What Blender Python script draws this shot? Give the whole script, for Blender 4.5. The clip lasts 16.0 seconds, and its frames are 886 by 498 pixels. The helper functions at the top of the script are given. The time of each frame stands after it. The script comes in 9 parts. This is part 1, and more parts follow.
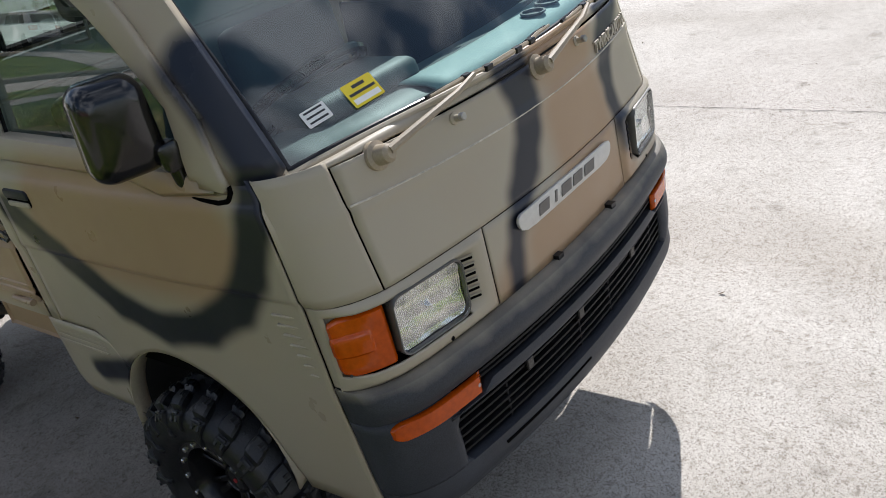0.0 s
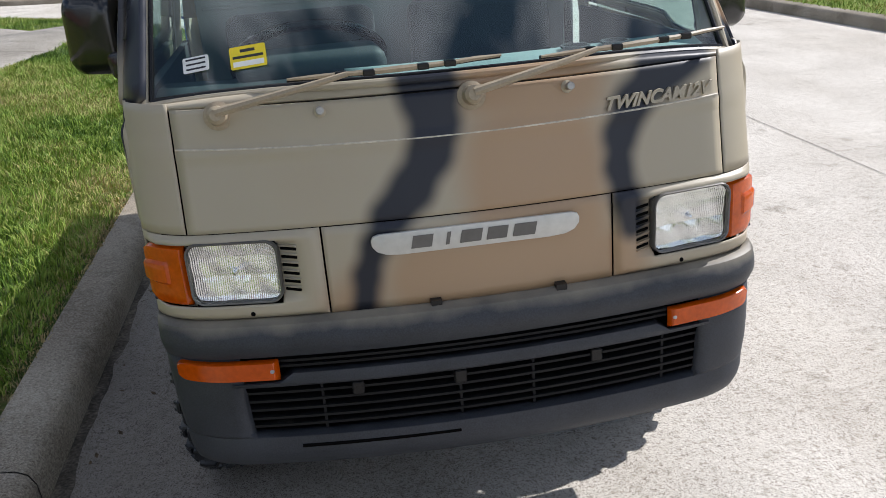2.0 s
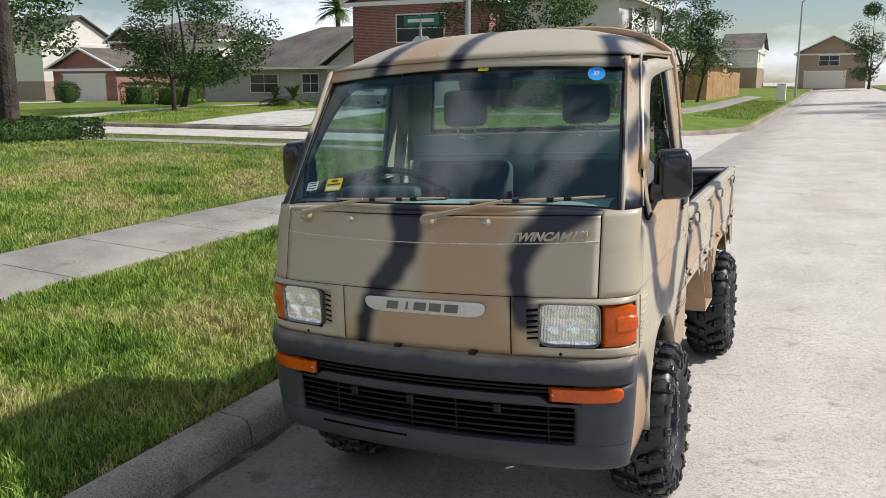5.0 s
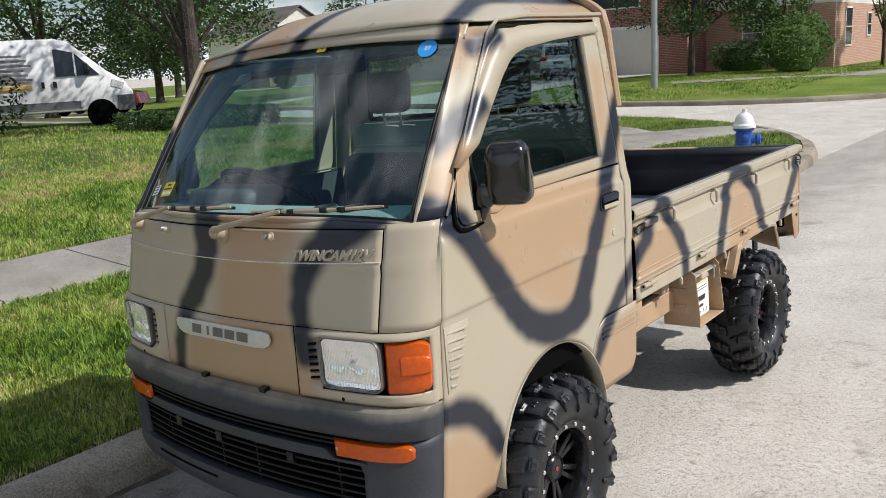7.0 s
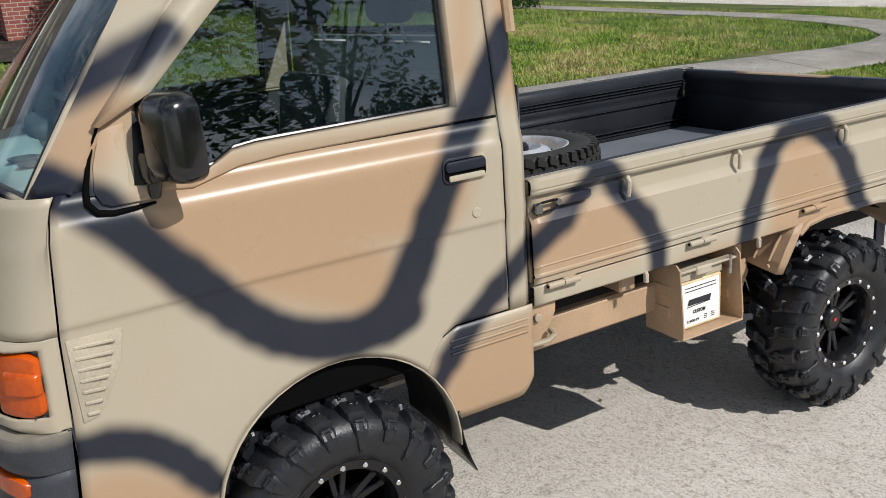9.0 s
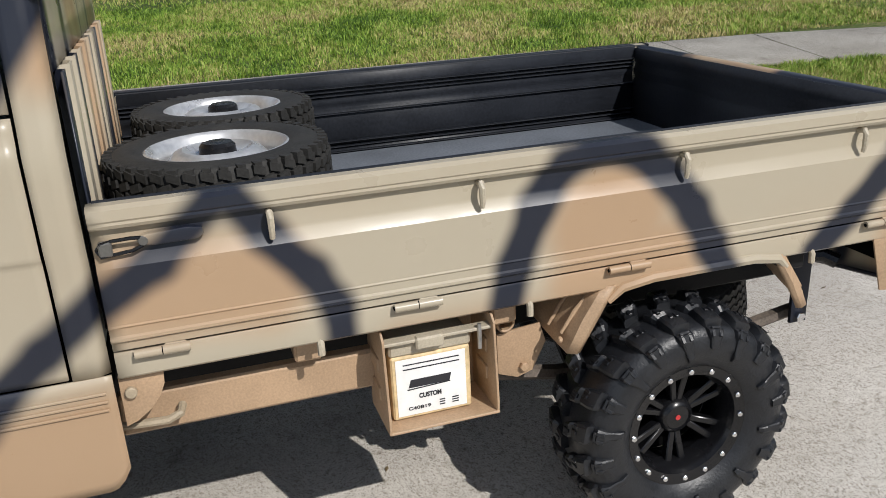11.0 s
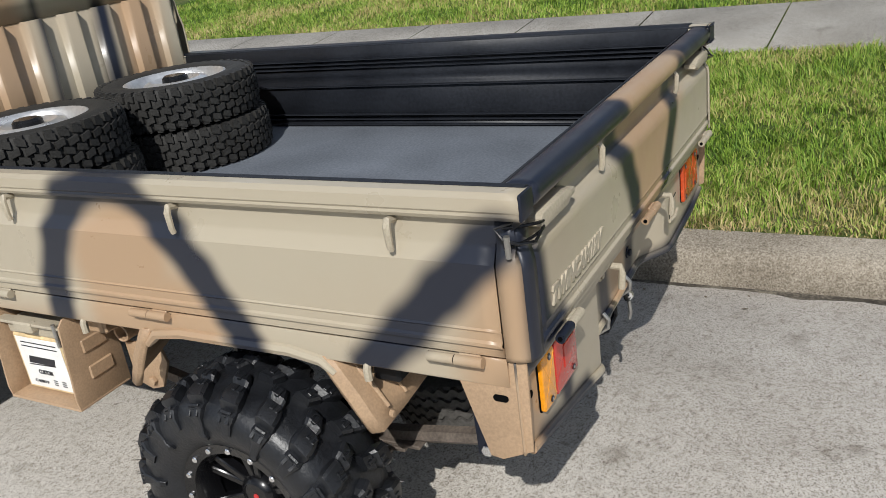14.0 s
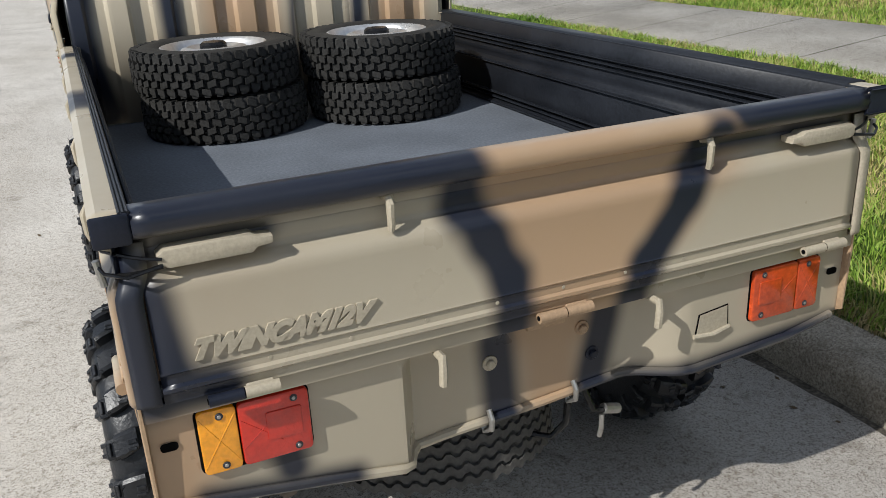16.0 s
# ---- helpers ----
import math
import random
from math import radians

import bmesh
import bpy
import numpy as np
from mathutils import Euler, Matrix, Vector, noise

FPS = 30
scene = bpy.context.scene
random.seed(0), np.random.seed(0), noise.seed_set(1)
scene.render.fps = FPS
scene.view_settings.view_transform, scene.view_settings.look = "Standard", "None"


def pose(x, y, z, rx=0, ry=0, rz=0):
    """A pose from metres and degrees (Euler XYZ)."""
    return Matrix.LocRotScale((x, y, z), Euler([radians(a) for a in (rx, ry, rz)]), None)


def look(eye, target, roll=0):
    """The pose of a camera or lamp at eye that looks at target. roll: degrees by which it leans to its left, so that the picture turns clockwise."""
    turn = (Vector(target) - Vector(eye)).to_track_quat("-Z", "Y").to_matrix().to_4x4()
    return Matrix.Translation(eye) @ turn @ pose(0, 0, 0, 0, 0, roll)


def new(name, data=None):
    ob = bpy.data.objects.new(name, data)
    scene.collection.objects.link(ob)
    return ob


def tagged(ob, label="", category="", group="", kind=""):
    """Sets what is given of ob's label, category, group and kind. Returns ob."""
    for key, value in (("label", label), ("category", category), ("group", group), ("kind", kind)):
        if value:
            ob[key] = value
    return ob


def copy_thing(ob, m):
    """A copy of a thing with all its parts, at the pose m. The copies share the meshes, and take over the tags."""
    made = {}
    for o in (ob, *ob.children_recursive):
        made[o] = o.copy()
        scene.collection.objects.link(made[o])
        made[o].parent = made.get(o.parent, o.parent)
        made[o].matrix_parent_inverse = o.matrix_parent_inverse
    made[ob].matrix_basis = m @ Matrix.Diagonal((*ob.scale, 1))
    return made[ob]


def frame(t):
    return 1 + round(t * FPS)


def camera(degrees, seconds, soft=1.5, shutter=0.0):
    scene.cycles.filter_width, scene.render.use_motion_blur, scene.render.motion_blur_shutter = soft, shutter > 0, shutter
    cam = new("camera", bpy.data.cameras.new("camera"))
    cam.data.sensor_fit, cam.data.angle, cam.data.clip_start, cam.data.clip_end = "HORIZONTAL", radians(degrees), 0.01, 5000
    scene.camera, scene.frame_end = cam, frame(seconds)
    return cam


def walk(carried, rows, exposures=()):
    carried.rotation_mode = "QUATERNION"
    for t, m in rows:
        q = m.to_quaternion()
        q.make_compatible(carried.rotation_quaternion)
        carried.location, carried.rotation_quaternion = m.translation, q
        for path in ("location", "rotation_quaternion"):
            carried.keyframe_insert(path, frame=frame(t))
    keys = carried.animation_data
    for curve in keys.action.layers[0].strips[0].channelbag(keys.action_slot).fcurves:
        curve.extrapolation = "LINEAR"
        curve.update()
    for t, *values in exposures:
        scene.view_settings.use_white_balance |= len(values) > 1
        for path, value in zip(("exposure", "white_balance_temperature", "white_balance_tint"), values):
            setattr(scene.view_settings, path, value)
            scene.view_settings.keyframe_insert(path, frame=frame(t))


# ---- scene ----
cam = camera(55.5, 16.0, soft=0.7)
PATH = [
    (0, (-1.586, -0.953, 1.731), (-0.24, 0.217, 0.826), -12.5),
    (0.5, (-1.342, -1.267, 1.701), (-0.203, 0.142, 0.853), -10.3),
    (1, (-1.075, -1.442, 1.642), (-0.171, 0.152, 0.841), -7.5),
    (1.5, (-0.691, -1.457, 1.501), (-0.054, 0.277, 0.735), -5.1),
    (2, (-0.279, -1.644, 1.53), (-0.022, 0.196, 0.791), -4.4),
    (2.5, (-0.058, -1.951, 1.541), (-0.082, -0.072, 0.856), -3.9),
    (3, (0.189, -2.245, 1.593), (-0.062, -0.335, 1.055), -3.7),
    (3.2, (0.332, -2.323, 1.601), (-0.018, -0.417, 1.109), -3.5),
    (5.3, (1.377, -2.466, 1.596), (0.524, -0.694, 1.235), -3.2),
    (5.5, (1.448, -2.359, 1.575), (0.584, -0.592, 1.21), -3.9),
    (6, (1.632, -2.01, 1.57), (0.65, -0.306, 1.208), -4.6),
    (6.5, (1.875, -1.706, 1.55), (0.758, -0.091, 1.173), -5.0),
    (7, (2.07, -1.379, 1.547), (0.811, 0.124, 1.155), -5.6),
    (7.5, (2.2, -0.983, 1.537), (0.815, 0.394, 1.106), -5.1),
    (8, (2.364, -0.616, 1.526), (0.848, 0.604, 1.064), -5.1),
    (8.5, (2.435, -0.271, 1.511), (0.8, 0.769, 1.012), -5.0),
    (9, (2.417, 0.123, 1.517), (0.74, 1.039, 0.925), -5.0),
    (9.5, (2.487, 0.511, 1.535), (0.73, 1.227, 0.902), -5.7),
    (10, (2.505, 0.854, 1.494), (0.723, 1.499, 0.855), -4.4),
    (10.2, (2.438, 0.979, 1.468), (0.692, 1.696, 0.806), -2.7),
    (12.3, (2.216, 2.46, 1.442), (0.363, 2.45, 0.689), -4.6),
    (12.5, (2.215, 2.619, 1.459), (0.364, 2.533, 0.706), -4.9),
    (13, (2.118, 2.983, 1.421), (0.273, 2.747, 0.685), -4.8),
    (13.5, (1.93, 3.389, 1.431), (0.157, 2.839, 0.686), -6.6),
    (14, (1.768, 3.777, 1.441), (0.172, 2.837, 0.687), -8.1),
    (14.5, (1.465, 4.009, 1.391), (0.027, 2.846, 0.629), -5.8),
    (15, (1.215, 4.225, 1.381), (0.098, 2.75, 0.622), -5.9),
    (15.5, (0.939, 4.403, 1.387), (0.13, 2.733, 0.643), -5.1),
    (16, (0.688, 4.395, 1.367), (-0.039, 2.681, 0.635), -2.9),
]
FRAME = pose(0, 0, 0, 0.5, -2.6, 0)      # the road's fall under the truck
walk(cam, [(t, FRAME @ look(eye, target, roll)) for t, eye, target, roll in PATH],
     exposures=[(0.0, 0.15, 6350, 12), (2.5, 0.21, 6350, 12), (3.2, 0.17, 6350, 11), (5.5, 0.02, 6500, 11), (7.0, -0.05, 6500, 10), (9.0, -0.2, 6500, 10), (12.3, -0.28, 6500, 9.5), (16.0, -0.18, 6420, 8)])

# ---- world and sun ----
SUN_WAY = (FRAME.to_3x3() @ Vector((-1.04, -0.42, -1.0))).normalized()   # the way the sunlight goes
world = bpy.data.worlds.new("world")
scene.world = world
world.use_nodes = True
wn = world.node_tree.nodes
wl = world.node_tree.links
sky = wn.new("ShaderNodeTexSky")
sky.sky_type, sky.sun_disc = "NISHITA", False
sky.sun_elevation = math.asin(-SUN_WAY.z)
sky.sun_rotation = math.atan2(-SUN_WAY.x, -SUN_WAY.y)
sky.air_density, sky.dust_density, sky.ozone_density = 1.0, 0.5, 1.5
# broken white clouds over the blue
wcoord = wn.new("ShaderNodeTexCoord")
wmap = wn.new("ShaderNodeMapping")
wmap.inputs["Scale"].default_value = (1.0, 1.0, 2.6)
wnoise = wn.new("ShaderNodeTexNoise")
wnoise.inputs["Scale"].default_value, wnoise.inputs["Detail"].default_value, wnoise.inputs["Roughness"].default_value = 2.6, 8, 0.55
wramp = wn.new("ShaderNodeValToRGB")
wramp.color_ramp.elements[0].position, wramp.color_ramp.elements[1].position = 0.47, 0.62
wmix = wn.new("ShaderNodeMixRGB")
wmix.inputs["Color2"].default_value = (12.4, 13.1, 14.3, 1)
wl.new(wcoord.outputs["Generated"], wmap.inputs["Vector"])
wl.new(wmap.outputs["Vector"], wnoise.inputs["Vector"])
wsep, wlow, wadd = wn.new("ShaderNodeSeparateXYZ"), wn.new("ShaderNodeMapRange"), wn.new("ShaderNodeMath")
wlow.inputs["From Min"].default_value, wlow.inputs["From Max"].default_value = 0.0, 0.35
wlow.inputs["To Min"].default_value, wlow.inputs["To Max"].default_value = 0.03, 0.0
wl.new(wcoord.outputs["Generated"], wsep.inputs[0]), wl.new(wsep.outputs[2], wlow.inputs["Value"])
wl.new(wnoise.outputs["Fac"], wadd.inputs[0]), wl.new(wlow.outputs[0], wadd.inputs[1])
wl.new(wadd.outputs[0], wramp.inputs["Fac"])
wl.new(wramp.outputs["Color"], wmix.inputs["Fac"])
wl.new(sky.outputs["Color"], wmix.inputs["Color1"])
wl.new(wmix.outputs["Color"], wn["Background"].inputs["Color"])
wn["Background"].inputs["Strength"].default_value = 0.084
sun = new("sun", bpy.data.lights.new("sun", "SUN"))
sun.data.energy, sun.data.angle, sun.data.color = 4.85, radians(0.53), (1.0, 0.972, 0.94)
sun.matrix_world = look((0, 0, 30), Vector((0, 0, 30)) + SUN_WAY)

# ---- materials ----
def material(name, colour, rough=0.6, metal=0.0, spots=0.12, scale=6.0, fine=60.0, bump=0.15, size=0.004, coat=0.0, clear=0.0, shine=0.5):
    """A plain surface with stains at a large scale, grain at a small one, and fine relief."""
    m = bpy.data.materials.new(name)
    m.use_nodes = True
    n, l = m.node_tree.nodes, m.node_tree.links
    b = n["Principled BSDF"]
    b.inputs["Roughness"].default_value, b.inputs["Metallic"].default_value = rough, metal
    b.inputs["Coat Weight"].default_value, b.inputs["Coat Roughness"].default_value = coat, 0.15
    b.inputs["Transmission Weight"].default_value, b.inputs["Specular IOR Level"].default_value = clear, shine
    tc = n.new("ShaderNodeTexCoord")
    a, c = n.new("ShaderNodeTexNoise"), n.new("ShaderNodeTexNoise")
    for tex, s, d in ((a, scale, 5), (c, fine, 3)):
        tex.inputs["Scale"].default_value, tex.inputs["Detail"].default_value = s, d
        l.new(tc.outputs["Object"], tex.inputs["Vector"])
    add = n.new("ShaderNodeMath")
    add.operation = "ADD"
    l.new(a.outputs["Fac"], add.inputs[0]), l.new(c.outputs["Fac"], add.inputs[1])
    rng = n.new("ShaderNodeMapRange")
    rng.inputs["From Min"].default_value, rng.inputs["From Max"].default_value = 0.7, 1.3
    rng.inputs["To Min"].default_value, rng.inputs["To Max"].default_value = 1 - spots, 1 + spots
    l.new(add.outputs[0], rng.inputs["Value"])
    mul = n.new("ShaderNodeVectorMath")
    mul.operation = "SCALE"
    mul.inputs[0].default_value = colour
    l.new(rng.outputs[0], mul.inputs["Scale"])
    l.new(mul.outputs[0], b.inputs["Base Color"])
    if bump:
        bp = n.new("ShaderNodeBump")
        bp.inputs["Strength"].default_value, bp.inputs["Distance"].default_value = bump, size
        l.new(c.outputs["Fac"], bp.inputs["Height"]), l.new(bp.outputs[0], b.inputs["Normal"])
    rr = n.new("ShaderNodeMapRange")
    rr.inputs["From Min"].default_value, rr.inputs["From Max"].default_value = 0.3, 0.7
    rr.inputs["To Min"].default_value, rr.inputs["To Max"].default_value = max(0.02, rough - 0.08), min(1, rough + 0.08)
    l.new(a.outputs["Fac"], rr.inputs["Value"]), l.new(rr.outputs[0], b.inputs["Roughness"])
    return m


def glass(name, colour, rough=0.0, ior=1.9):
    """Thin pane: clear in the middle, glossy by Fresnel."""
    m = bpy.data.materials.new(name)
    m.use_nodes = True
    n, l = m.node_tree.nodes, m.node_tree.links
    n.remove(n["Principled BSDF"])
    t, g, mix, f = n.new("ShaderNodeBsdfTransparent"), n.new("ShaderNodeBsdfGlossy"), n.new("ShaderNodeMixShader"), n.new("ShaderNodeMath")
    face, power, straight = n.new("ShaderNodeLayerWeight"), n.new("ShaderNodeMath"), 1.8 * ((ior - 1) / (ior + 1)) ** 2
    t.inputs["Color"].default_value = (*colour, 1)
    g.inputs["Roughness"].default_value = rough
    power.operation, power.inputs[1].default_value = "POWER", 5.0
    f.operation, f.inputs[1].default_value, f.inputs[2].default_value = "MULTIPLY_ADD", 1 - straight, straight
    l.new(face.outputs["Facing"], power.inputs[0]), l.new(power.outputs[0], f.inputs[0])
    l.new(f.outputs[0], mix.inputs[0]), l.new(t.outputs[0], mix.inputs[1]), l.new(g.outputs[0], mix.inputs[2])
    l.new(mix.outputs[0], n["Material Output"].inputs["Surface"])
    return m


KHAKI, TAN, DARK = (0.400, 0.349, 0.262), (0.388, 0.262, 0.160), (0.012, 0.015, 0.026)


def camo(name, axes, tans, darks, rough=0.33):
    """Sprayed camouflage: khaki, soft tan fields and dark bands, laid along chains of points over two of the truck's axes.
    tans, darks: chains of (radius, (a, b), (a, b), ...)."""
    m = bpy.data.materials.new(name)
    m.use_nodes = True
    n, l = m.node_tree.nodes, m.node_tree.links
    b = n["Principled BSDF"]
    tc, sep, com = n.new("ShaderNodeTexCoord"), n.new("ShaderNodeSeparateXYZ"), n.new("ShaderNodeCombineXYZ")
    l.new(tc.outputs["Object"], sep.inputs[0])
    for k, a in enumerate(axes):
        l.new(sep.outputs["XYZ".index(a.upper())], com.inputs[k])
    wob = n.new("ShaderNodeTexNoise")
    wob.inputs["Scale"].default_value, wob.inputs["Detail"].default_value = 6, 1
    l.new(com.outputs[0], wob.inputs["Vector"])
    sub, sc, put = n.new("ShaderNodeVectorMath"), n.new("ShaderNodeVectorMath"), n.new("ShaderNodeVectorMath")
    sub.operation, sc.operation, put.operation = "SUBTRACT", "MULTIPLY", "ADD"
    sub.inputs[1].default_value, sc.inputs[1].default_value = (0.5, 0.5, 0.5), (0.014, 0.014, 0)
    l.new(wob.outputs["Color"], sub.inputs[0]), l.new(sub.outputs[0], sc.inputs[0])
    l.new(sc.outputs[0], put.inputs[0]), l.new(com.outputs[0], put.inputs[1])
    place = put.outputs[0]

    def mathn(op, x, y=None):
        k = n.new("ShaderNodeMath")
        k.operation = op
        for i, v in enumerate((x, y)):
            if v is None:
                continue
            if isinstance(v, (int, float)):
                k.inputs[i].default_value = v
            else:
                l.new(v, k.inputs[i])
        return k

    def vec(op, x, y):
        k = n.new("ShaderNodeVectorMath")
        k.operation = op
        for i, v in enumerate((x, y)):
            if isinstance(v, tuple):
                k.inputs[i].default_value = v
            else:
                l.new(v, k.inputs[i])
        return k

    def field(chains, soft):
        best = None
        for radius, *pts in chains:
            for (a0, b0), (a1, b1) in zip(pts, pts[1:]):
                da, db = a1 - a0, b1 - b0
                q = max(da * da + db * db, 1e-9)
                pa = vec("SUBTRACT", place, (a0, b0, 0))
                h = mathn("ADD", vec("DOT_PRODUCT", pa.outputs[0], (da / q, db / q, 0)).outputs["Value"], 0.0)
                h.use_clamp = True
                s = n.new("ShaderNodeVectorMath")
                s.operation = "SCALE"
                s.inputs[0].default_value = (da, db, 0)
                l.new(h.outputs[0], s.inputs["Scale"])
                d = n.new("ShaderNodeVectorMath")
                d.operation = "DISTANCE"
                l.new(pa.outputs[0], d.inputs[0]), l.new(s.outputs[0], d.inputs[1])
                d = mathn("SUBTRACT", d.outputs["Value"], radius).outputs[0]
                if best is None:
                    best = d
                else:
                    k = mathn("SMOOTH_MIN", best, d)
                    k.inputs[2].default_value = 0.03
                    best = k.outputs[0]
        r = n.new("ShaderNodeMapRange")
        r.interpolation_type = "SMOOTHSTEP"
        r.inputs["From Min"].default_value, r.inputs["From Max"].default_value = -soft, soft
        r.inputs["To Min"].default_value, r.inputs["To Max"].default_value = 1, 0
        l.new(best, r.inputs["Value"])
        return r.outputs[0]

    def mix(fac, x, y):
        k = n.new("ShaderNodeMixRGB")
        l.new(fac, k.inputs[0])
        for i, v in ((1, x), (2, y)):
            if isinstance(v, tuple):
                k.inputs[i].default_value = (*v, 1)
            else:
                l.new(v, k.inputs[i])
        return k.outputs[0]

    # thin tan overspray in drifting patches over the khaki
    drift, dm = n.new("ShaderNodeTexNoise"), n.new("ShaderNodeMapRange")
    drift.inputs["Scale"].default_value, drift.inputs["Detail"].default_value = 3.2, 4
    l.new(tc.outputs["Object"], drift.inputs["Vector"]), l.new(drift.outputs["Fac"], dm.inputs["Value"])
    dm.inputs["From Min"].default_value, dm.inputs["From Max"].default_value, dm.inputs["To Max"].default_value = 0.45, 0.78, 0.20
    colour = mix(field(tans, 0.05), mix(dm.outputs[0], KHAKI, TAN), TAN)
    colour = mix(field(darks, 0.021), colour, DARK)
    # dust and overspray
    dust, grain = n.new("ShaderNodeTexNoise"), n.new("ShaderNodeTexNoise")
    dust.inputs["Scale"].default_value, dust.inputs["Detail"].default_value = 9, 6
    grain.inputs["Scale"].default_value, grain.inputs["Detail"].default_value = 420, 2
    l.new(tc.outputs["Object"], dust.inputs[0]), l.new(tc.outputs["Object"], grain.inputs[0])
    dr = n.new("ShaderNodeMapRange")
    dr.inputs["From Min"].default_value, dr.inputs["From Max"].default_value = 0.3, 0.75
    dr.inputs["To Min"].default_value, dr.inputs["To Max"].default_value = 0.0, 0.010
    l.new(dust.outputs["Fac"], dr.inputs["Value"])
    colour = mix(dr.outputs[0], colour, (0.40, 0.36, 0.29))
    l.new(colour, b.inputs["Base Color"])
    b.inputs["Specular IOR Level"].default_value = 0.45
    rr = n.new("ShaderNodeMapRange")
    rr.inputs["From Min"].default_value, rr.inputs["From Max"].default_value = 0.3, 0.7
    rr.inputs["To Min"].default_value, rr.inputs["To Max"].default_value = rough - 0.07, rough + 0.1
    l.new(dust.outputs["Fac"], rr.inputs["Value"]), l.new(rr.outputs[0], b.inputs["Roughness"])
    bp = n.new("ShaderNodeBump")
    bp.inputs["Strength"].default_value, bp.inputs["Distance"].default_value = 0.10, 0.0008
    l.new(grain.outputs["Fac"], bp.inputs["Height"]), l.new(bp.outputs[0], b.inputs["Normal"])
    return m


def eased(pts):
    """The chain with a point between every two, on a smooth curve through them."""
    out = []
    for k in range(len(pts) - 1):
        p0, p1, p2, p3 = pts[max(k - 1, 0)], pts[k], pts[k + 1], pts[min(k + 2, len(pts) - 1)]
        out += [p1, tuple((9 * (b + c) - a - d) / 16 for a, b, c, d in zip(p0, p1, p2, p3))]
    return out + [pts[-1]]


camo_left = camo("camo_left", "yz",
    [(0.13, (0.50, 1.10), (1.02, 1.08)), (0.10, (0.62, 1.0), (0.84, 0.89)), (0.11, (0.22, 0.52), (0.32, 0.45)), (0.13, (1.12, 0.52), (1.32, 0.55)), (0.06, (0.28, 1.28), (0.36, 1.34)), (0.05, (0.45, 1.62), (0.56, 1.66)),
     (0.04, (1.3, 1.28), (1.3, 1.5)), (0.035, (1.16, 1.34), (1.19, 1.52))],
    [(0.047, (0.23, 1.222), (0.31, 1.165), (0.452, 0.995)), (0.047, *eased([(0.452, 0.995), (0.536, 0.892), (0.63, 0.810), (0.72, 0.768)])), (0.050, *eased([(0.72, 0.768), (0.81, 0.752), (0.89, 0.772), (0.945, 0.828), (0.990, 0.91)])), (0.052, (0.89, 0.755), (0.945, 0.775)), (0.046, (0.990, 0.91), (1.036, 1.005), (1.16, 1.212), (1.30, 1.40)),
     (0.034, (0.29, 1.385), (0.42, 1.435), (0.50, 1.475)), (0.032, (0.42, 1.655), (0.47, 1.668)), (0.028, (0.54, 1.628), (0.66, 1.655)),
     (0.030, (1.015, 0.555), (1.055, 0.615)), (0.036, (1.055, 0.615), (1.117, 0.690), (1.208, 0.770), (1.35, 0.882)),
     (0.036, (0.17, 0.690), *eased([(0.235, 0.682), (0.30, 0.655), (0.361, 0.601), (0.43, 0.50)]))])
camo_bed = camo("camo_bed", "yz",
    [(0.10, (1.38, 0.86), (1.62, 0.84)), (0.13, (2.36, 0.84), (2.40, 0.86)), (0.13, (2.36, 0.70), (2.5, 0.72)), (0.07, (3.2, 0.60), (3.25, 0.86)), (0.05, (1.9, 0.64), (2.3, 0.64))],
    [(0.036, (1.301, 0.840), (1.432, 0.912), (1.545, 1.02)),
     (0.036, (1.58, 1.02), (1.64, 0.935), (1.715, 0.845), (1.762, 0.76), (1.765, 0.69)),
     (0.042, (2.13, 0.69), (2.15, 0.78), (2.20, 0.90), (2.275, 0.99), (2.37, 1.022), (2.46, 1.0), (2.53, 0.935), (2.595, 0.85), (2.65, 0.755), (2.69, 0.68)),
     (0.042, (2.955, 0.69), (3.055, 0.78), (3.135, 0.86), (3.215, 0.94), (3.25, 0.965)), (0.012, (3.290, 0.95), (3.296, 0.72))])
camo_right = camo("camo_right", "yz",
    [(0.17, (0.5, 1.06), (0.95, 1.06)), (0.13, (1.4, 0.85), (1.6, 0.85)), (0.13, (2.3, 0.85), (2.5, 0.85))],
    [(0.05, (0.26, 1.26), (0.38, 1.42)), (0.046, (0.20, 1.46), (0.22, 1.30), (0.27, 1.12), (0.33, 1.0), (0.42, 0.90), (0.56, 0.82), (0.72, 0.79), (0.88, 0.83), (1.04, 0.94), (1.22, 1.06)), (0.04, (0.95, 0.60), (1.15, 0.55)),
     (0.04, (1.5, 1.0), (1.7, 0.72)), (0.04, (2.1, 1.0), (2.2, 0.72)), (0.04, (2.8, 0.72), (3.1, 1.0))])
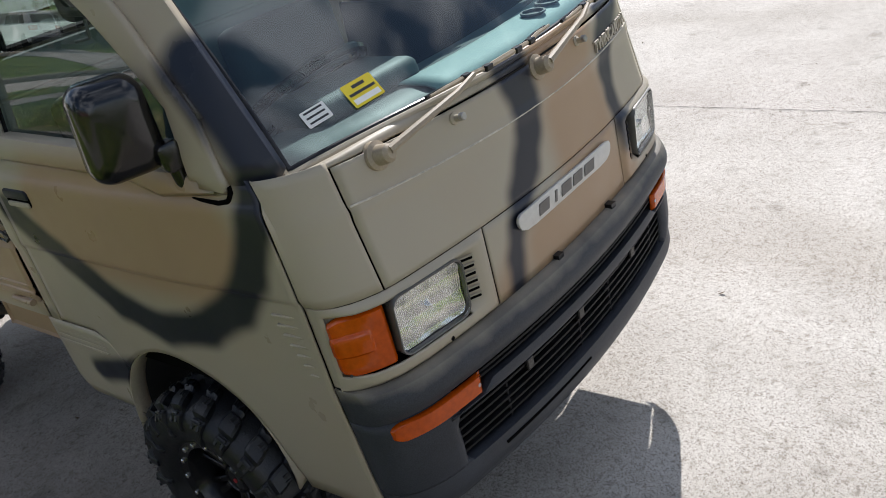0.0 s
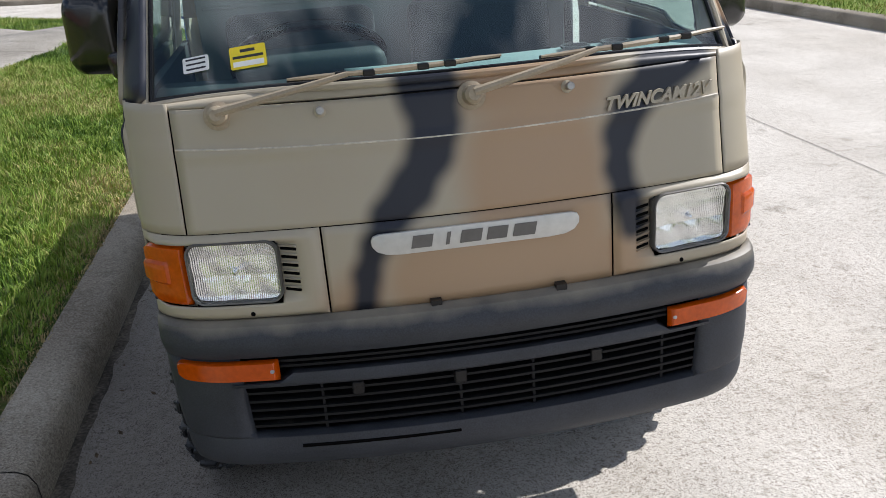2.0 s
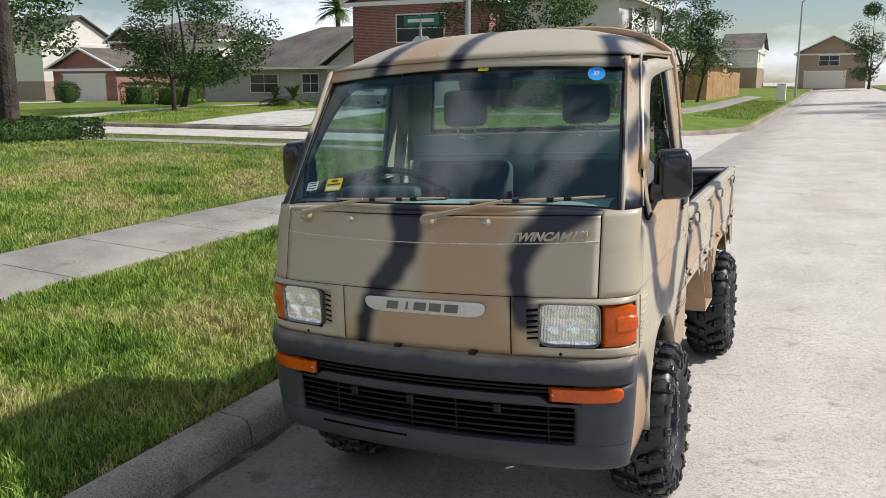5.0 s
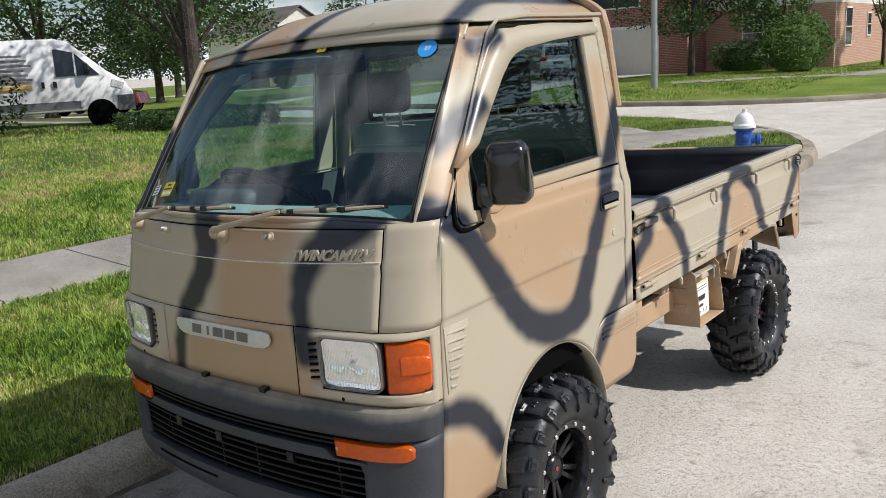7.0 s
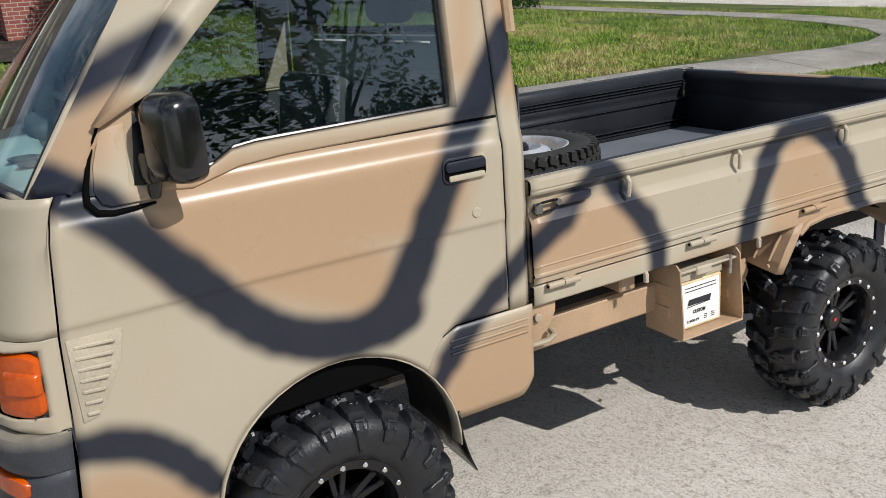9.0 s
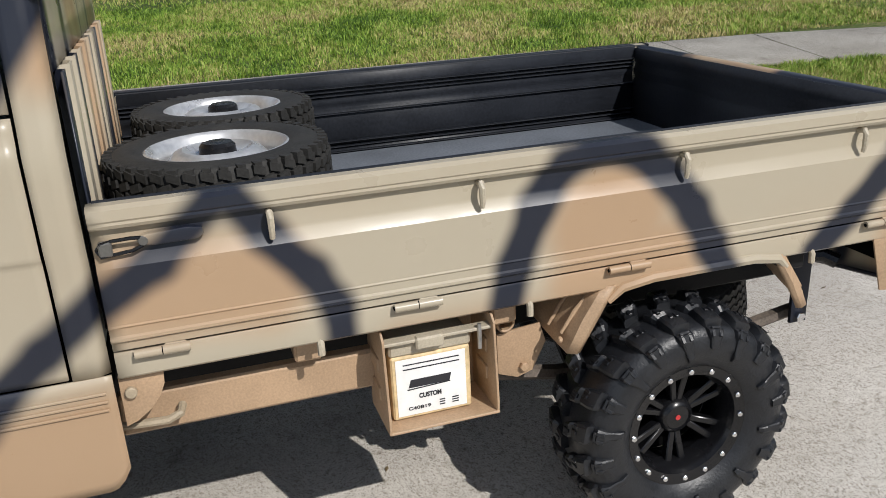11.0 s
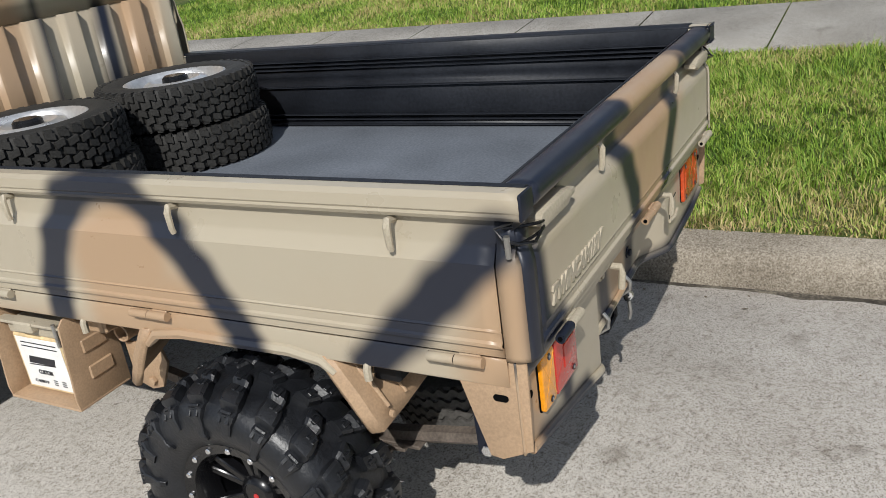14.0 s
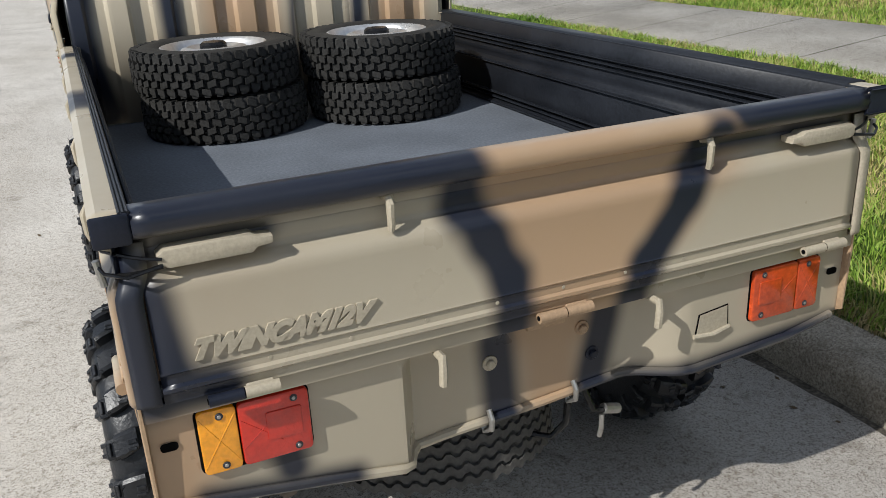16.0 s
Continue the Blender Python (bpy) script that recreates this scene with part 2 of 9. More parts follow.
camo_front = camo("camo_front", "xz",
    [(0.16, (0.17, 1.02), (0.17, 0.80)), (0.09, (0.10, 1.2), (0.25, 1.18)), (0.10, (-0.08, 0.79), (0.32, 0.77)), (0.05, (-0.22, 0.79), (-0.26, 0.76))],
    [(0.066, (-0.055, 1.25), (-0.045, 1.19)), (0.050, (-0.045, 1.19), (-0.036, 1.13), (-0.052, 1.07)), (0.044, (-0.052, 1.07), (-0.10, 1.0), (-0.15, 0.945)), (0.029, (-0.15, 0.945), (-0.19, 0.885), (-0.215, 0.82), (-0.228, 0.74)),
     (0.060, (0.56, 1.23), (0.47, 1.185)), (0.042, (0.47, 1.185), (0.40, 1.125), (0.365, 1.06)), (0.032, (0.365, 1.06), (0.356, 0.99), (0.372, 0.92)), (0.036, (0.372, 0.92), (0.385, 0.865)), (0.020, (-0.64, 1.52), (-0.62, 1.58)), (0.022, (0.64, 1.40), (0.62, 1.46))], rough=0.40)
camo_roof = camo("camo_roof", "xy",
    [(0.10, (-0.2, 0.5), (-0.15, 1.3)), (0.12, (0.66, 1.0), (0.66, 1.3)), (0.1, (-0.62, 0.3), (-0.62, 0.6))],
    [(0.035, (-0.36, 0.5), (-0.28, 0.8), (-0.3, 1.3)), (0.035, (-0.03, 0.5), (0.03, 0.8), (0.0, 1.3)), (0.035, (0.60, 0.45), (0.50, 0.75), (0.52, 1.3)), (0.05, (0.66, 0.36), (0.62, 0.40))])
camo_rear = camo("camo_rear", "xz",
    [(0.13, (-0.03, 1.0), (-0.05, 0.88)), (0.07, (0.13, 1.03), (0.10, 0.98), (-0.30, 0.98), (-0.36, 1.03)), (0.08, (0.06, 0.90), (-0.20, 0.90)), (0.08, (0.03, 0.80), (-0.09, 0.80)), (0.12, (-0.04, 0.86), (-0.03, 0.70)), (0.07, (-0.02, 0.68), (-0.03, 0.54)), (0.06, (0.66, 0.66), (0.66, 0.55))],
    [(0.017, (-0.34, 0.972), (-0.62, 0.968)), (0.015, (0.66, 0.962), (0.48, 0.968)), (0.048, (0.72, 1.035), (0.19, 1.035)), (0.048, (-0.38, 1.035), (-0.75, 1.035)), (0.04, (0.66, 0.90), (0.64, 0.76), (0.58, 0.752)), (0.020, (-0.14, 0.512), (-0.30, 0.520), (-0.66, 0.545)), (0.02, (0.62, 0.545), (0.38, 0.512)), (0.036, (0.17, 1.0), (0.175, 0.945), (0.14, 0.89), (0.10, 0.82), (0.09, 0.74), (0.075, 0.49)), (0.036, (-0.31, 1.0), (-0.25, 0.90), (-0.17, 0.79), (-0.11, 0.49)),
     (0.035, (0.69, 1.0), (0.67, 0.74)), (0.03, (0.50, 0.66), (0.48, 0.56))])
camo_ribs = camo("camo_ribs", "xz",
    [(0.13, (0.11, 1.5), (0.11, 0.8)), (0.10, (-0.48, 1.7), (-0.48, 0.8)), (0.03, (0.71, 1.7), (0.71, 0.8))],
    [(0.050, (0.62, 1.5), (0.64, 1.0), (0.60, 0.8)), (0.036, (0.35, 1.5), (0.335, 0.8)), (0.012, (-0.08, 1.5), (-0.07, 0.8)), (0.028, (-0.33, 1.5), (-0.31, 0.8))])
tan_paint = material("tan_paint", TAN, 0.6, spots=0.18, scale=9, fine=200, bump=0.1, size=0.001)
khaki_paint = material("khaki_paint", KHAKI, 0.55, spots=0.15, scale=9, fine=200, bump=0.1, size=0.001)
dark_paint = material("dark_paint", DARK, 0.42, spots=0.2, scale=9, fine=200, bump=0.1, size=0.001, shine=0.3)
wiper_paint = material("wiper_paint", (0.34, 0.275, 0.19), 0.5, spots=0.15, scale=20, fine=200, bump=0.1, size=0.001)
bumper_grey = material("bumper_grey", (0.040, 0.043, 0.051), 0.50, spots=0.28, scale=7, fine=300, bump=0.25, size=0.001, shine=0.3)
black_plastic = material("black_plastic", (0.008, 0.008, 0.009), 0.28, spots=0.2, fine=300, bump=0.1, size=0.001, shine=0.35)
grille_black = material("grille_black", (0.009, 0.009, 0.010), 0.62, spots=0.3, scale=9, fine=200, bump=0.2, size=0.001, shine=0.25)
black_gap = material("black_gap", (0.003, 0.003, 0.003), 0.9, bump=0, shine=0.05)
rubber = material("rubber", (0.0105, 0.0115, 0.0140), 0.42, spots=0.4, scale=25, fine=160, bump=0.45, size=0.002)
old_rubber = material("old_rubber", (0.027, 0.026, 0.024), 0.66, spots=0.4, scale=12, fine=150, bump=0.35, size=0.002, shine=0.3)
dusty_rubber = material("dusty_rubber", (0.066, 0.062, 0.056), 0.85, spots=0.35, scale=9, fine=120, bump=0.3, size=0.002)
rim_black = material("rim_black", (0.006, 0.006, 0.007), 0.24, spots=0.2, bump=0.05, coat=0.25, shine=0.3)
chrome = material("chrome", (0.75, 0.75, 0.76), 0.18, 1.0, spots=0.1, bump=0.05)
steel = material("steel", (0.40, 0.39, 0.37), 0.45, 0.9, spots=0.25, bump=0.2)
rusty_steel = material("rusty_steel", (0.13, 0.105, 0.085), 0.65, 0.3, spots=0.35, scale=18, fine=140, bump=0.3, size=0.002)
wheel_silver = material("wheel_silver", (0.62, 0.62, 0.62), 0.32, 0.7, spots=0.15, bump=0.1)
bed_black = material("bed_black", (0.015, 0.017, 0.022), 0.46, spots=0.35, scale=5, fine=90, bump=0.25, size=0.002, shine=0.3)
bed_mat = material("bed_mat", (0.114, 0.127, 0.147), 0.8, spots=0.3, scale=4, fine=120, bump=0.4, size=0.002)
orange_lens = material("orange_lens", (0.50, 0.072, 0.001), 0.16, spots=0.16, scale=22, fine=90, bump=0.12, size=0.002)
amber_lens = material("amber_lens", (0.85, 0.33, 0.01), 0.16, spots=0.15, scale=18, fine=120, bump=0.3, size=0.002, coat=0.6)
red_lens = material("red_lens", (0.52, 0.020, 0.008), 0.16, spots=0.15, scale=18, fine=120, bump=0.3, size=0.002, coat=0.6)
brake_lens = material("brake_lens", (0.50, 0.060, 0.012), 0.2, spots=0.25, scale=18, fine=120, bump=0.3, size=0.002, coat=0.4)
reflector = material("reflector", (0.95, 0.95, 0.94), 0.15, 0.85, spots=0.04, scale=20, fine=60, bump=0.04, size=0.002)
screen_glass = glass("screen_glass", (0.66, 0.89, 0.85), 0.0, 1.66)
band_glass = glass("band_glass", (0.34, 0.50, 0.66), 0.0, 1.3)
side_glass = glass("side_glass", (0.58, 0.67, 0.65), 0.0, 1.80)
lamp_glass = glass("lamp_glass", (0.96, 0.97, 0.97), 0.06, 1.6)
seat_cloth = material("seat_cloth", (0.075, 0.085, 0.092), 0.9, spots=0.2, fine=300, bump=0.4, size=0.002)
trim_grey = material("trim_grey", (0.30, 0.33, 0.32), 0.7, spots=0.15, fine=200, bump=0.2, size=0.001)
dash_grey = material("dash_grey", (0.05, 0.06, 0.064), 0.65, spots=0.15, fine=200, bump=0.2, size=0.001)
badge_silver = material("badge_silver", (0.58, 0.57, 0.54), 0.42, 0.3, spots=0.08, bump=0.05)
badge_ink = material("badge_ink", (0.13, 0.12, 0.11), 0.5, bump=0)
mirror_black = material("mirror_black", (0.006, 0.006, 0.007), 0.16, spots=0.1, fine=300, bump=0.03, size=0.001, coat=0.3)
lamp_rim = material("lamp_rim", (0.13, 0.125, 0.115), 0.40, 0.3, spots=0.12, fine=200, bump=0.05, size=0.001)
crease_highlight = material("crease_highlight", (0.55, 0.50, 0.42), 0.5, spots=0.35, scale=14, fine=90, bump=0)
ledge_grey = material("ledge_grey", (0.30, 0.37, 0.37), 0.7, spots=0.12, fine=200, bump=0.2, size=0.001)
white_label = material("white_label", (0.80, 0.79, 0.76), 0.5, spots=0.06, scale=14, bump=0)
label_stain = material("label_stain", (0.62, 0.47, 0.26), 0.6, spots=0.25, scale=18, bump=0)
ink = material("ink", (0.02, 0.02, 0.025), 0.5, bump=0)
yellow_label = material("yellow_label", (0.80, 0.62, 0.02), 0.5, spots=0.04, bump=0)
blue_label = material("blue_label", (0.03, 0.30, 0.72), 0.5, spots=0.04, bump=0)
bed_label = material("bed_label", (0.45, 0.03, 0.03), 0.5, bump=0)

def oversprayed(m, colour, low, high, most):
    """Ragged overspray of another paint along the upper edge of a part."""
    n, l = m.node_tree.nodes, m.node_tree.links
    b = n["Principled BSDF"]
    src = b.inputs["Base Color"].links[0].from_socket
    tc, sep, t, add, r, mx = n.new("ShaderNodeTexCoord"), n.new("ShaderNodeSeparateXYZ"), n.new("ShaderNodeTexNoise"), n.new("ShaderNodeMath"), n.new("ShaderNodeMapRange"), n.new("ShaderNodeMixRGB")
    t.inputs["Scale"].default_value, t.inputs["Detail"].default_value = 9, 5
    add.operation, add.inputs[1].default_value = "MULTIPLY_ADD", 0.05
    l.new(tc.outputs["Object"], sep.inputs[0]), l.new(tc.outputs["Object"], t.inputs["Vector"])
    l.new(t.outputs["Fac"], add.inputs[0]), l.new(sep.outputs[2], add.inputs[2])
    r.inputs["From Min"].default_value, r.inputs["From Max"].default_value, r.inputs["To Max"].default_value = low, high, most
    l.new(add.outputs[0], r.inputs["Value"]), l.new(r.outputs[0], mx.inputs[0]), l.new(src, mx.inputs[1])
    mx.inputs[2].default_value = (*colour, 1)
    l.new(mx.outputs[0], b.inputs["Base Color"])


oversprayed(bumper_grey, KHAKI, 0.738, 0.772, 0.55)

# ---- small builders ----
def interp(x, xs, ys):
    return float(np.interp(x, xs, ys))


def fade(x, a, b):
    t = min(1, max(0, (x - a) / (b - a)))
    return t * t * (3 - 2 * t)


def finish(bm, name, mat, smooth=True, angle=35):
    me = bpy.data.meshes.new(name)
    bmesh.ops.recalc_face_normals(bm, faces=bm.faces)
    bm.to_mesh(me)
    bm.free()
    me.materials.append(mat)
    if smooth:
        for p in me.polygons:
            p.use_smooth = True
        me.set_sharp_from_angle(angle=radians(angle))
    return me


ASKEW = []      # holds the shift of the cab's nose while the cab is built


def part(name, bm, mat, parent, label="", smooth=True, thick=0.0, offset=-1.0, angle=35):
    """Links a bmesh as one mesh object under a thing or a part."""
    for shift in ASKEW:
        for v in bm.verts:
            k = min(1, max(0, (0.75 - v.co.y) / 0.55))
            k = k * k * (3 - 2 * k) * shift
            v.co.x, v.co.y = v.co.x + k, v.co.y - k * v.co.x
    ob = new(name, finish(bm, name, mat, smooth, angle))
    ob.parent = parent
    if label:
        tagged(ob, label)
    if thick:
        s = ob.modifiers.new("thickness", "SOLIDIFY")
        s.thickness, s.offset = thick, offset
    return ob


def thing(name, m, label, category, group="", kind=""):
    ob = new(name)
    ob.empty_display_size = 0.1
    ob.matrix_world = m
    return tagged(ob, label, category, group, kind)


def solo(name, bm, mat, m, label, category, group="", kind="", smooth=True, angle=35):
    ob = new(name, finish(bm, name, mat, smooth, angle))
    ob.matrix_world = m
    return tagged(ob, label, category, group, kind)


def grid(rows, bm=None, skip=None, close=False):
    """Quads over rows of points, all rows equally long."""
    bm = bm or bmesh.new()
    vs = [[bm.verts.new(p) for p in r] for r in rows]
    for i in range(len(vs) - 1):
        k = len(vs[i])
        for j in range(k if close else k - 1):
            if skip and skip(i, j):
                continue
            q = (vs[i][j], vs[i][(j + 1) % k], vs[i + 1][(j + 1) % k], vs[i + 1][j])
            if len({tuple(v.co) for v in q}) == 4:
                bm.faces.new(q)
    return bm


def box(x0, x1, y0, y1, z0, z1, bev=0.0, bm=None, m=None, seg=1):
    b = bmesh.new()
    bmesh.ops.create_cube(b, size=1)
    for v in b.verts:
        v.co = Vector(((x0 + x1) / 2 + v.co.x * (x1 - x0), (y0 + y1) / 2 + v.co.y * (y1 - y0), (z0 + z1) / 2 + v.co.z * (z1 - z0)))
    if bev:
        bmesh.ops.bevel(b, geom=b.edges[:], offset=bev, segments=seg, affect="EDGES", profile=0.5)
    if m is not None:
        b.transform(m)
    return merge(bm, b)


def merge(bm, b):
    if bm is None:
        return b
    me = bpy.data.meshes.new("t")
    b.to_mesh(me)
    b.free()
    bm.from_mesh(me)
    bpy.data.meshes.remove(me)
    return bm


def lathe(profile, n=32, axis="z", bm=None, m=None):
    """Turns (radius, height) points round an axis."""
    rows = []
    for r, h in profile:
        ring = []
        for k in range(n):
            a = 2 * math.pi * k / n
            p = (r * math.cos(a), r * math.sin(a), h)
            ring.append({"z": p, "x": (p[2], p[0], p[1]), "y": (p[0], p[2], p[1])}[axis])
        rows.append(ring)
    b = grid(rows, close=True)
    if m is not None:
        b.transform(m)
    return merge(bm, b)


def disc(r, h0, h1, n=24, axis="z", bm=None, m=None, bev=0.0):
    e = min(bev, r * 0.5)
    return lathe([(1e-5, h0), (r - e, h0), (r, h0 + (e if h1 > h0 else -e)), (r, h1 - (e if h1 > h0 else -e)), (r - e, h1), (1e-5, h1)], n, axis, bm, m)


def tube(pts, r, n=8, bm=None, caps=True):
    """A round bar along points."""
    pts = [Vector(p) for p in pts]
    rows = []
    for i, p in enumerate(pts):
        d = (pts[min(i + 1, len(pts) - 1)] - pts[max(i - 1, 0)]).normalized()
        a = d.orthogonal().normalized() if i == 0 else (last - d * last.dot(d)).normalized()
        last = a
        c = d.cross(a)
        rr = r[i] if isinstance(r, (list, tuple)) else r
        rows.append([p + rr * (math.cos(2 * math.pi * k / n) * a + math.sin(2 * math.pi * k / n) * c) for k in range(n)])
    b = grid(rows, close=True)
    if caps:
        b.verts.ensure_lookup_table()
        b.faces.new(b.verts[:n]), b.faces.new(b.verts[-n:])
    return merge(bm, b)


def slab(outline, z0, z1, bm=None, m=None, bev=0.0):
    """A flat plate with the outline (x, y) from z0 to z1."""
    b = bmesh.new()
    f = b.faces.new([b.verts.new((x, y, z0)) for x, y in outline])
    r = bmesh.ops.extrude_face_region(b, geom=[f])
    for v in r["geom"]:
        if isinstance(v, bmesh.types.BMVert):
            v.co.z = z1
    if bev:
        bmesh.ops.bevel(b, geom=[e for e in b.edges if abs(e.verts[0].co.z - e.verts[1].co.z) < 1e-6], offset=bev, segments=2, affect="EDGES", profile=0.5)
    if m is not None:
        b.transform(m)
    return merge(bm, b)


def rounded(w, h, r, n=5):
    """Outline of a rounded rectangle about the origin."""
    out = []
    for sx, sy, a0 in ((1, 1, 0), (-1, 1, 90), (-1, -1, 180), (1, -1, 270)):
        for k in range(n + 1):
            a = radians(a0 + 90 * k / n)
            out.append((sx * (w / 2 - r) + r * math.cos(a), sy * (h / 2 - r) + r * math.sin(a)))
    return out


def lettering(text, height, depth=0.006, bold=0.0, slant=0.0, width=None):
    """Raised letters in the xy plane, their left foot at the origin."""
    cu = bpy.data.curves.new("t", "FONT")
    cu.body, cu.size, cu.extrude, cu.offset, cu.shear = text, height * 1.42, depth / 2, bold, slant
    ob = bpy.data.objects.new("t", cu)
    me = bpy.data.meshes.new_from_object(ob)
    bpy.data.objects.remove(ob)
    bm = bmesh.new()
    bm.from_mesh(me)
    bpy.data.meshes.remove(me)
    xs = [v.co.x for v in bm.verts]
    x0, w = min(xs), max(xs) - min(xs)
    for v in bm.verts:
        v.co.x = (v.co.x - x0) * (width / w if width else 1)
    return bm


def moved(bm, m):
    bm.transform(m)
    return bm

# ---- the truck: x to its left side, y to its rear, z up from the road ----
truck = thing("pickup_truck", FRAME, "small cab-over pickup in hand-sprayed camouflage, parked by the kerb", "truck")


def corner(a, start, wide, deep):
    """How far a rounded corner falls back at a distance a from the middle."""
    t = min(1, max(0, (a - start) / wide))
    return deep * (1 - math.sqrt(1 - t * t))


def y_face(x, z):
    """The front of the cab above the bumper."""
    a = abs(x)
    return interp(z, (0.35, 0.72, 0.93, 1.20, 1.24), (0.03, 0.012, 0.022, 0.068, 0.082)) + 0.16 * a * a + 0.05 * a * a * max(0, (z - 0.94) / 0.25) + corner(a, 0.56, 0.146, 0.085)


def face_point(s, a, z, lift):
    """A point of the front at the distance a from the middle, lifted off it along its normal."""
    d = (y_face(a + 0.0004, z) - y_face(a - 0.0004, z)) / 0.0008
    q = math.hypot(d, 1)
    return (s * (a + lift * d / q), y_face(a, z) - lift / q, z)


def x_side(z, y=0.7):
    """Half the cab's width at a height."""
    return interp(z, (0.35, 0.5, 0.7, 0.93, 0.942, 0.952, 1.0, 1.13, 1.145, 1.16, 1.25, 1.64, 1.71), (0.672, 0.688, 0.698, 0.7035, 0.7045, 0.7095, 0.7095, 0.713, 0.711, 0.703, 0.692, 0.640, 0.626))


ARCH_Y, ARCH_Z, ARCH_R = 0.755, 0.385, 0.318


def arch(y):
    d = ARCH_R ** 2 - (y - ARCH_Y) ** 2
    low = 0.37 if y < ARCH_Y else 0.435
    return max(low, ARCH_Z + math.sqrt(d)) if d > 0 else low


def y_seam(z):
    """The rear edge of the front corner panels, where the doors begin."""
    return interp(z, (0.35, 0.58, 0.74, 0.93, 1.12, 1.18, 1.21), (0.16, 0.178, 0.194, 0.205, 0.225, 0.238, 0.255))


X_FRONT = [math.copysign(1, u) * 0.705 * (1 - (1 - abs(u)) ** 1.6) for u in np.linspace(-1, 1, 41)]


def front_panel(name, z0, z1, xa, xb, mat, parent, rows=6, lift=0.0, label="", crease=None):
    xs = [xa] + [x for x in X_FRONT if xa + 0.004 < x < xb - 0.004] + [xb]
    rs = []
    for z in np.linspace(z0, z1, rows):
        off = lift
        if crease:
            off -= 0.006 * max(0, 1 - abs(z - crease) / 0.012)
        rs.append([(x, y_face(x, z) + off, z) for x in xs])
    return part(name, grid(rs), mat, parent, label, thick=0.0016, offset=0)


ASKEW.append(0.018)
# the inner shell, dark, seen only through the gaps
bm = grid([[(x * 0.94, y_face(x * 0.94, z) + 0.03, z) for x in X_FRONT] for z in np.linspace(0.40, 1.20, 6)])
cab = part("cab_body", bm, black_gap, truck, "dark inner body seen in the panel gaps", thick=0.004)
front_panel("front_hatch", 0.938, 1.192, -0.595, 0.595, camo_front, cab, 24, label="front service hatch in khaki with tan and dark bands", crease=1.10)
for s in (-1, 1):
    rs = []
    for z in np.linspace(0.938, 1.205, 14):
        ye = y_seam(z)
        row = [(s * x, y_face(x, z) - 0.004 * max(0, 1 - abs(z - 1.10) / 0.012), z) for x in np.linspace(0.599, 0.703, 13)]
        x1, y1 = row[-1][0], row[-1][1]
        row += [(s * interp(k, (0, 1), (abs(x1), x_side(z, ye))), interp(k, (0, 1), (y1, ye - 0.004)), z) for k in (0.25, 0.5, 0.75, 1)]
        rs.append(row)
    part("corner_panel", grid(rs), camo_front, cab, thick=0.0016, offset=0)
# the bright line on the crease is a painted highlight
part("hatch_crease", tube([(x, y_face(x, 1.102 + 0.03 * x * x) - 0.0035, 1.102 + 0.03 * x * x) for x in np.linspace(-0.593, 0.593, 31)], 0.0022, 6), crease_highlight, cab, "pale line painted as the highlight along the pressed crease")
# the panel with the lamps, below the hatch
lower = front_panel("lamp_panel", 0.742, 0.9355, -0.316, 0.316, camo_front, cab, 10)
X_LAMP, Z_LAMP = 0.510, 0.851
LAMP_W, LAMP_H = 0.190, 0.133


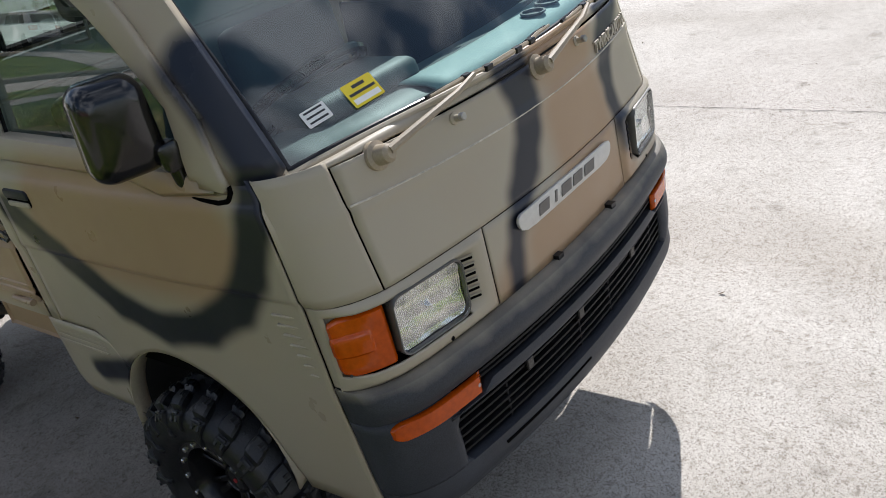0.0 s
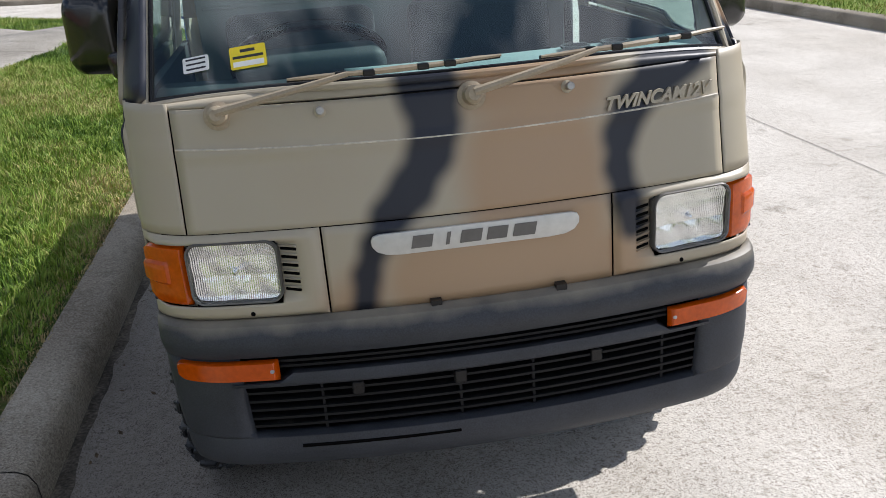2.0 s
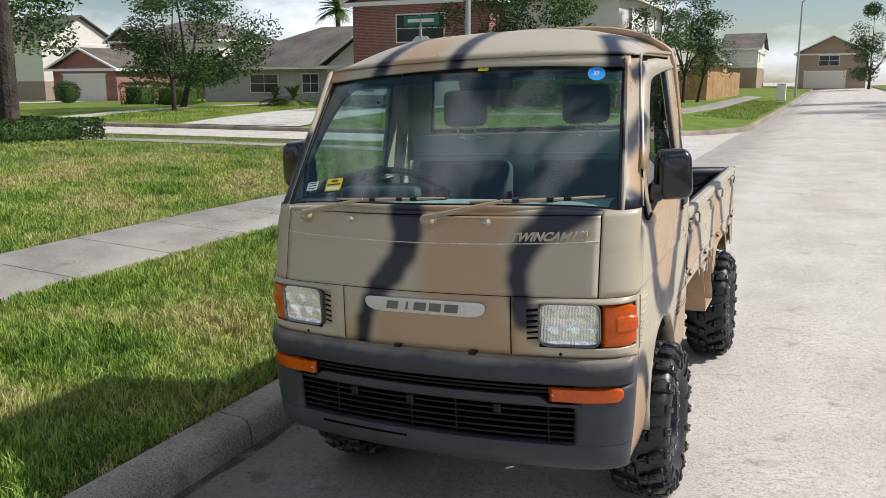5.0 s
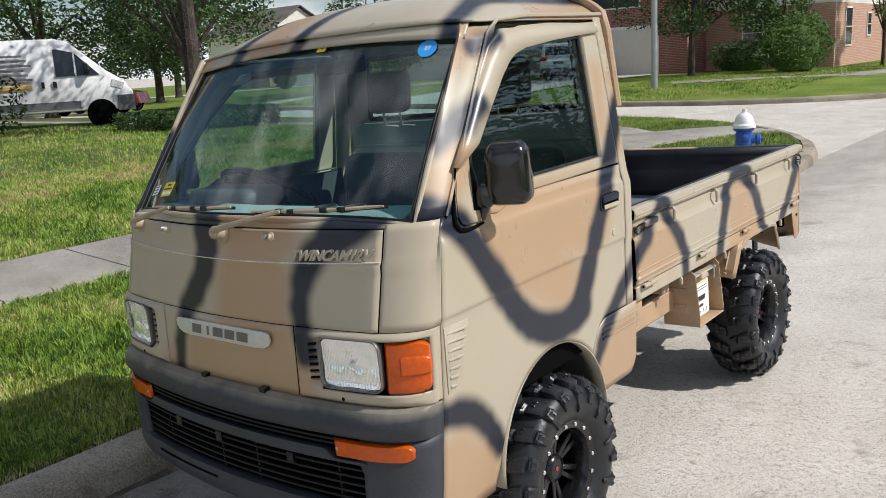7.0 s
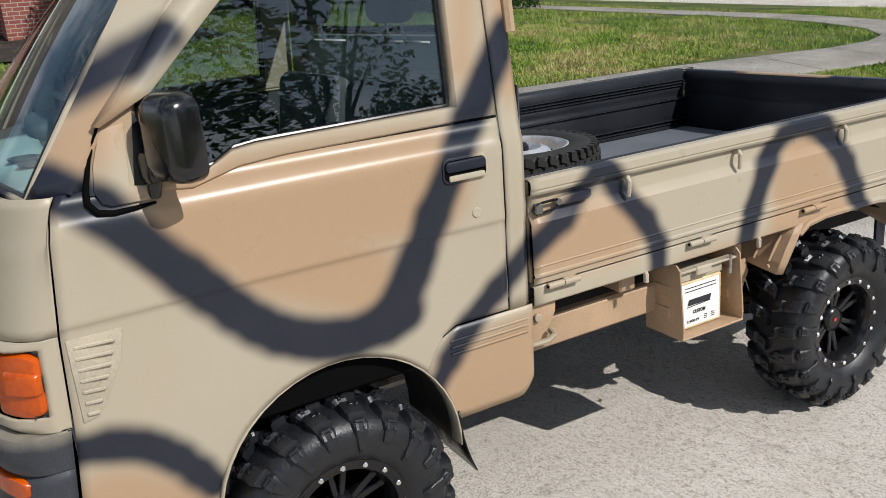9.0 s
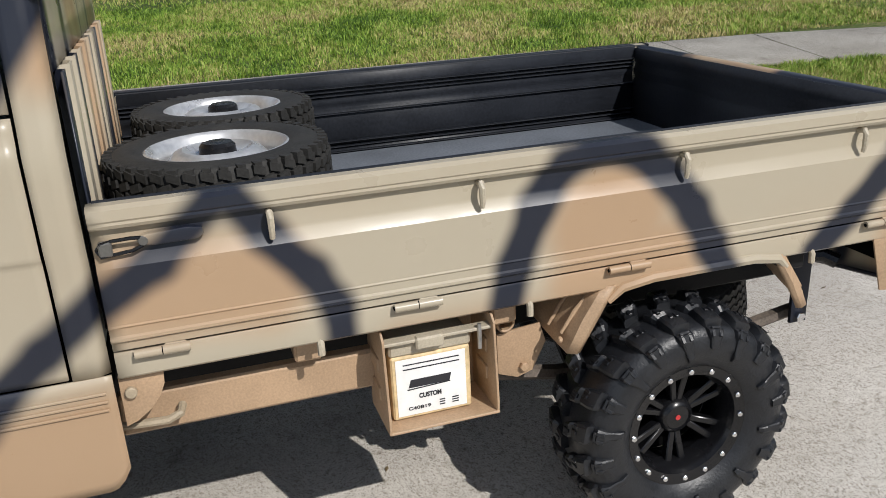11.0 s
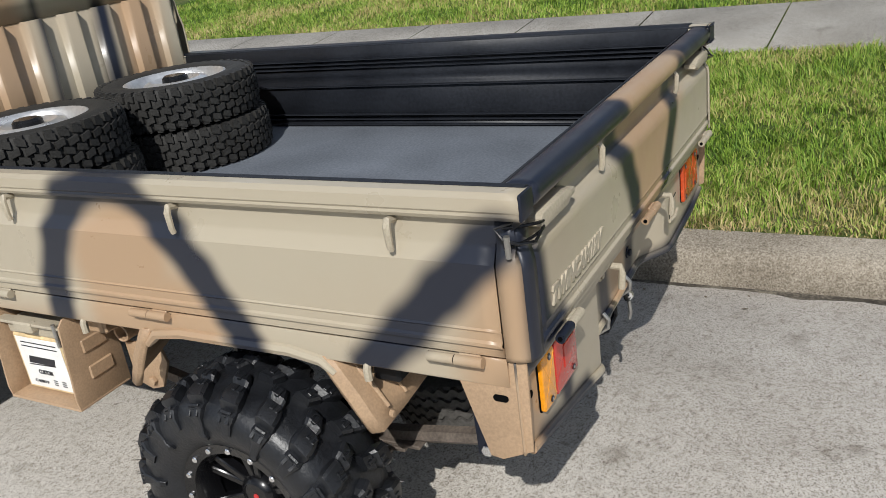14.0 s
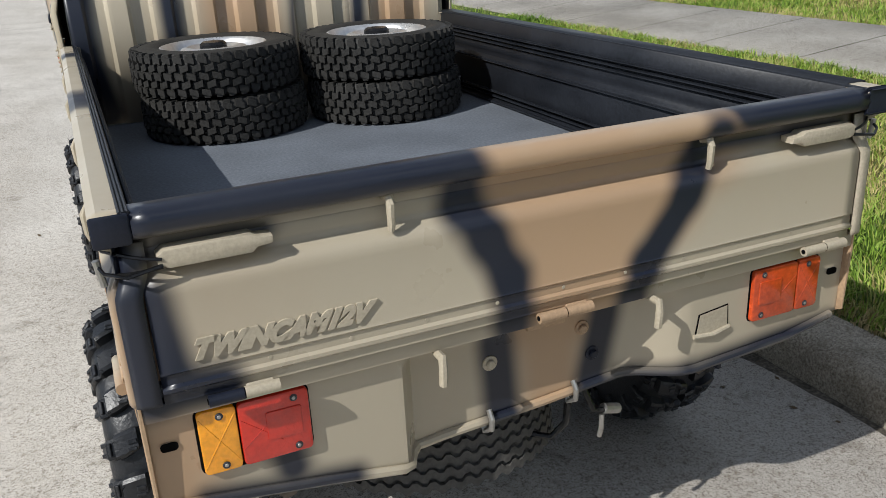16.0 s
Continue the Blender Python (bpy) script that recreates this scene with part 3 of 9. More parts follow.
for s in (-1, 1):
    # surround of headlight and turn signal, with a scooped vent on its inner side
    zs = [0.7425, 0.745, 0.749, 0.755, 0.762, 0.770, 0.7775, 0.781, 0.790, 0.799, 0.81, 0.825, 0.84, 0.855, 0.87, 0.885, 0.899, 0.907, 0.915, 0.9185, 0.923, 0.927, 0.931, 0.9345, 0.9365]
    xs = [0.320, 0.322, 0.325, 0.330, 0.337, 0.345, 0.352, 0.360, 0.368, 0.376, 0.384, 0.392, 0.400, 0.408, 0.414, 0.45, 0.50, 0.55, 0.61, 0.64, 0.66, 0.68, 0.69, 0.696, 0.7005, 0.7045]
    rs = []
    for z in zs:
        row = []
        for a in xs:
            edge = min(fade(a, 0.316, 0.336), fade(z, 0.738, 0.756), fade(z, 0.9385, 0.929))
            round_in = fade(math.hypot(max(0, 0.352 - a), max(0, abs(z - 0.8385) - 0.064)), 0.036, 0.020)
            lift = 0.013 * edge * (1 - fade(a, 0.655, 0.7045)) * (0.35 + 0.65 * round_in)
            scoop = fade(a, 0.350, 0.412) * fade(z, 0.779, 0.797) * fade(z, 0.921, 0.905) * (1 - fade(a, 0.414, 0.45))
            row.append(face_point(s, a, z, lift - 0.019 * scoop))
        ye = y_seam(z) - 0.004
        row += [(s * x_side(z, ye), y_face(0.7045, z) + (ye - y_face(0.7045, z)) * k, z) for k in (0.33, 0.66, 1)]
        rs.append(row)
    hole = lambda i, j: 0.775 < zs[i] and zs[min(i + 1, len(zs) - 1)] < 0.920 and j + 1 < len(xs) and 0.413 < xs[j] and xs[j + 1] < 0.702
    bezel = part("lamp_bezel", grid(rs, skip=hole), camo_front, cab, "painted lamp surround with a slotted vent", thick=0.005, offset=-1, angle=50)
    # slots of the vent, between thin fins
    for k in range(6):
        z = 0.803 + 0.0185 * k
        p, q = Vector(face_point(s, 0.374, z, 0.0068)), Vector(face_point(s, 0.406, z, -0.0058))
        d = (q - p).normalized()
        n = Vector((s * 0.5, -0.9, 0)).normalized()
        n = (n - d * n.dot(d)).normalized()
        m = Matrix((d, n, d.cross(n))).transposed().to_4x4()
        m.translation = p.lerp(q, 0.5)
        part("vent_slot", moved(box(-0.019, 0.019, -0.006, 0.0025, -0.0030, 0.0030, 0.001), m), black_gap, bezel)
        part("vent_fin", moved(box(-0.021, 0.021, -0.006, 0.006, 0.0055, 0.0085, 0.001), m), camo_front, bezel)
    # headlight: bowl, bulb, rim and fluted lens
    seat_m = pose(s * X_LAMP, y_face(X_LAMP, 0.855) - 0.008, Z_LAMP, 0, 0, s * 10)
    shell = grid([[(x, y, z) for x, z in rounded(w, h, 0.02)] for w, h, y in ((0.196, 0.140, 0.006), (0.196, 0.140, 0.085), (0.10, 0.08, 0.10))], close=True)
    hl = part("headlight", moved(shell, seat_m), black_plastic, cab, "rectangular glass headlight with a ribbed lens", thick=0.002)
    # the bowl is pressed into rows of small pillows that scatter the light
    rows = []
    for z in np.linspace(-1, 1, 49):
        row = []
        for x in np.linspace(-1, 1, 161):
            e = (abs(x) ** 6 + abs(z) ** 6) ** (1 / 6)
            r = 1 if e <= 1 else 1 / e
            deep = max(0, 1 - 0.55 * x * x - 0.55 * z * z)
            pv = (z * 1.5 + 0.25) % 1 - 0.5
            row.append((x * r * LAMP_W / 2, 0.004 + 0.012 * deep + 0.010 * pv * pv + 0.00055 * math.cos(2 * math.pi * 20 * x) + 0.0012 * math.sin(9 * x + 4 * z), z * r * LAMP_H / 2))
        rows.append(row)
    part("reflector", moved(grid(rows), seat_m), reflector, hl, angle=25)
    part("bulb", moved(lathe([(1e-5, -0.020), (0.006, -0.018), (0.0075, -0.006), (0.0075, 0.012), (0.011, 0.014), (0.011, 0.030)], 14, "y"), seat_m @ Matrix.Translation((0, 0.020, 0))), chrome, hl)
    lens = bmesh.new()
    rows = []
    for z in np.linspace(-1, 1, 25):
        row = []
        for x in np.linspace(-1, 1, 97):
            e = max(0, (abs(x) ** 6 + abs(z) ** 6) ** (1 / 6))
            r = 1 if e <= 1 else 1 / e
            mid = abs(x) < 0.55 and abs(z + 0.05) < 0.34
            flute = 0.0012 * math.cos(math.pi * 48 * x) * (0.25 if mid else 1.0)
            step = 0.0016 * (z * 6 % 1) * (1.0 if mid else 0.25)
            row.append((x * r * LAMP_W / 2, -0.005 - 0.007 * (1 - 0.5 * x * x - 0.5 * z * z) + flute + step, z * r * LAMP_H / 2))
        rows.append(row)
    part("lens", moved(grid(rows, lens), seat_m), lamp_glass, hl, angle=80).visible_shadow = False
    fr = grid([[(x, y, z) for x, z in rounded(w, h, r, 7)] for w, h, r, y in ((0.199, 0.143, 0.026, 0.022), (0.199, 0.143, 0.028, -0.004), (0.196, 0.140, 0.026, -0.007), (0.190, 0.134, 0.024, -0.006), (0.187, 0.131, 0.022, 0.004))], close=True)
    part("rim", moved(fr, seat_m), lamp_rim, hl, thick=0.002)
    # turn signal that wraps round the corner, with a step standing proud across its outer half
    arcs = [0.6115, 0.614, 0.619, 0.63, 0.64, 0.646, 0.650, 0.656, 0.666, 0.675, 0.683, 0.689, 0.693, 0.696, 0.6985, 0.6998]
    lev = [0.7785, 0.7800, 0.783, 0.79, 0.802, 0.815, 0.826, 0.829, 0.833, 0.845, 0.857, 0.869, 0.873, 0.877, 0.888, 0.898, 0.907, 0.9115, 0.9135]
    rs = []
    for z in lev:
        top = min(fade(z, 0.7775, 0.785), fade(z, 0.9155, 0.906))
        tab = fade(z, 0.827, 0.832) * fade(z, 0.876, 0.871)
        rs.append([face_point(s, a, 0.846 + (z - 0.846) * (1 - 0.22 * max(0, (a - 0.679) / 0.021) ** 2.2), -0.006 + 0.013 * top * fade(a, 0.6105, 0.617) * (1 - 0.7 * fade(a, 0.697, 0.700)) + 0.006 * tab * fade(a, 0.645, 0.651)) for a in arcs])
    ts = part("turn_signal", grid(rs), orange_lens, cab, "orange corner turn signal lens", thick=0.003, offset=1, angle=30)
    part("signal_inside", grid([[face_point(s, a, z, -0.012) for a in np.linspace(0.609, 0.7035, 10)] for z in np.linspace(0.770, 0.922, 5)]), khaki_paint, ts)
    part("signal_bulb", moved(disc(0.012, 0, 0.010, 12, bev=0.004), pose(*face_point(s, 0.655, 0.850, -0.012), 90)), amber_lens, ts)
    for a, z in ((0.622, 0.905), (0.690, 0.784)):
        part("screw", moved(disc(0.004, 0, 0.003, 10, bev=0.001), pose(*face_point(s, a, z, 0.006), 90, 0, s * 20)), ink, ts)
    part("screw", moved(disc(0.0055, 0, 0.003, 10, bev=0.001), pose(*face_point(s, 0.482, 0.757, 0.011), 90)), black_gap, bezel)

# badge: silver plate with plain shapes for its lettering
bm = bmesh.new()
pts = [(-0.227, 0.010), (-0.222, 0.019), (-0.21, 0.023), (0.21, 0.023), (0.222, 0.019), (0.227, 0.010), (0.226, -0.002), (0.216, -0.016), (0.195, -0.025), (0.16, -0.028), (-0.16, -0.028), (-0.195, -0.025), (-0.216, -0.016), (-0.226, -0.002)]
bm = slab(pts, 0, 0.008, bev=0.002)
badge = part("badge", moved(bm, pose(0.010, y_face(0.01, 0.885) + 0.001, 0.890, 90)), badge_silver, cab, "silver name plate with dark grey lettering bars")
for x, w in ((-0.118, 0.05), (-0.062, 0.014), (-0.012, 0.052), (0.045, 0.05), (0.105, 0.055)):
    part("lettering_bar", moved(slab([(-w / 2, -0.016), (w / 2 - 0.006, -0.016), (w / 2, 0.012), (-w / 2 + 0.006, 0.012)], 0, 0.0015), pose(0.010 + x, y_face(0, 0.885) - 0.0075, 0.890, 90)), badge_ink, badge)
bm = lettering("TWINCAM12V", 0.026, 0.006, 0.0012, 0.40, 0.262)
for v in bm.verts:
    x, z = 0.318 + v.co.x, 1.114 + v.co.y + 0.02 * v.co.x
    v.co = Vector((x, y_face(x, z) - 0.005 - v.co.z, z))
part("front_lettering", bm, khaki_paint, cab, "raised slanted letters in body paint")
# panel gap strip above the bumper
for x in (-0.09, 0.19):
    part("bumper_clip", box(x - 0.012, x + 0.012, -0.002, 0.02, 0.735, 0.752), black_plastic, cab)

# ---- bumper ----
def y_bump(x, out):
    a = abs(x)
    return -0.020 - out + 0.16 * a * a + corner(a, 0.56, 0.1475, 0.07)


XB = [math.copysign(1, u) * 0.707 * (1 - (1 - abs(u)) ** 2.2) for u in np.linspace(-1, 1, 61)]


def bump_rows(prof, xs):
    return [[(x, y_bump(x, o) + (0.01 if abs(x) > 0.69 else 0), z) for x in xs] for o, z in prof]


def wrapped(prof, xs):
    """Bumper rows that also run back round both corners."""
    rs = []
    for o, z in prof:
        mid = [(x, y_bump(x, o), z) for x in xs]
        k = x_side(z, 0.17) + 0.004
        e = y_bump(0.707, o)
        mid = [(x * k / 0.707, y, zz) for x, y, zz in mid]
        side = [(k + 0.001, (e + y_seam(z)) / 2), (k, y_seam(z) - 0.007)]
        rs.append([(-x, y, z) for x, y in reversed(side)] + mid + [(x, y, z) for x, y in side])
    return rs


bumper = part("bumper", grid(wrapped([(-0.055, 0.742), (-0.02, 0.742), (-0.004, 0.735), (0.006, 0.718), (0.012, 0.70), (0.011, 0.685), (0.002, 0.668), (-0.004, 0.658), (-0.03, 0.655)], XB)), bumper_grey, truck, "dark grey plastic front bumper, faintly dusty on top", thick=0.003)
# bar between the slot and the grille, the ends, and the lip below
rs = bump_rows([(-0.03, 0.618), (0.0, 0.617), (0.004, 0.605), (0.002, 0.590), (-0.006, 0.582), (-0.03, 0.580)], [x for x in XB if abs(x) < 0.56])
part("bumper_bar", grid([[(x, y, min(z, interp(abs(x), (0.435, 0.445), (0.62, 0.596)))) for x, y, z in r] for r in rs]), bumper_grey, bumper, thick=0.003)
lip = wrapped([(-0.03, 0.462), (0.003, 0.455), (0.008, 0.425), (0.003, 0.40), (-0.01, 0.375), (-0.03, 0.362), (-0.06, 0.360)], XB)
part("bumper_lip", grid(lip), bumper_grey, bumper, thick=0.003)
for s in (-1, 1):
    xs = [x for x in np.linspace(0.535, 0.707, 14)]
    rs = []
    for o, z in ((-0.012, 0.655), (-0.004, 0.63), (0.0, 0.592), (0.004, 0.56), (0.006, 0.51), (0.004, 0.462), (0.003, 0.455)):
        k = x_side(z, 0.17) + 0.004
        row = [(s * x * k / 0.707, y_bump(x, o) + (0.02 * max(0, 1 - (x - 0.535) / 0.02) if 0.455 < z < 0.59 else 0), z) for x in xs]
        e = y_bump(0.707, o)
        row += [(s * (k + 0.001), (e + y_seam(z)) / 2, z), (s * k, y_seam(z) - 0.007, z)]
        rs.append(row)
    part("bumper_end", grid(rs), bumper_grey, bumper, thick=0.003)
    # orange lamp in the bumper
    xs = [*np.linspace(0.446, 0.652, 16), 0.658, 0.664, 0.669, 0.673, 0.676, 0.678]
    rs = [[(s * x, y_bump(x * 0.707 / (x_side(z, 0.17) + 0.004), 0.003 if k in (1, 2) and 0.45 < x < 0.675 else -0.008), 0.6245 + (z - 0.6245) * (1 - 0.75 * max(0, (x - 0.652) / 0.026) ** 2.4)) for x in xs] for k, z in enumerate((0.598, 0.604, 0.645, 0.651))]
    bl = part("bumper_lamp", grid(rs), orange_lens, bumper, "long orange lamp set in the bumper", thick=0.004)
    for x in (0.462, 0.655):
        part("screw", moved(disc(0.005, 0, 0.004, 10, bev=0.001), pose(s * x, y_bump(x * 1.03, 0.001), 0.625, 90)), steel, bl)
# slats
for k, z in enumerate((0.643, 0.630)):
    part("slat", grid(bump_rows([(-0.035, z + 0.004), (-0.012, z + 0.003), (-0.012, z - 0.003), (-0.035, z - 0.004)], [x for x in XB if abs(x) < 0.47])), grille_black, bumper, thick=0.002)
for z in (0.562, 0.540, 0.518, 0.496, 0.476):
    part("slat", grid(bump_rows([(-0.05, z + 0.004), (-0.016, z + 0.003), (-0.016, z - 0.003), (-0.05, z - 0.004)], [x for x in XB if abs(x) < 0.57])), grille_black, bumper, thick=0.002)
for x in (-0.36, -0.05, 0.12, 0.44):
    part("grille_post", box(x - 0.003, x + 0.003, y_bump(x, -0.02), y_bump(x, -0.05), 0.458, 0.582), grille_black, bumper)
for x in (-0.28, -0.05, 0.27):
    part("plate_bracket", box(x - 0.014, x + 0.014, y_bump(x, -0.008), y_bump(x, -0.03), 0.545, 0.578, 0.003), black_plastic, bumper)
part("lip_slot", tube([(x, y_bump(x, 0.0045), 0.432) for x in np.linspace(-0.42, -0.06, 13)], 0.0045, 6), black_gap, bumper)
# what lies behind the grille
part("radiator", box(-0.42, 0.5, 0.16, 0.19, 0.40, 0.72, 0.004), black_gap, truck)
part("cross_member", box(-0.5, 0.5, 0.11, 0.15, 0.52, 0.56, 0.006), black_plastic, truck)
tow = tube([(-0.50, 0.10, 0.50), (-0.48, 0.06, 0.485), (-0.44, 0.055, 0.485), (-0.42, 0.09, 0.50), (-0.42, 0.12, 0.46)], 0.008)
part("tow_hook", tow, steel, truck)
for x, z in ((0.43, 0.525), (0.36, 0.52), (0.12, 0.49), (0.30, 0.565), (0.05, 0.645), (-0.06, 0.645)):
    part("cable_clip", box(x - 0.018, x + 0.018, 0.10, 0.105, z - 0.006, z + 0.006, 0.002), steel, truck)

# ---- doors and sides ----
DOOR_END, CAB_END = 1.240, 1.315


def bottom_door(y):
    return max(arch(y), interp(y, (0.95, 1.03, 1.08, 1.24), (0.0, 0.68, 0.705, 0.705)) if y > 0.95 else 0)


for s, mat in ((1, camo_left), (-1, camo_right)):
    # lower door
    us = np.linspace(0, 1, 53)
    rs = []
    tops = 1.205
    levels = [0.92, 0.935, 0.942, 0.947, 0.952, 0.96, 1.0, 1.05, 1.09, 1.12, 1.13, 1.138, 1.145, 1.152, 1.16, 1.18, tops]
    for r in list(np.linspace(0, 1, 16)[:-1]) + levels:
        row = []
        for u in us:
            y = 0.2 + u * (DOOR_END - 0.2)
            z = bottom_door(y) + r * (0.92 - bottom_door(y)) if r not in levels else r
            y = y + (1 - u) ** 6 * (y_seam(z) - 0.2)
            row.append((s * x_side(z, y), y, z))
        rs.append(row)
    door = part("door", grid(rs), mat, truck, "cab door in khaki and tan with a dark looping band", thick=0.005, offset=1 if s < 0 else -1)
    # window frame
    def loop(corners, k=12):
        out = []
        for (y0, z0), (y1, z1) in zip(corners, corners[1:] + corners[:1]):
            out += [(y0 + (y1 - y0) * i / k, z0 + (z1 - z0) * i / k) for i in range(k)]
        return out
    outer = loop([(0.300, 1.195), (0.345, 1.315), (0.485, 1.500), (0.600, 1.630), (0.680, 1.676), (DOOR_END, 1.690), (DOOR_END, 1.212), (0.70, 1.205), (0.60, 1.198), (0.50, 1.172)])
    inner = loop([(0.402, 1.190), (0.425, 1.350), (0.560, 1.490), (0.700, 1.598), (0.800, 1.638), (1.134, 1.645), (1.120, 1.249), (0.640, 1.241), (0.588, 1.235), (0.540, 1.208)])
    rs = []
    for k, lift in ((0, 0.0015), (0.12, 0.004), (0.7, 0.004), (0.88, 0.003), (1.0, -0.010)):
        rs.append([(s * (x_side(oz + (iz - oz) * k) + lift), oy + (iy - oy) * k, oz + (iz - oz) * k) for (oy, oz), (iy, iz) in zip(outer, inner)])
    part("window_frame", grid(rs, close=True), mat, door, thick=0.02, offset=1 if s < 0 else -1)
    seal = grid([[(s * (x_side(z) + o), y + (0.85 - y) * k, z + (1.42 - z) * k) for y, z in inner] for k, o in ((0, -0.008), (0.012, -0.003), (0.035, -0.005), (0.04, -0.012))], close=True)
    part("window_seal", seal, black_plastic, door)
    gl = grid([[(s * (x_side(z) - 0.012), y, z) for y in [y0 + (y1 - y0) * u for u in np.linspace(0, 1, 9)]] for z, y0, y1 in ((1.18, 0.38, 1.125), (1.34, 0.40, 1.13), (1.5, 0.55, 1.135), (1.65, 0.74, 1.14))])
    part("window_glass", gl, side_glass, door).visible_shadow = False
    # rain visor over the window's front and top
    path = [(0.338, 1.322, 0), (0.40, 1.392, 0.8), (0.50, 1.505, 0.9), (0.59, 1.595, 0.95), (0.645, 1.642, 1), (0.70, 1.668, 1), (0.78, 1.683, 0.9), (0.95, 1.690, 0.7), (1.235, 1.686, 0.3)]
    rs = []
    for y, z, f in path:
        d = 0.06 * f + 0.012
        nx, nz = interp(y, (0.34, 0.5, 0.64, 0.72, 0.8), (0.95, 0.75, 0.62, 0.35, 0.05)), interp(y, (0.34, 0.5, 0.64, 0.72, 0.8), (-0.2, -0.62, -0.78, -0.94, -1))
        rs.append([(s * (x_side(z) + 0.004 + 0.018 * k), y + nx * d * k, z + nz * d * k) for k in (0, 0.5, 1)])
    part("rain_visor", grid(rs), mat, door, "painted rain visor over the side window", thick=0.003)
    # sail panel, its black groove, the small dark pane behind it, and the mirror
    TO_SIDE = Matrix(((0, 0, s, 0), (1, 0, 0, 0), (0, 1, 0, 0), (0, 0, 0, 1)))
    tri = [(0.318, 1.200), (0.326, 1.250), (0.350, 1.312), (0.396, 1.322), (0.384, 1.200), (0.418, 1.196), (0.420, 1.168), (0.345, 1.168), (0.328, 1.176)]
    bm = moved(slab(tri, 0, 0.008, bev=0.003), TO_SIDE)
    for v in bm.verts:
        v.co.x = s * (x_side(v.co.z, v.co.y) + abs(v.co.x) - 0.001)
    part("sail_panel", bm, mat, door)
    groove = tube([(s * (x_side(z) + 0.003), y, z) for y, z in ((0.348, 1.318), (0.322, 1.262), (0.305, 1.205), (0.303, 1.180), (0.318, 1.160), (0.345, 1.155), (0.39, 1.157), (0.425, 1.160))], [0.003, 0.004, 0.006, 0.007, 0.007, 0.006, 0.005, 0.003], 8)
    part("sail_groove", groove, black_gap, door)
    bm = moved(slab([(0.386, 1.192), (0.398, 1.320), (0.412, 1.345), (0.432, 1.30), (0.440, 1.192)], 0, 0.004, bev=0.001), TO_SIDE)
    for v in bm.verts:
        v.co.x = s * (x_side(v.co.z, v.co.y) + abs(v.co.x) - 0.002)
    part("corner_pane", bm, black_plastic, door)
    mx, mz, my, big = (0.774, 1.288, 0.462, 1.0) if s > 0 else (0.768, 1.328, 0.490, 1.14)
    head = pose(s * mx, my, mz, 90, 0, s * 20) @ Matrix.Diagonal((big, big, big * big, 1))
    out = rounded(0.124, 0.172, 0.034, 7)
    bm = grid([[(x * k * (1 - 0.06 * (y / 0.086)), y * k, h) for x, y in out] for k, h in ((0.02, 0.036), (0.60, 0.036), (0.84, 0.030), (0.96, 0.016), (1.0, 0.0), (1.0, -0.024), (0.97, -0.030), (0.90, -0.030), (0.88, -0.022), (0.02, -0.022))], close=True)
    mir = part("mirror", moved(bm, head), mirror_black, door, "large black plastic door mirror", angle=50)
    part("mirror_glass", moved(slab([(x * 0.88, y * 0.88) for x, y in out], -0.0225, -0.020), head), chrome, mir)
    part("mirror_arm", moved(slab(rounded(0.050, 0.062, 0.016), -0.020, 0.020, bev=0.008), pose(s * 0.718, 0.430, 1.232 + (mz - 1.288) * 0.6, 90, s * 10, s * 20)), mirror_black, mir)
    part("mirror_foot", tube([(s * 0.700, 0.425, 1.172), (s * 0.712, 0.428, 1.20), (s * 0.716, 0.430, 1.225 + (mz - 1.288) * 0.6)], [0.013, 0.015, 0.018], 12), mirror_black, mir)
    # handle and lock
    hb = part("door_handle", moved(slab(rounded(0.125, 0.062, 0.016), -0.012, 0.0045, bev=0.003), Matrix(((0, 0, s, s * 0.7115), (1, 0, 0, 1.132), (0, 1, 0, 1.100), (0, 0, 0, 1)))), mat, door, "recessed pull handle")
    part("recess", moved(slab(rounded(0.115, 0.05, 0.014), 0, 0.0062), Matrix(((0, 0, s, s * 0.7115), (1, 0, 0, 1.132), (0, 1, 0, 1.100), (0, 0, 0, 1)))), black_gap, hb)
    part("grip", moved(slab(rounded(0.112, 0.026, 0.010), 0, 0.012, bev=0.004), Matrix(((0, 0, s, s * 0.7115), (1, 0, 0, 1.132), (0, 1, 0, 1.110), (0, 0, 0, 1)))), dark_paint, hb)
    part("catch_plate", moved(slab(rounded(0.10, 0.014, 0.005), 0, 0.011, bev=0.002), Matrix(((0, 0, s, s * 0.7115), (1, 0, 0, 1.134), (0, 1, 0, 1.082), (0, 0, 0, 1)))), khaki_paint, hb)
    part("lock", moved(disc(0.013, -0.01, 0.004, 18, "x", bev=0.002), pose(s * 0.7085, 1.158, 0.985, 0, 0, 0 if s > 0 else 180)), khaki_paint, door)
    # louvres behind the front corner
    bm = moved(slab([(0.208, 0.925), (0.315, 0.925), (0.300, 0.86), (0.262, 0.785), (0.24, 0.752), (0.208, 0.745)], 0, 0.004, bev=0.002), Matrix(((0, 0, s, s * 0.692), (1, 0, 0, 0.004), (0, 1, 0, 0), (0, 0, 0, 1))))
    for v in bm.verts:
        v.co.x = s * (x_side(v.co.z, v.co.y) + abs(v.co.x) - 0.6925)
    vt = part("louvre_panel", bm, khaki_paint, door, "pressed louvre panel")
    for k in range(7):
        z = 0.905 - 0.024 * k
        w = interp(z, (0.745, 0.86, 0.925), (0.018, 0.065, 0.085))
        part("louvre", moved(box(-0.004, 0.005, -w / 2, w / 2, -0.003, 0.005, 0.002), pose(s * (x_side(z, 0.222 + w / 2) + 0.0035), 0.222 + w / 2, z, 0, 0, -s * 6)), khaki_paint, vt)
    # rocker below the door, with pressed lines
    rs = []
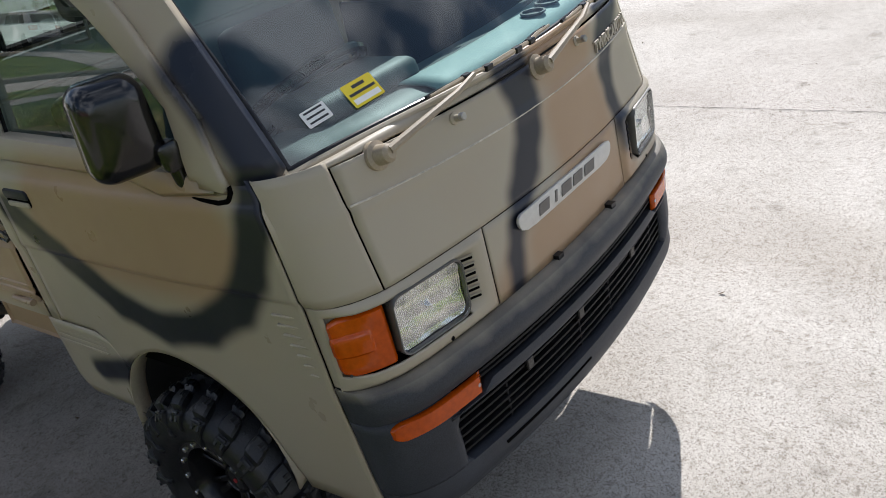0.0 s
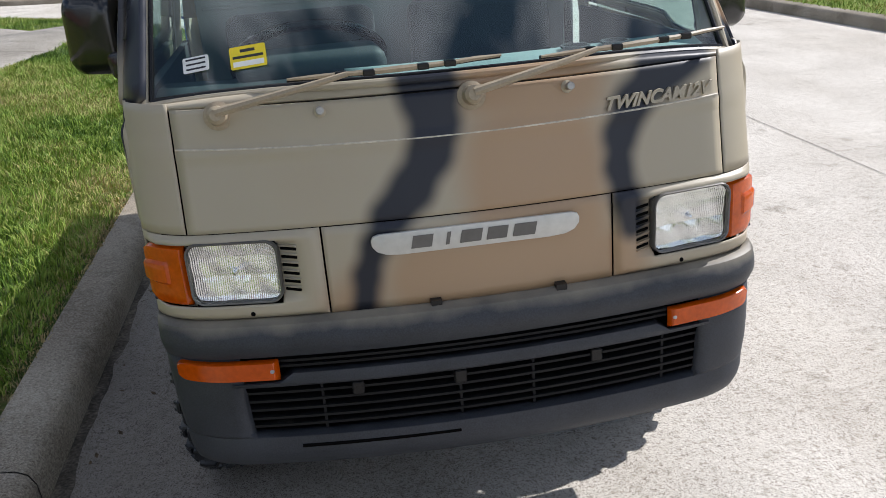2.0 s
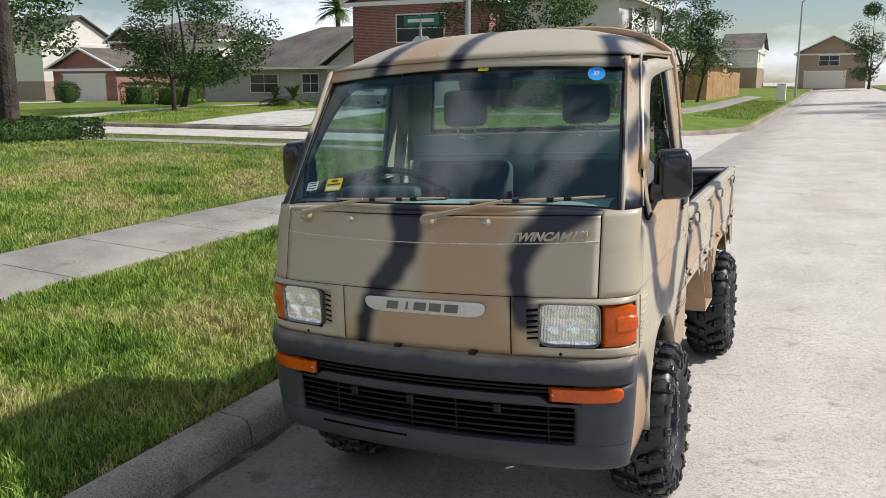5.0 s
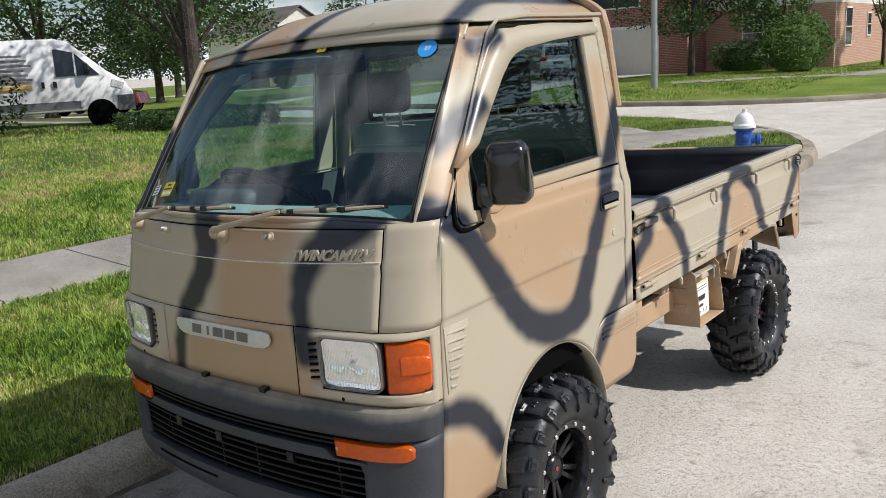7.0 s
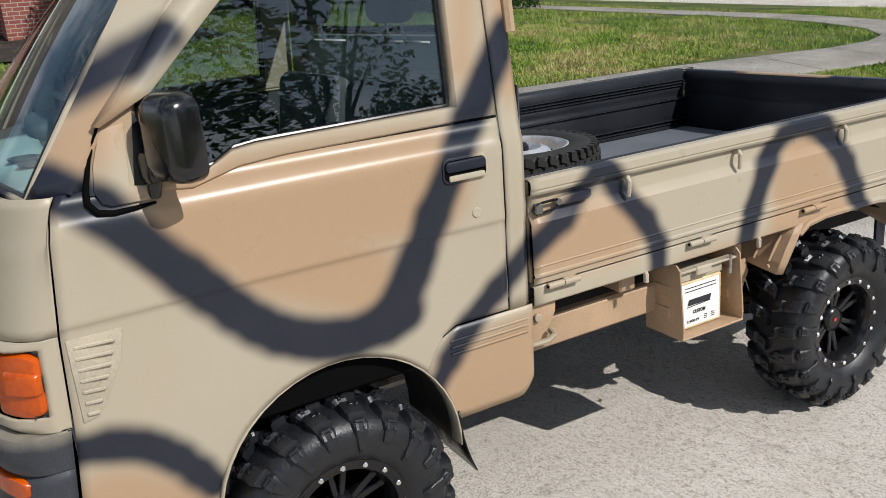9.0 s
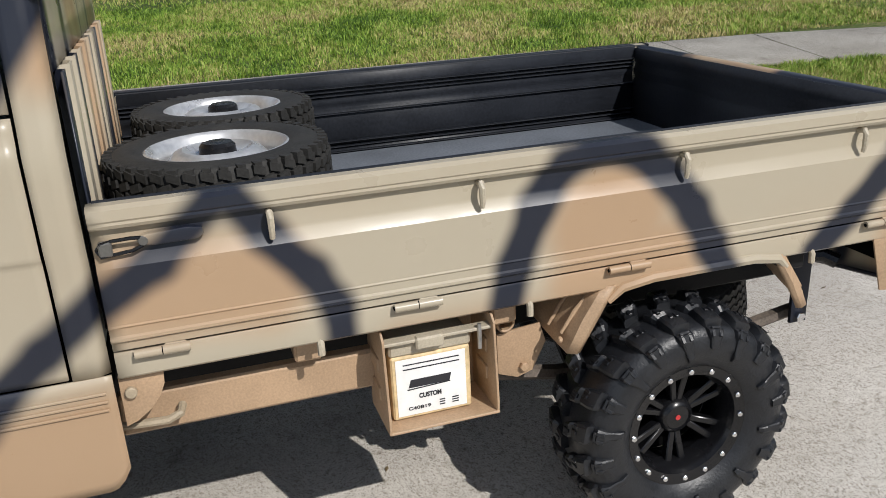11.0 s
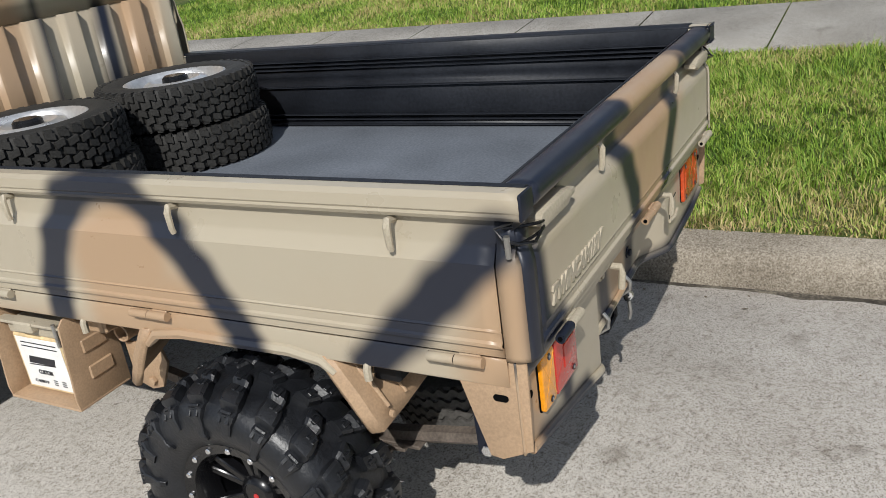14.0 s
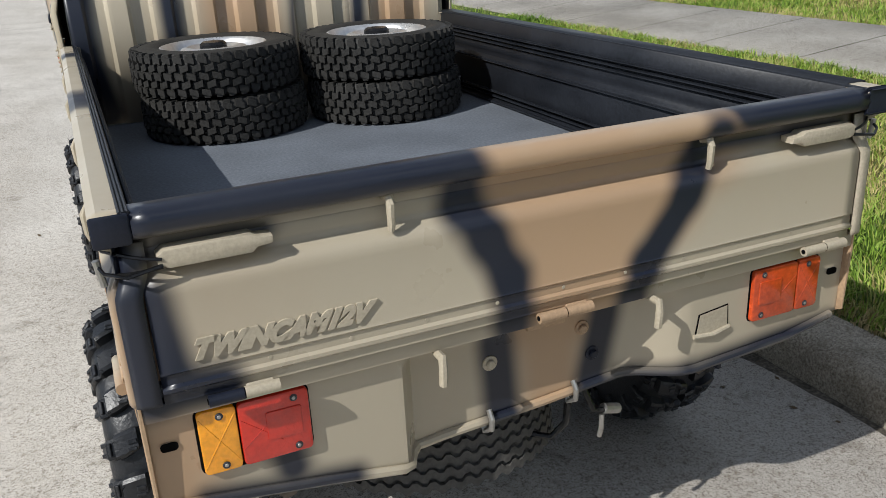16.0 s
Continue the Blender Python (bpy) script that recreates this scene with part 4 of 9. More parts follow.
    for r in np.linspace(0, 1, 12):
        row = []
        for y in np.linspace(0.99, CAB_END, 22):
            top = interp(y, (0.99, 1.03, 1.08, 1.32), (0.60, 0.675, 0.70, 0.70))
            lo = arch(y) if y < 1.073 else 0.435 + 0.05 * max(0, (y - 1.27) / 0.045) ** 2
            z = min(lo, top) + r * (top - min(lo, top))
            row.append((s * (x_side(z) + 0.0015), y, z))
        rs.append(row)
    rk = part("rocker", grid(rs), mat, truck, thick=0.005, offset=1 if s < 0 else -1)
    for k in range(3):
        part("rocker_line", box(s * 0.697, s * 0.702, 1.06, 1.30, 0.662 - 0.018 * k, 0.667 - 0.018 * k, 0.001), mat, rk)
    # post behind the door
    rs = [[(s * (x_side(z) - 0.05 * max(0, (y - 1.29) / 0.025) ** 2 * 0.3), y, z) for y in (DOOR_END + 0.006, 1.26, 1.28, 1.295, CAB_END)] for z in np.linspace(0.70, 1.71, 24)]
    part("rear_post", grid(rs), mat, truck, thick=0.005, offset=1 if s < 0 else -1)
    # wheel well and inner guard
    rs = [[(s * x, ARCH_Y + (ARCH_R - 0.004) * math.cos(a), ARCH_Z + (ARCH_R - 0.004) * math.sin(a)) for a in np.linspace(math.pi * 1.02, -0.02 * math.pi, 24)] for x in (0.695, 0.67, 0.645, 0.40)]
    part("arch_return", grid(rs[:3]), khaki_paint, truck, "khaki inner edge of the wheel arch", thick=0.004, offset=1)
    part("wheel_well", grid(rs[2:]), grille_black, truck, "black inside of the wheel arch", thick=0.004, offset=1)
    part("mud_flap", moved(grid([[(x, 0.04 * v * v, -0.19 * v) for x in np.linspace(-0.09, 0.09, 4)] for v in np.linspace(0, 1, 6)]), pose(s * 0.60, 1.075, 0.46)), black_plastic, truck, "black rubber mud flap", thick=0.004)
    # windscreen pillar
    rs = []
    for k in np.linspace(0, 1, 14):
        z = 1.195 + k * 0.49
        yg, xg = 0.209 + k * 0.335, 0.647 - k * 0.050
        yd = 0.262 + k * 0.365
        rs.append([(s * xg, yg, z + 0.012), (s * (xg + 0.010), yg - 0.006, z + 0.006), (s * interp(0.5, (0, 1), (xg, x_side(z, yd))), (yg + yd) / 2 - 0.020, z), (s * (x_side(z, yd) - 0.012), yd - 0.020, z), (s * (x_side(z, yd) - 0.001), yd + 0.004, z), (s * x_side(z), yd + 0.04, z)])
    part("pillar", grid(rs), mat, truck, thick=0.01, offset=1 if s < 0 else -1)
    rail = tube([(s * (x_side(z) + 0.002), y, z) for y, z in ((0.275, 1.205), (0.45, 1.445), (0.615, 1.665), (0.68, 1.702), (0.82, 1.713), (1.30, 1.716))], 0.006, 6)
    part("drip_rail", rail, mat, truck)

# ---- windscreen, roof, cab's rear ----
def screen(u, v):
    """u across from -1 to 1, v up from 0 to 1."""
    x = u * (0.645 - 0.047 * v)
    return Vector((x, 0.088 + 0.434 * v + u * u * (0.118 - 0.085 * v) - 0.012 * math.sin(math.pi * v), 1.222 + 0.478 * v - 0.028 * v * u * u - 0.024 * (1 - v) * u ** 4))


bm = grid([[screen(u, v) for u in np.linspace(-1, 1, 21)] for v in np.linspace(0, 1, 11)])
part("windscreen", bm, screen_glass, truck, "laminated windscreen reflecting the sky").visible_shadow = False
part("tint_band", grid([[screen(u, v) + Vector((0, 0.004, -0.002)) for u in np.linspace(-0.985, 0.985, 21)] for v in (0.87, 0.92, 0.985)]), band_glass, truck, "blue shade band across the top of the glass").visible_shadow = False
edge = [(u, 0) for u in np.linspace(-1, 1, 21)] + [(1, v) for v in np.linspace(0.08, 1, 12)] + [(u, 1) for u in np.linspace(0.9, -1, 20)] + [(-1, v) for v in np.linspace(0.92, 0.08, 11)]
part("screen_seal", tube([screen(u * 0.988, v * 0.98 + 0.008) + Vector((0, -0.002, 0)) for u, v in edge] + [screen(-0.988, 0.008)], 0.0055, 8), black_plastic, truck)
part("screen_frame", tube([screen(u * 1.008, v * 1.012 - 0.012) for u, v in edge] + [screen(-1.008, -0.012)], 0.0095, 10), camo_front, truck, "painted lip round the windscreen")
rs = [[(x, y_face(x, 1.196) + 0.004 + 0.016 * k, 1.196 + 0.022 * k * (1 - (x / 0.65) ** 4)) for x in np.linspace(-0.645, 0.645, 33)] for k in (0, 0.5, 1)]
part("cowl", grid(rs), camo_front, truck, thick=0.008)


def roof_z(x, y):
    q = min(1, abs(x) / 0.628)
    front = min(1, max(0, (y - 0.496 - 0.05 * q * q) / 0.40))
    return 1.702 + (0.118 * (1 - (1 - front) ** 2.2)) * (1 - q ** 4.5) + 0.010 * (1 - q)


ys = np.linspace(0, 1, 26)
rs = []
for v in ys:
    row = []
    for u in np.linspace(-1, 1, 37):
        x = 0.628 * math.copysign(1, u) * (1 - (1 - abs(u)) ** 1.5)
        y0 = 0.508 + 0.05 * (x / 0.6) ** 2
        y = y0 + v * (CAB_END - y0)
        row.append((x, y, roof_z(x, y)))
    rs.append(row)
hd = grid([[screen(u, v) + Vector((0, -0.012, 0.006)) for u in np.linspace(-1.03, 1.03, 25)] for v in (0.955, 0.985, 1.02, 1.05)])
part("screen_header", hd, camo_roof, truck, thick=0.006)
roof = part("roof", grid(rs), camo_roof, truck, "cab roof with dark cross bands", thick=0.006)
rim = [(x, CAB_END + 0.004, roof_z(x, CAB_END) + 0.016) for x in np.linspace(-0.6, 0.6, 25)]
rim = [(-0.665, CAB_END, 1.40), (-0.640, CAB_END, 1.66), (-0.625, CAB_END, 1.72)] + rim + [(0.625, CAB_END, 1.72), (0.640, CAB_END, 1.66), (0.665, CAB_END, 1.40)]
part("rear_rim", tube(rim, 0.016, 8), tan_paint, roof)
part("roof_hook", tube([(0.505, 1.31, 1.80), (0.515, 1.315, 1.838), (0.53, 1.315, 1.838), (0.545, 1.31, 1.79)], 0.005, 8), steel, roof)
# rear wall: a ribbed panel with a window
rs = []
for z in np.linspace(0.76, 1.27, 3):
    row = []
    for k, x in enumerate(np.linspace(-0.665, 0.665, 115)):
        ph = (k % 12) / 12
        row.append((x * (1 if z < 1.3 else 0.97), CAB_END + (0.018 if 0.15 < ph < 0.65 else 0.0), z))
    rs.append(row)
part("rear_panel", grid(rs), camo_ribs, truck, "ribbed cab rear panel", thick=0.004)
ring_o = [(-0.665, 1.27), (0.665, 1.27), (0.625, 1.74), (0.3, 1.80), (-0.3, 1.80), (-0.625, 1.74)]
ring_i = [(-0.52, 1.405), (0.52, 1.405), (0.50, 1.665), (0.25, 1.675), (-0.25, 1.675), (-0.50, 1.665)]
rs = [[(ox + (ix - ox) * k, CAB_END + 0.002, oz + (iz - oz) * k) for (ox, oz), (ix, iz) in zip(ring_o, ring_i)] for k in (0, 0.5, 1)]
part("rear_window_frame", grid(rs, close=True), camo_ribs, truck, thick=0.006)
part("rear_window", grid([[(-0.525, CAB_END - 0.004, 1.40), (0.525, CAB_END - 0.004, 1.40)], [(-0.505, CAB_END - 0.004, 1.678), (0.505, CAB_END - 0.004, 1.678)]]), side_glass, truck).visible_shadow = False

# ---- cab interior ----
part("cab_floor", box(-0.66, 0.66, 0.20, 1.30, 0.60, 0.70, 0.01), black_gap, truck)
for s in (-1, 1):
    part("door_lining", box(s * 0.655, s * 0.668, 0.30, 1.23, 0.70, 1.205, 0.004), dash_grey, truck)
rs = [[(x, y + 0.05 * (x / 0.6) ** 2, z) for x in np.linspace(-0.63, 0.63, 17)] for y, z in ((0.115, 1.195), (0.22, 1.215), (0.36, 1.205), (0.43, 1.16), (0.45, 1.05), (0.42, 0.75))]
part("dashboard", grid(rs), dash_grey, truck, "grey moulded dashboard", thick=0.01)
part("dash_ledge", grid([[(x, y_face(x, 1.2) + 0.055 + d, z) for x in np.linspace(-0.22, 0.60, 15)] for d, z in ((0.0, 1.205), (0.06, 1.222), (0.13, 1.224), (0.16, 1.215))]), ledge_grey, truck, "pale grey-green shelf behind the windscreen", thick=0.006)
for x in (0.30, 0.40):
    part("vent_ring", moved(lathe([(0.034, 0), (0.034, 0.004), (0.028, 0.004), (0.028, -0.004), (1e-5, -0.004)], 20), pose(x, y_face(x, 1.2) + 0.14, 1.229)), dash_grey, truck)
part("instrument_hood", moved(box(-0.17, 0.17, -0.09, 0.09, -0.03, 0.04, 0.03, seg=3), pose(-0.29, 0.36, 1.222)), dash_grey, truck)
wheel = [(0.185 * math.cos(a), 0.185 * math.sin(a), 0) for a in np.linspace(0, 2 * math.pi, 33)]
sw = part("steering_wheel", moved(tube(wheel, 0.013, 8, caps=False), pose(-0.285, 0.52, 1.208, -35, 0, 0)), black_plastic, truck)
for a in (90, 210, 330):
    part("spoke", moved(box(0, 0.18, -0.018, 0.018, -0.006, 0.006, 0.004), pose(-0.285, 0.52, 1.208, -35, 0, 0) @ pose(0, 0, 0, 0, 0, a)), black_plastic, sw)
part("hub", moved(disc(0.055, -0.03, 0.015, 16, bev=0.01), pose(-0.285, 0.52, 1.208, -35, 0, 0)), black_plastic, sw)
for s in (-1, 1):
    st = part("seat", moved(box(-0.245, 0.245, -0.24, 0.24, -0.07, 0.07, 0.04, seg=3), pose(s * 0.30, 0.90, 0.87, 5)), seat_cloth, truck, "dark grey cloth seat with a separate head restraint")
    part("backrest", moved(box(-0.235, 0.235, -0.05, 0.05, -0.21, 0.21, 0.04, seg=3), pose(s * 0.29, 1.14, 1.07, -8)), seat_cloth, st)
    hr = part("head_restraint", moved(box(-0.106, 0.106, -0.035, 0.035, -0.084, 0.084, 0.034, seg=3), pose(s * 0.287, 1.19, 1.519, -6)), seat_cloth, st)
    for x in (-0.045, 0.045):
        part("post", tube([(s * 0.287 + x, 1.275, 1.375), (s * 0.287 + x, 1.20, 1.385), (s * 0.287 + x, 1.19, 1.46)], 0.005, 6), steel, hr)
part("inner_mirror", moved(box(-0.11, 0.11, -0.015, 0.015, -0.03, 0.03, 0.012, seg=2), pose(0.05, 0.60, 1.625, 12)), black_plastic, truck)
part("mirror_stalk", tube([(0.05, 0.52, 1.69), (0.05, 0.56, 1.67), (0.05, 0.595, 1.635)], 0.008, 6), black_plastic, truck)
part("head_lining", grid([[(0.6 * u, y, roof_z(0.6 * u, y) - 0.03) for u in np.linspace(-1, 1, 13)] for y in np.linspace(0.58, 1.30, 8)]), trim_grey, truck)
part("rear_lining", box(-0.62, 0.62, 1.285, 1.30, 0.70, 1.395, 0.004), trim_grey, truck)
part("lining_rib", box(-0.60, 0.60, 1.268, 1.286, 1.290, 1.302, 0.004), trim_grey, truck)
part("rear_window_seal", tube([(x, 1.306, z) for x, z in ((-0.515, 1.41), (0.515, 1.41), (0.495, 1.66), (-0.495, 1.66), (-0.515, 1.41))], 0.010, 6), black_plastic, truck)
# stickers on the screen
def stick(u, v, w, h, mat, name, label, turn=0):
    p, q, r = screen(u, v), screen(u + 0.02, v), screen(u, v + 0.02)
    ex, ez = (q - p).normalized(), (r - p).normalized()
    ny = ex.cross(ez)
    m = Matrix((ex, ez, ny)).transposed().to_4x4()
    m.translation = p + 0.003 * ny
    m = m @ pose(0, 0, 0, 0, 0, turn)
    return part(name, moved(slab(rounded(w, h, 0.030 if w == h else 0.004), 0, 0.0006), m), mat, truck, label), m


ob, m = stick(-0.832, 0.125, 0.058, 0.036, white_label, "screen_sticker", "small white inspection sticker", 4)
for k in range(3):
    part("text_bar", moved(box(-0.022, 0.022, 0.010 - 0.011 * k, 0.014 - 0.011 * k, 0.0006, 0.001), m), ink, ob)
ob, m = stick(-0.658, 0.13, 0.078, 0.053, yellow_label, "screen_sticker", "yellow inspection sticker with dark text bars", 4)
part("text_bar", moved(box(-0.016, 0.016, 0.012, 0.019, 0.0006, 0.001), m), ink, ob)
part("text_bar", moved(box(-0.033, 0.033, -0.002, 0.004, 0.0006, 0.001), m), ink, ob)
part("white_field", moved(box(-0.033, 0.033, -0.021, -0.009, 0.0006, 0.001), m), white_label, ob)
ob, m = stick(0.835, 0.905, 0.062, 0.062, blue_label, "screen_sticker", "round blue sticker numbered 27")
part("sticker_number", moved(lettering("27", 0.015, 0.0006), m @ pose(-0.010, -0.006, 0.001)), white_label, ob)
ob, m = stick(0.134, 0.955, 0.04, 0.034, yellow_label, "screen_sticker", "small yellow sticker with the number 4")
part("sticker_number", moved(lettering("4", 0.018, 0.0006), m @ pose(-0.005, -0.009, 0.001)), ink, ob)

# ---- wipers and washer jets ----
for x in (-0.495, 0.025):
    y = y_face(x, 1.178)
    wp = part("wiper", moved(lathe([(1e-5, -0.01), (0.030, -0.01), (0.030, 0.004), (0.021, 0.008), (0.019, 0.035), (0.012, 0.042), (1e-5, 0.042)], 18), pose(x, y, 1.176, 90 - 14)), wiper_paint, truck, "tan painted windscreen wiper lying low on the glass")
    a, b, c = Vector((x, y - 0.035, 1.190)), Vector((x + 0.20, y_face(x + 0.2, 1.2) - 0.035, 1.232)), Vector((x + 0.27, y_face(x + 0.27, 1.22) - 0.030, 1.246))
    part("arm", tube([a, a.lerp(b, 0.3), b, c], [0.010, 0.009, 0.007, 0.0055], 8), wiper_paint, wp)
    d = [Vector((x + 0.15 + 0.435 * k, y_face(x + 0.15 + 0.435 * k, 1.23) - 0.012 - (0.012 if 0.3 < k < 0.8 else 0), 1.238 + 0.012 * k)) for k in np.linspace(0, 1, 9)]
    part("blade_frame", tube([p + Vector((0, -0.012, 0.004)) for p in d], [0.003, 0.005, 0.005, 0.006, 0.007, 0.006, 0.005, 0.005, 0.003], 6), wiper_paint, wp)
    part("blade", tube(d, 0.005, 6), black_plastic, wp)
    for k in (2, 3, 5, 6):
        part("blade_clip", box(d[k].x - 0.012, d[k].x + 0.012, d[k].y - 0.020, d[k].y - 0.004, d[k].z - 0.003, d[k].z + 0.010, 0.002), black_plastic, wp)
for x in (-0.288, 0.232):
    y = y_face(x, 1.172)
    jet = part("washer_jet", moved(lathe([(1e-5, -0.004), (0.014, -0.004), (0.013, 0.004), (0.008, 0.007), (0.007, 0.026), (1e-5, 0.028)], 14), pose(x, y, 1.172, 80)), khaki_paint, truck)
    part("jet_cap", moved(disc(0.009, 0.0, 0.012, 12, bev=0.002), pose(x, y - 0.018, 1.177, 80)), steel, jet)

ASKEW.clear()

# ---- load bed ----
BED0, BED1, BED_X = 1.326, 3.234, 0.700
bed_floor = part("bed_floor", box(-0.66, 0.66, 1.33, 3.25, 0.70, 0.758, 0.004), bed_mat, truck, "bed floor under a black rubber mat")
SIDE = [(-0.045, 1.000), (-0.045, 1.026), (-0.035, 1.033), (-0.006, 1.033), (0.006, 1.026), (0.007, 1.006), (0.004, 1.002), (0.005, 0.997), (0.001, 0.990), (-0.014, 0.986), (-0.014, 0.945), (-0.012, 0.937), (0.001, 0.914), (0.001, 0.800), (0.004, 0.797), (0.001, 0.793), (0.001, 0.778), (0.005, 0.774), (0.005, 0.768), (-0.002, 0.764), (-0.002, 0.748), (-0.03, 0.745)]


def bed_side(s, mat):
    rs = []
    for x, z in SIDE:
        rs.append([(s * (BED_X + x), y, z) for y in np.linspace(BED0, 3.288 if z > 0.985 else BED1, 60)])
    ob = part("side_gate", grid(rs), mat, truck, "drop side of the load bed in pressed sheet steel", thick=0.003, offset=1 if s < 0 else -1, angle=25)
    inner = ([(0.009, 1.004), (0.010, 1.030), (0.004, 1.038), (-0.040, 1.038)] if s < 0 else []) + [(-0.048, 1.028), (-0.052, 1.0), (-0.052, 0.985), (-0.046, 0.975), (-0.046, 0.955), (-0.054, 0.945), (-0.048, 0.93), (-0.048, 0.915), (-0.055, 0.905), (-0.058, 0.80), (-0.05, 0.79), (-0.05, 0.775), (-0.065, 0.765), (-0.065, 0.756)]
    part("inner_lining", grid([[(s * (BED_X + x), y, z) for y in (BED0, BED1)] for x, z in inner]), bed_black, ob, "black coated inner side", thick=0.003, angle=25)
    for z, d in ((0.990, 0.057), (0.976, 0.055), (0.962, 0.054), (0.900, 0.062), (0.800, 0.064), (0.782, 0.058), (0.766, 0.070)):
        part("lining_rib", box(s * (BED_X - d - 0.003), s * (BED_X - d + 0.004), BED0 + 0.01, BED1 - 0.01, z - 0.0025, z + 0.0025, 0.001), bed_black, ob)
    for y in (BED0 + 0.004, BED1 - 0.004):
        part("end_cap", box(s * (BED_X - 0.055), s * (BED_X - 0.017), y - 0.006, y + 0.006, 0.75, 0.99 if y > 2 else 1.028, 0.003), mat, ob)
    part("rail_end", box(s * (BED_X - 0.044), s * (BED_X + 0.006), 3.286, 3.293, 0.990, 1.034, 0.004, seg=2), dark_paint, ob)
    for k in range(3):
        part("rail_rib", tube([(s * (BED_X - 0.0435 + 0.005 * k), y, 1.0325) for y in (BED0 + 0.01, 2.2, 3.284)], 0.0026, 6), bed_black, ob)
    return ob


gate_left, gate_right = bed_side(1, camo_bed), bed_side(-1, camo_right)


def rope_hook(x, y, z, axis, mat, parent):
    """A drop-shaped tie-down hook."""
    pts = [(0, 0, 0.02), (0.020, 0, 0.024), (0.025, 0, 0.014), (0.024, 0, -0.018), (0.021, 0, -0.028)]
    m = pose(x, y, z, 0, 0, axis)
    return part("rope_hook", moved(tube(pts, [0.007, 0.007, 0.007, 0.0062, 0.0055], 8), m), mat, parent)


def hinge(x, y, z, axis, mat, parent, other=None):
    """A hinge knuckle in two halves with a dark joint between them."""
    m = pose(x, y, z, 0, 0, axis)
    ob = part("hinge", moved(tube([(0.010, -0.052, 0), (0.010, -0.001, 0)], 0.0092, 12), m), mat, parent)
    part("hinge_half", moved(tube([(0.010, 0.001, 0), (0.010, 0.052, 0)], 0.0098, 12), m), other or mat, ob)
    part("hinge_leaf", moved(box(0.0, 0.006, 0.004, 0.046, 0.0, 0.010, 0.002), m), other or mat, ob)
    part("hinge_joint", moved(tube([(0.010, -0.002, 0), (0.010, 0.002, 0)], 0.0085, 10), m), black_gap, ob)
    part("hinge_pin", moved(tube([(0.010, -0.0535, 0), (0.010, -0.0515, 0)], 0.0045, 8), m), black_gap, ob)
    return ob


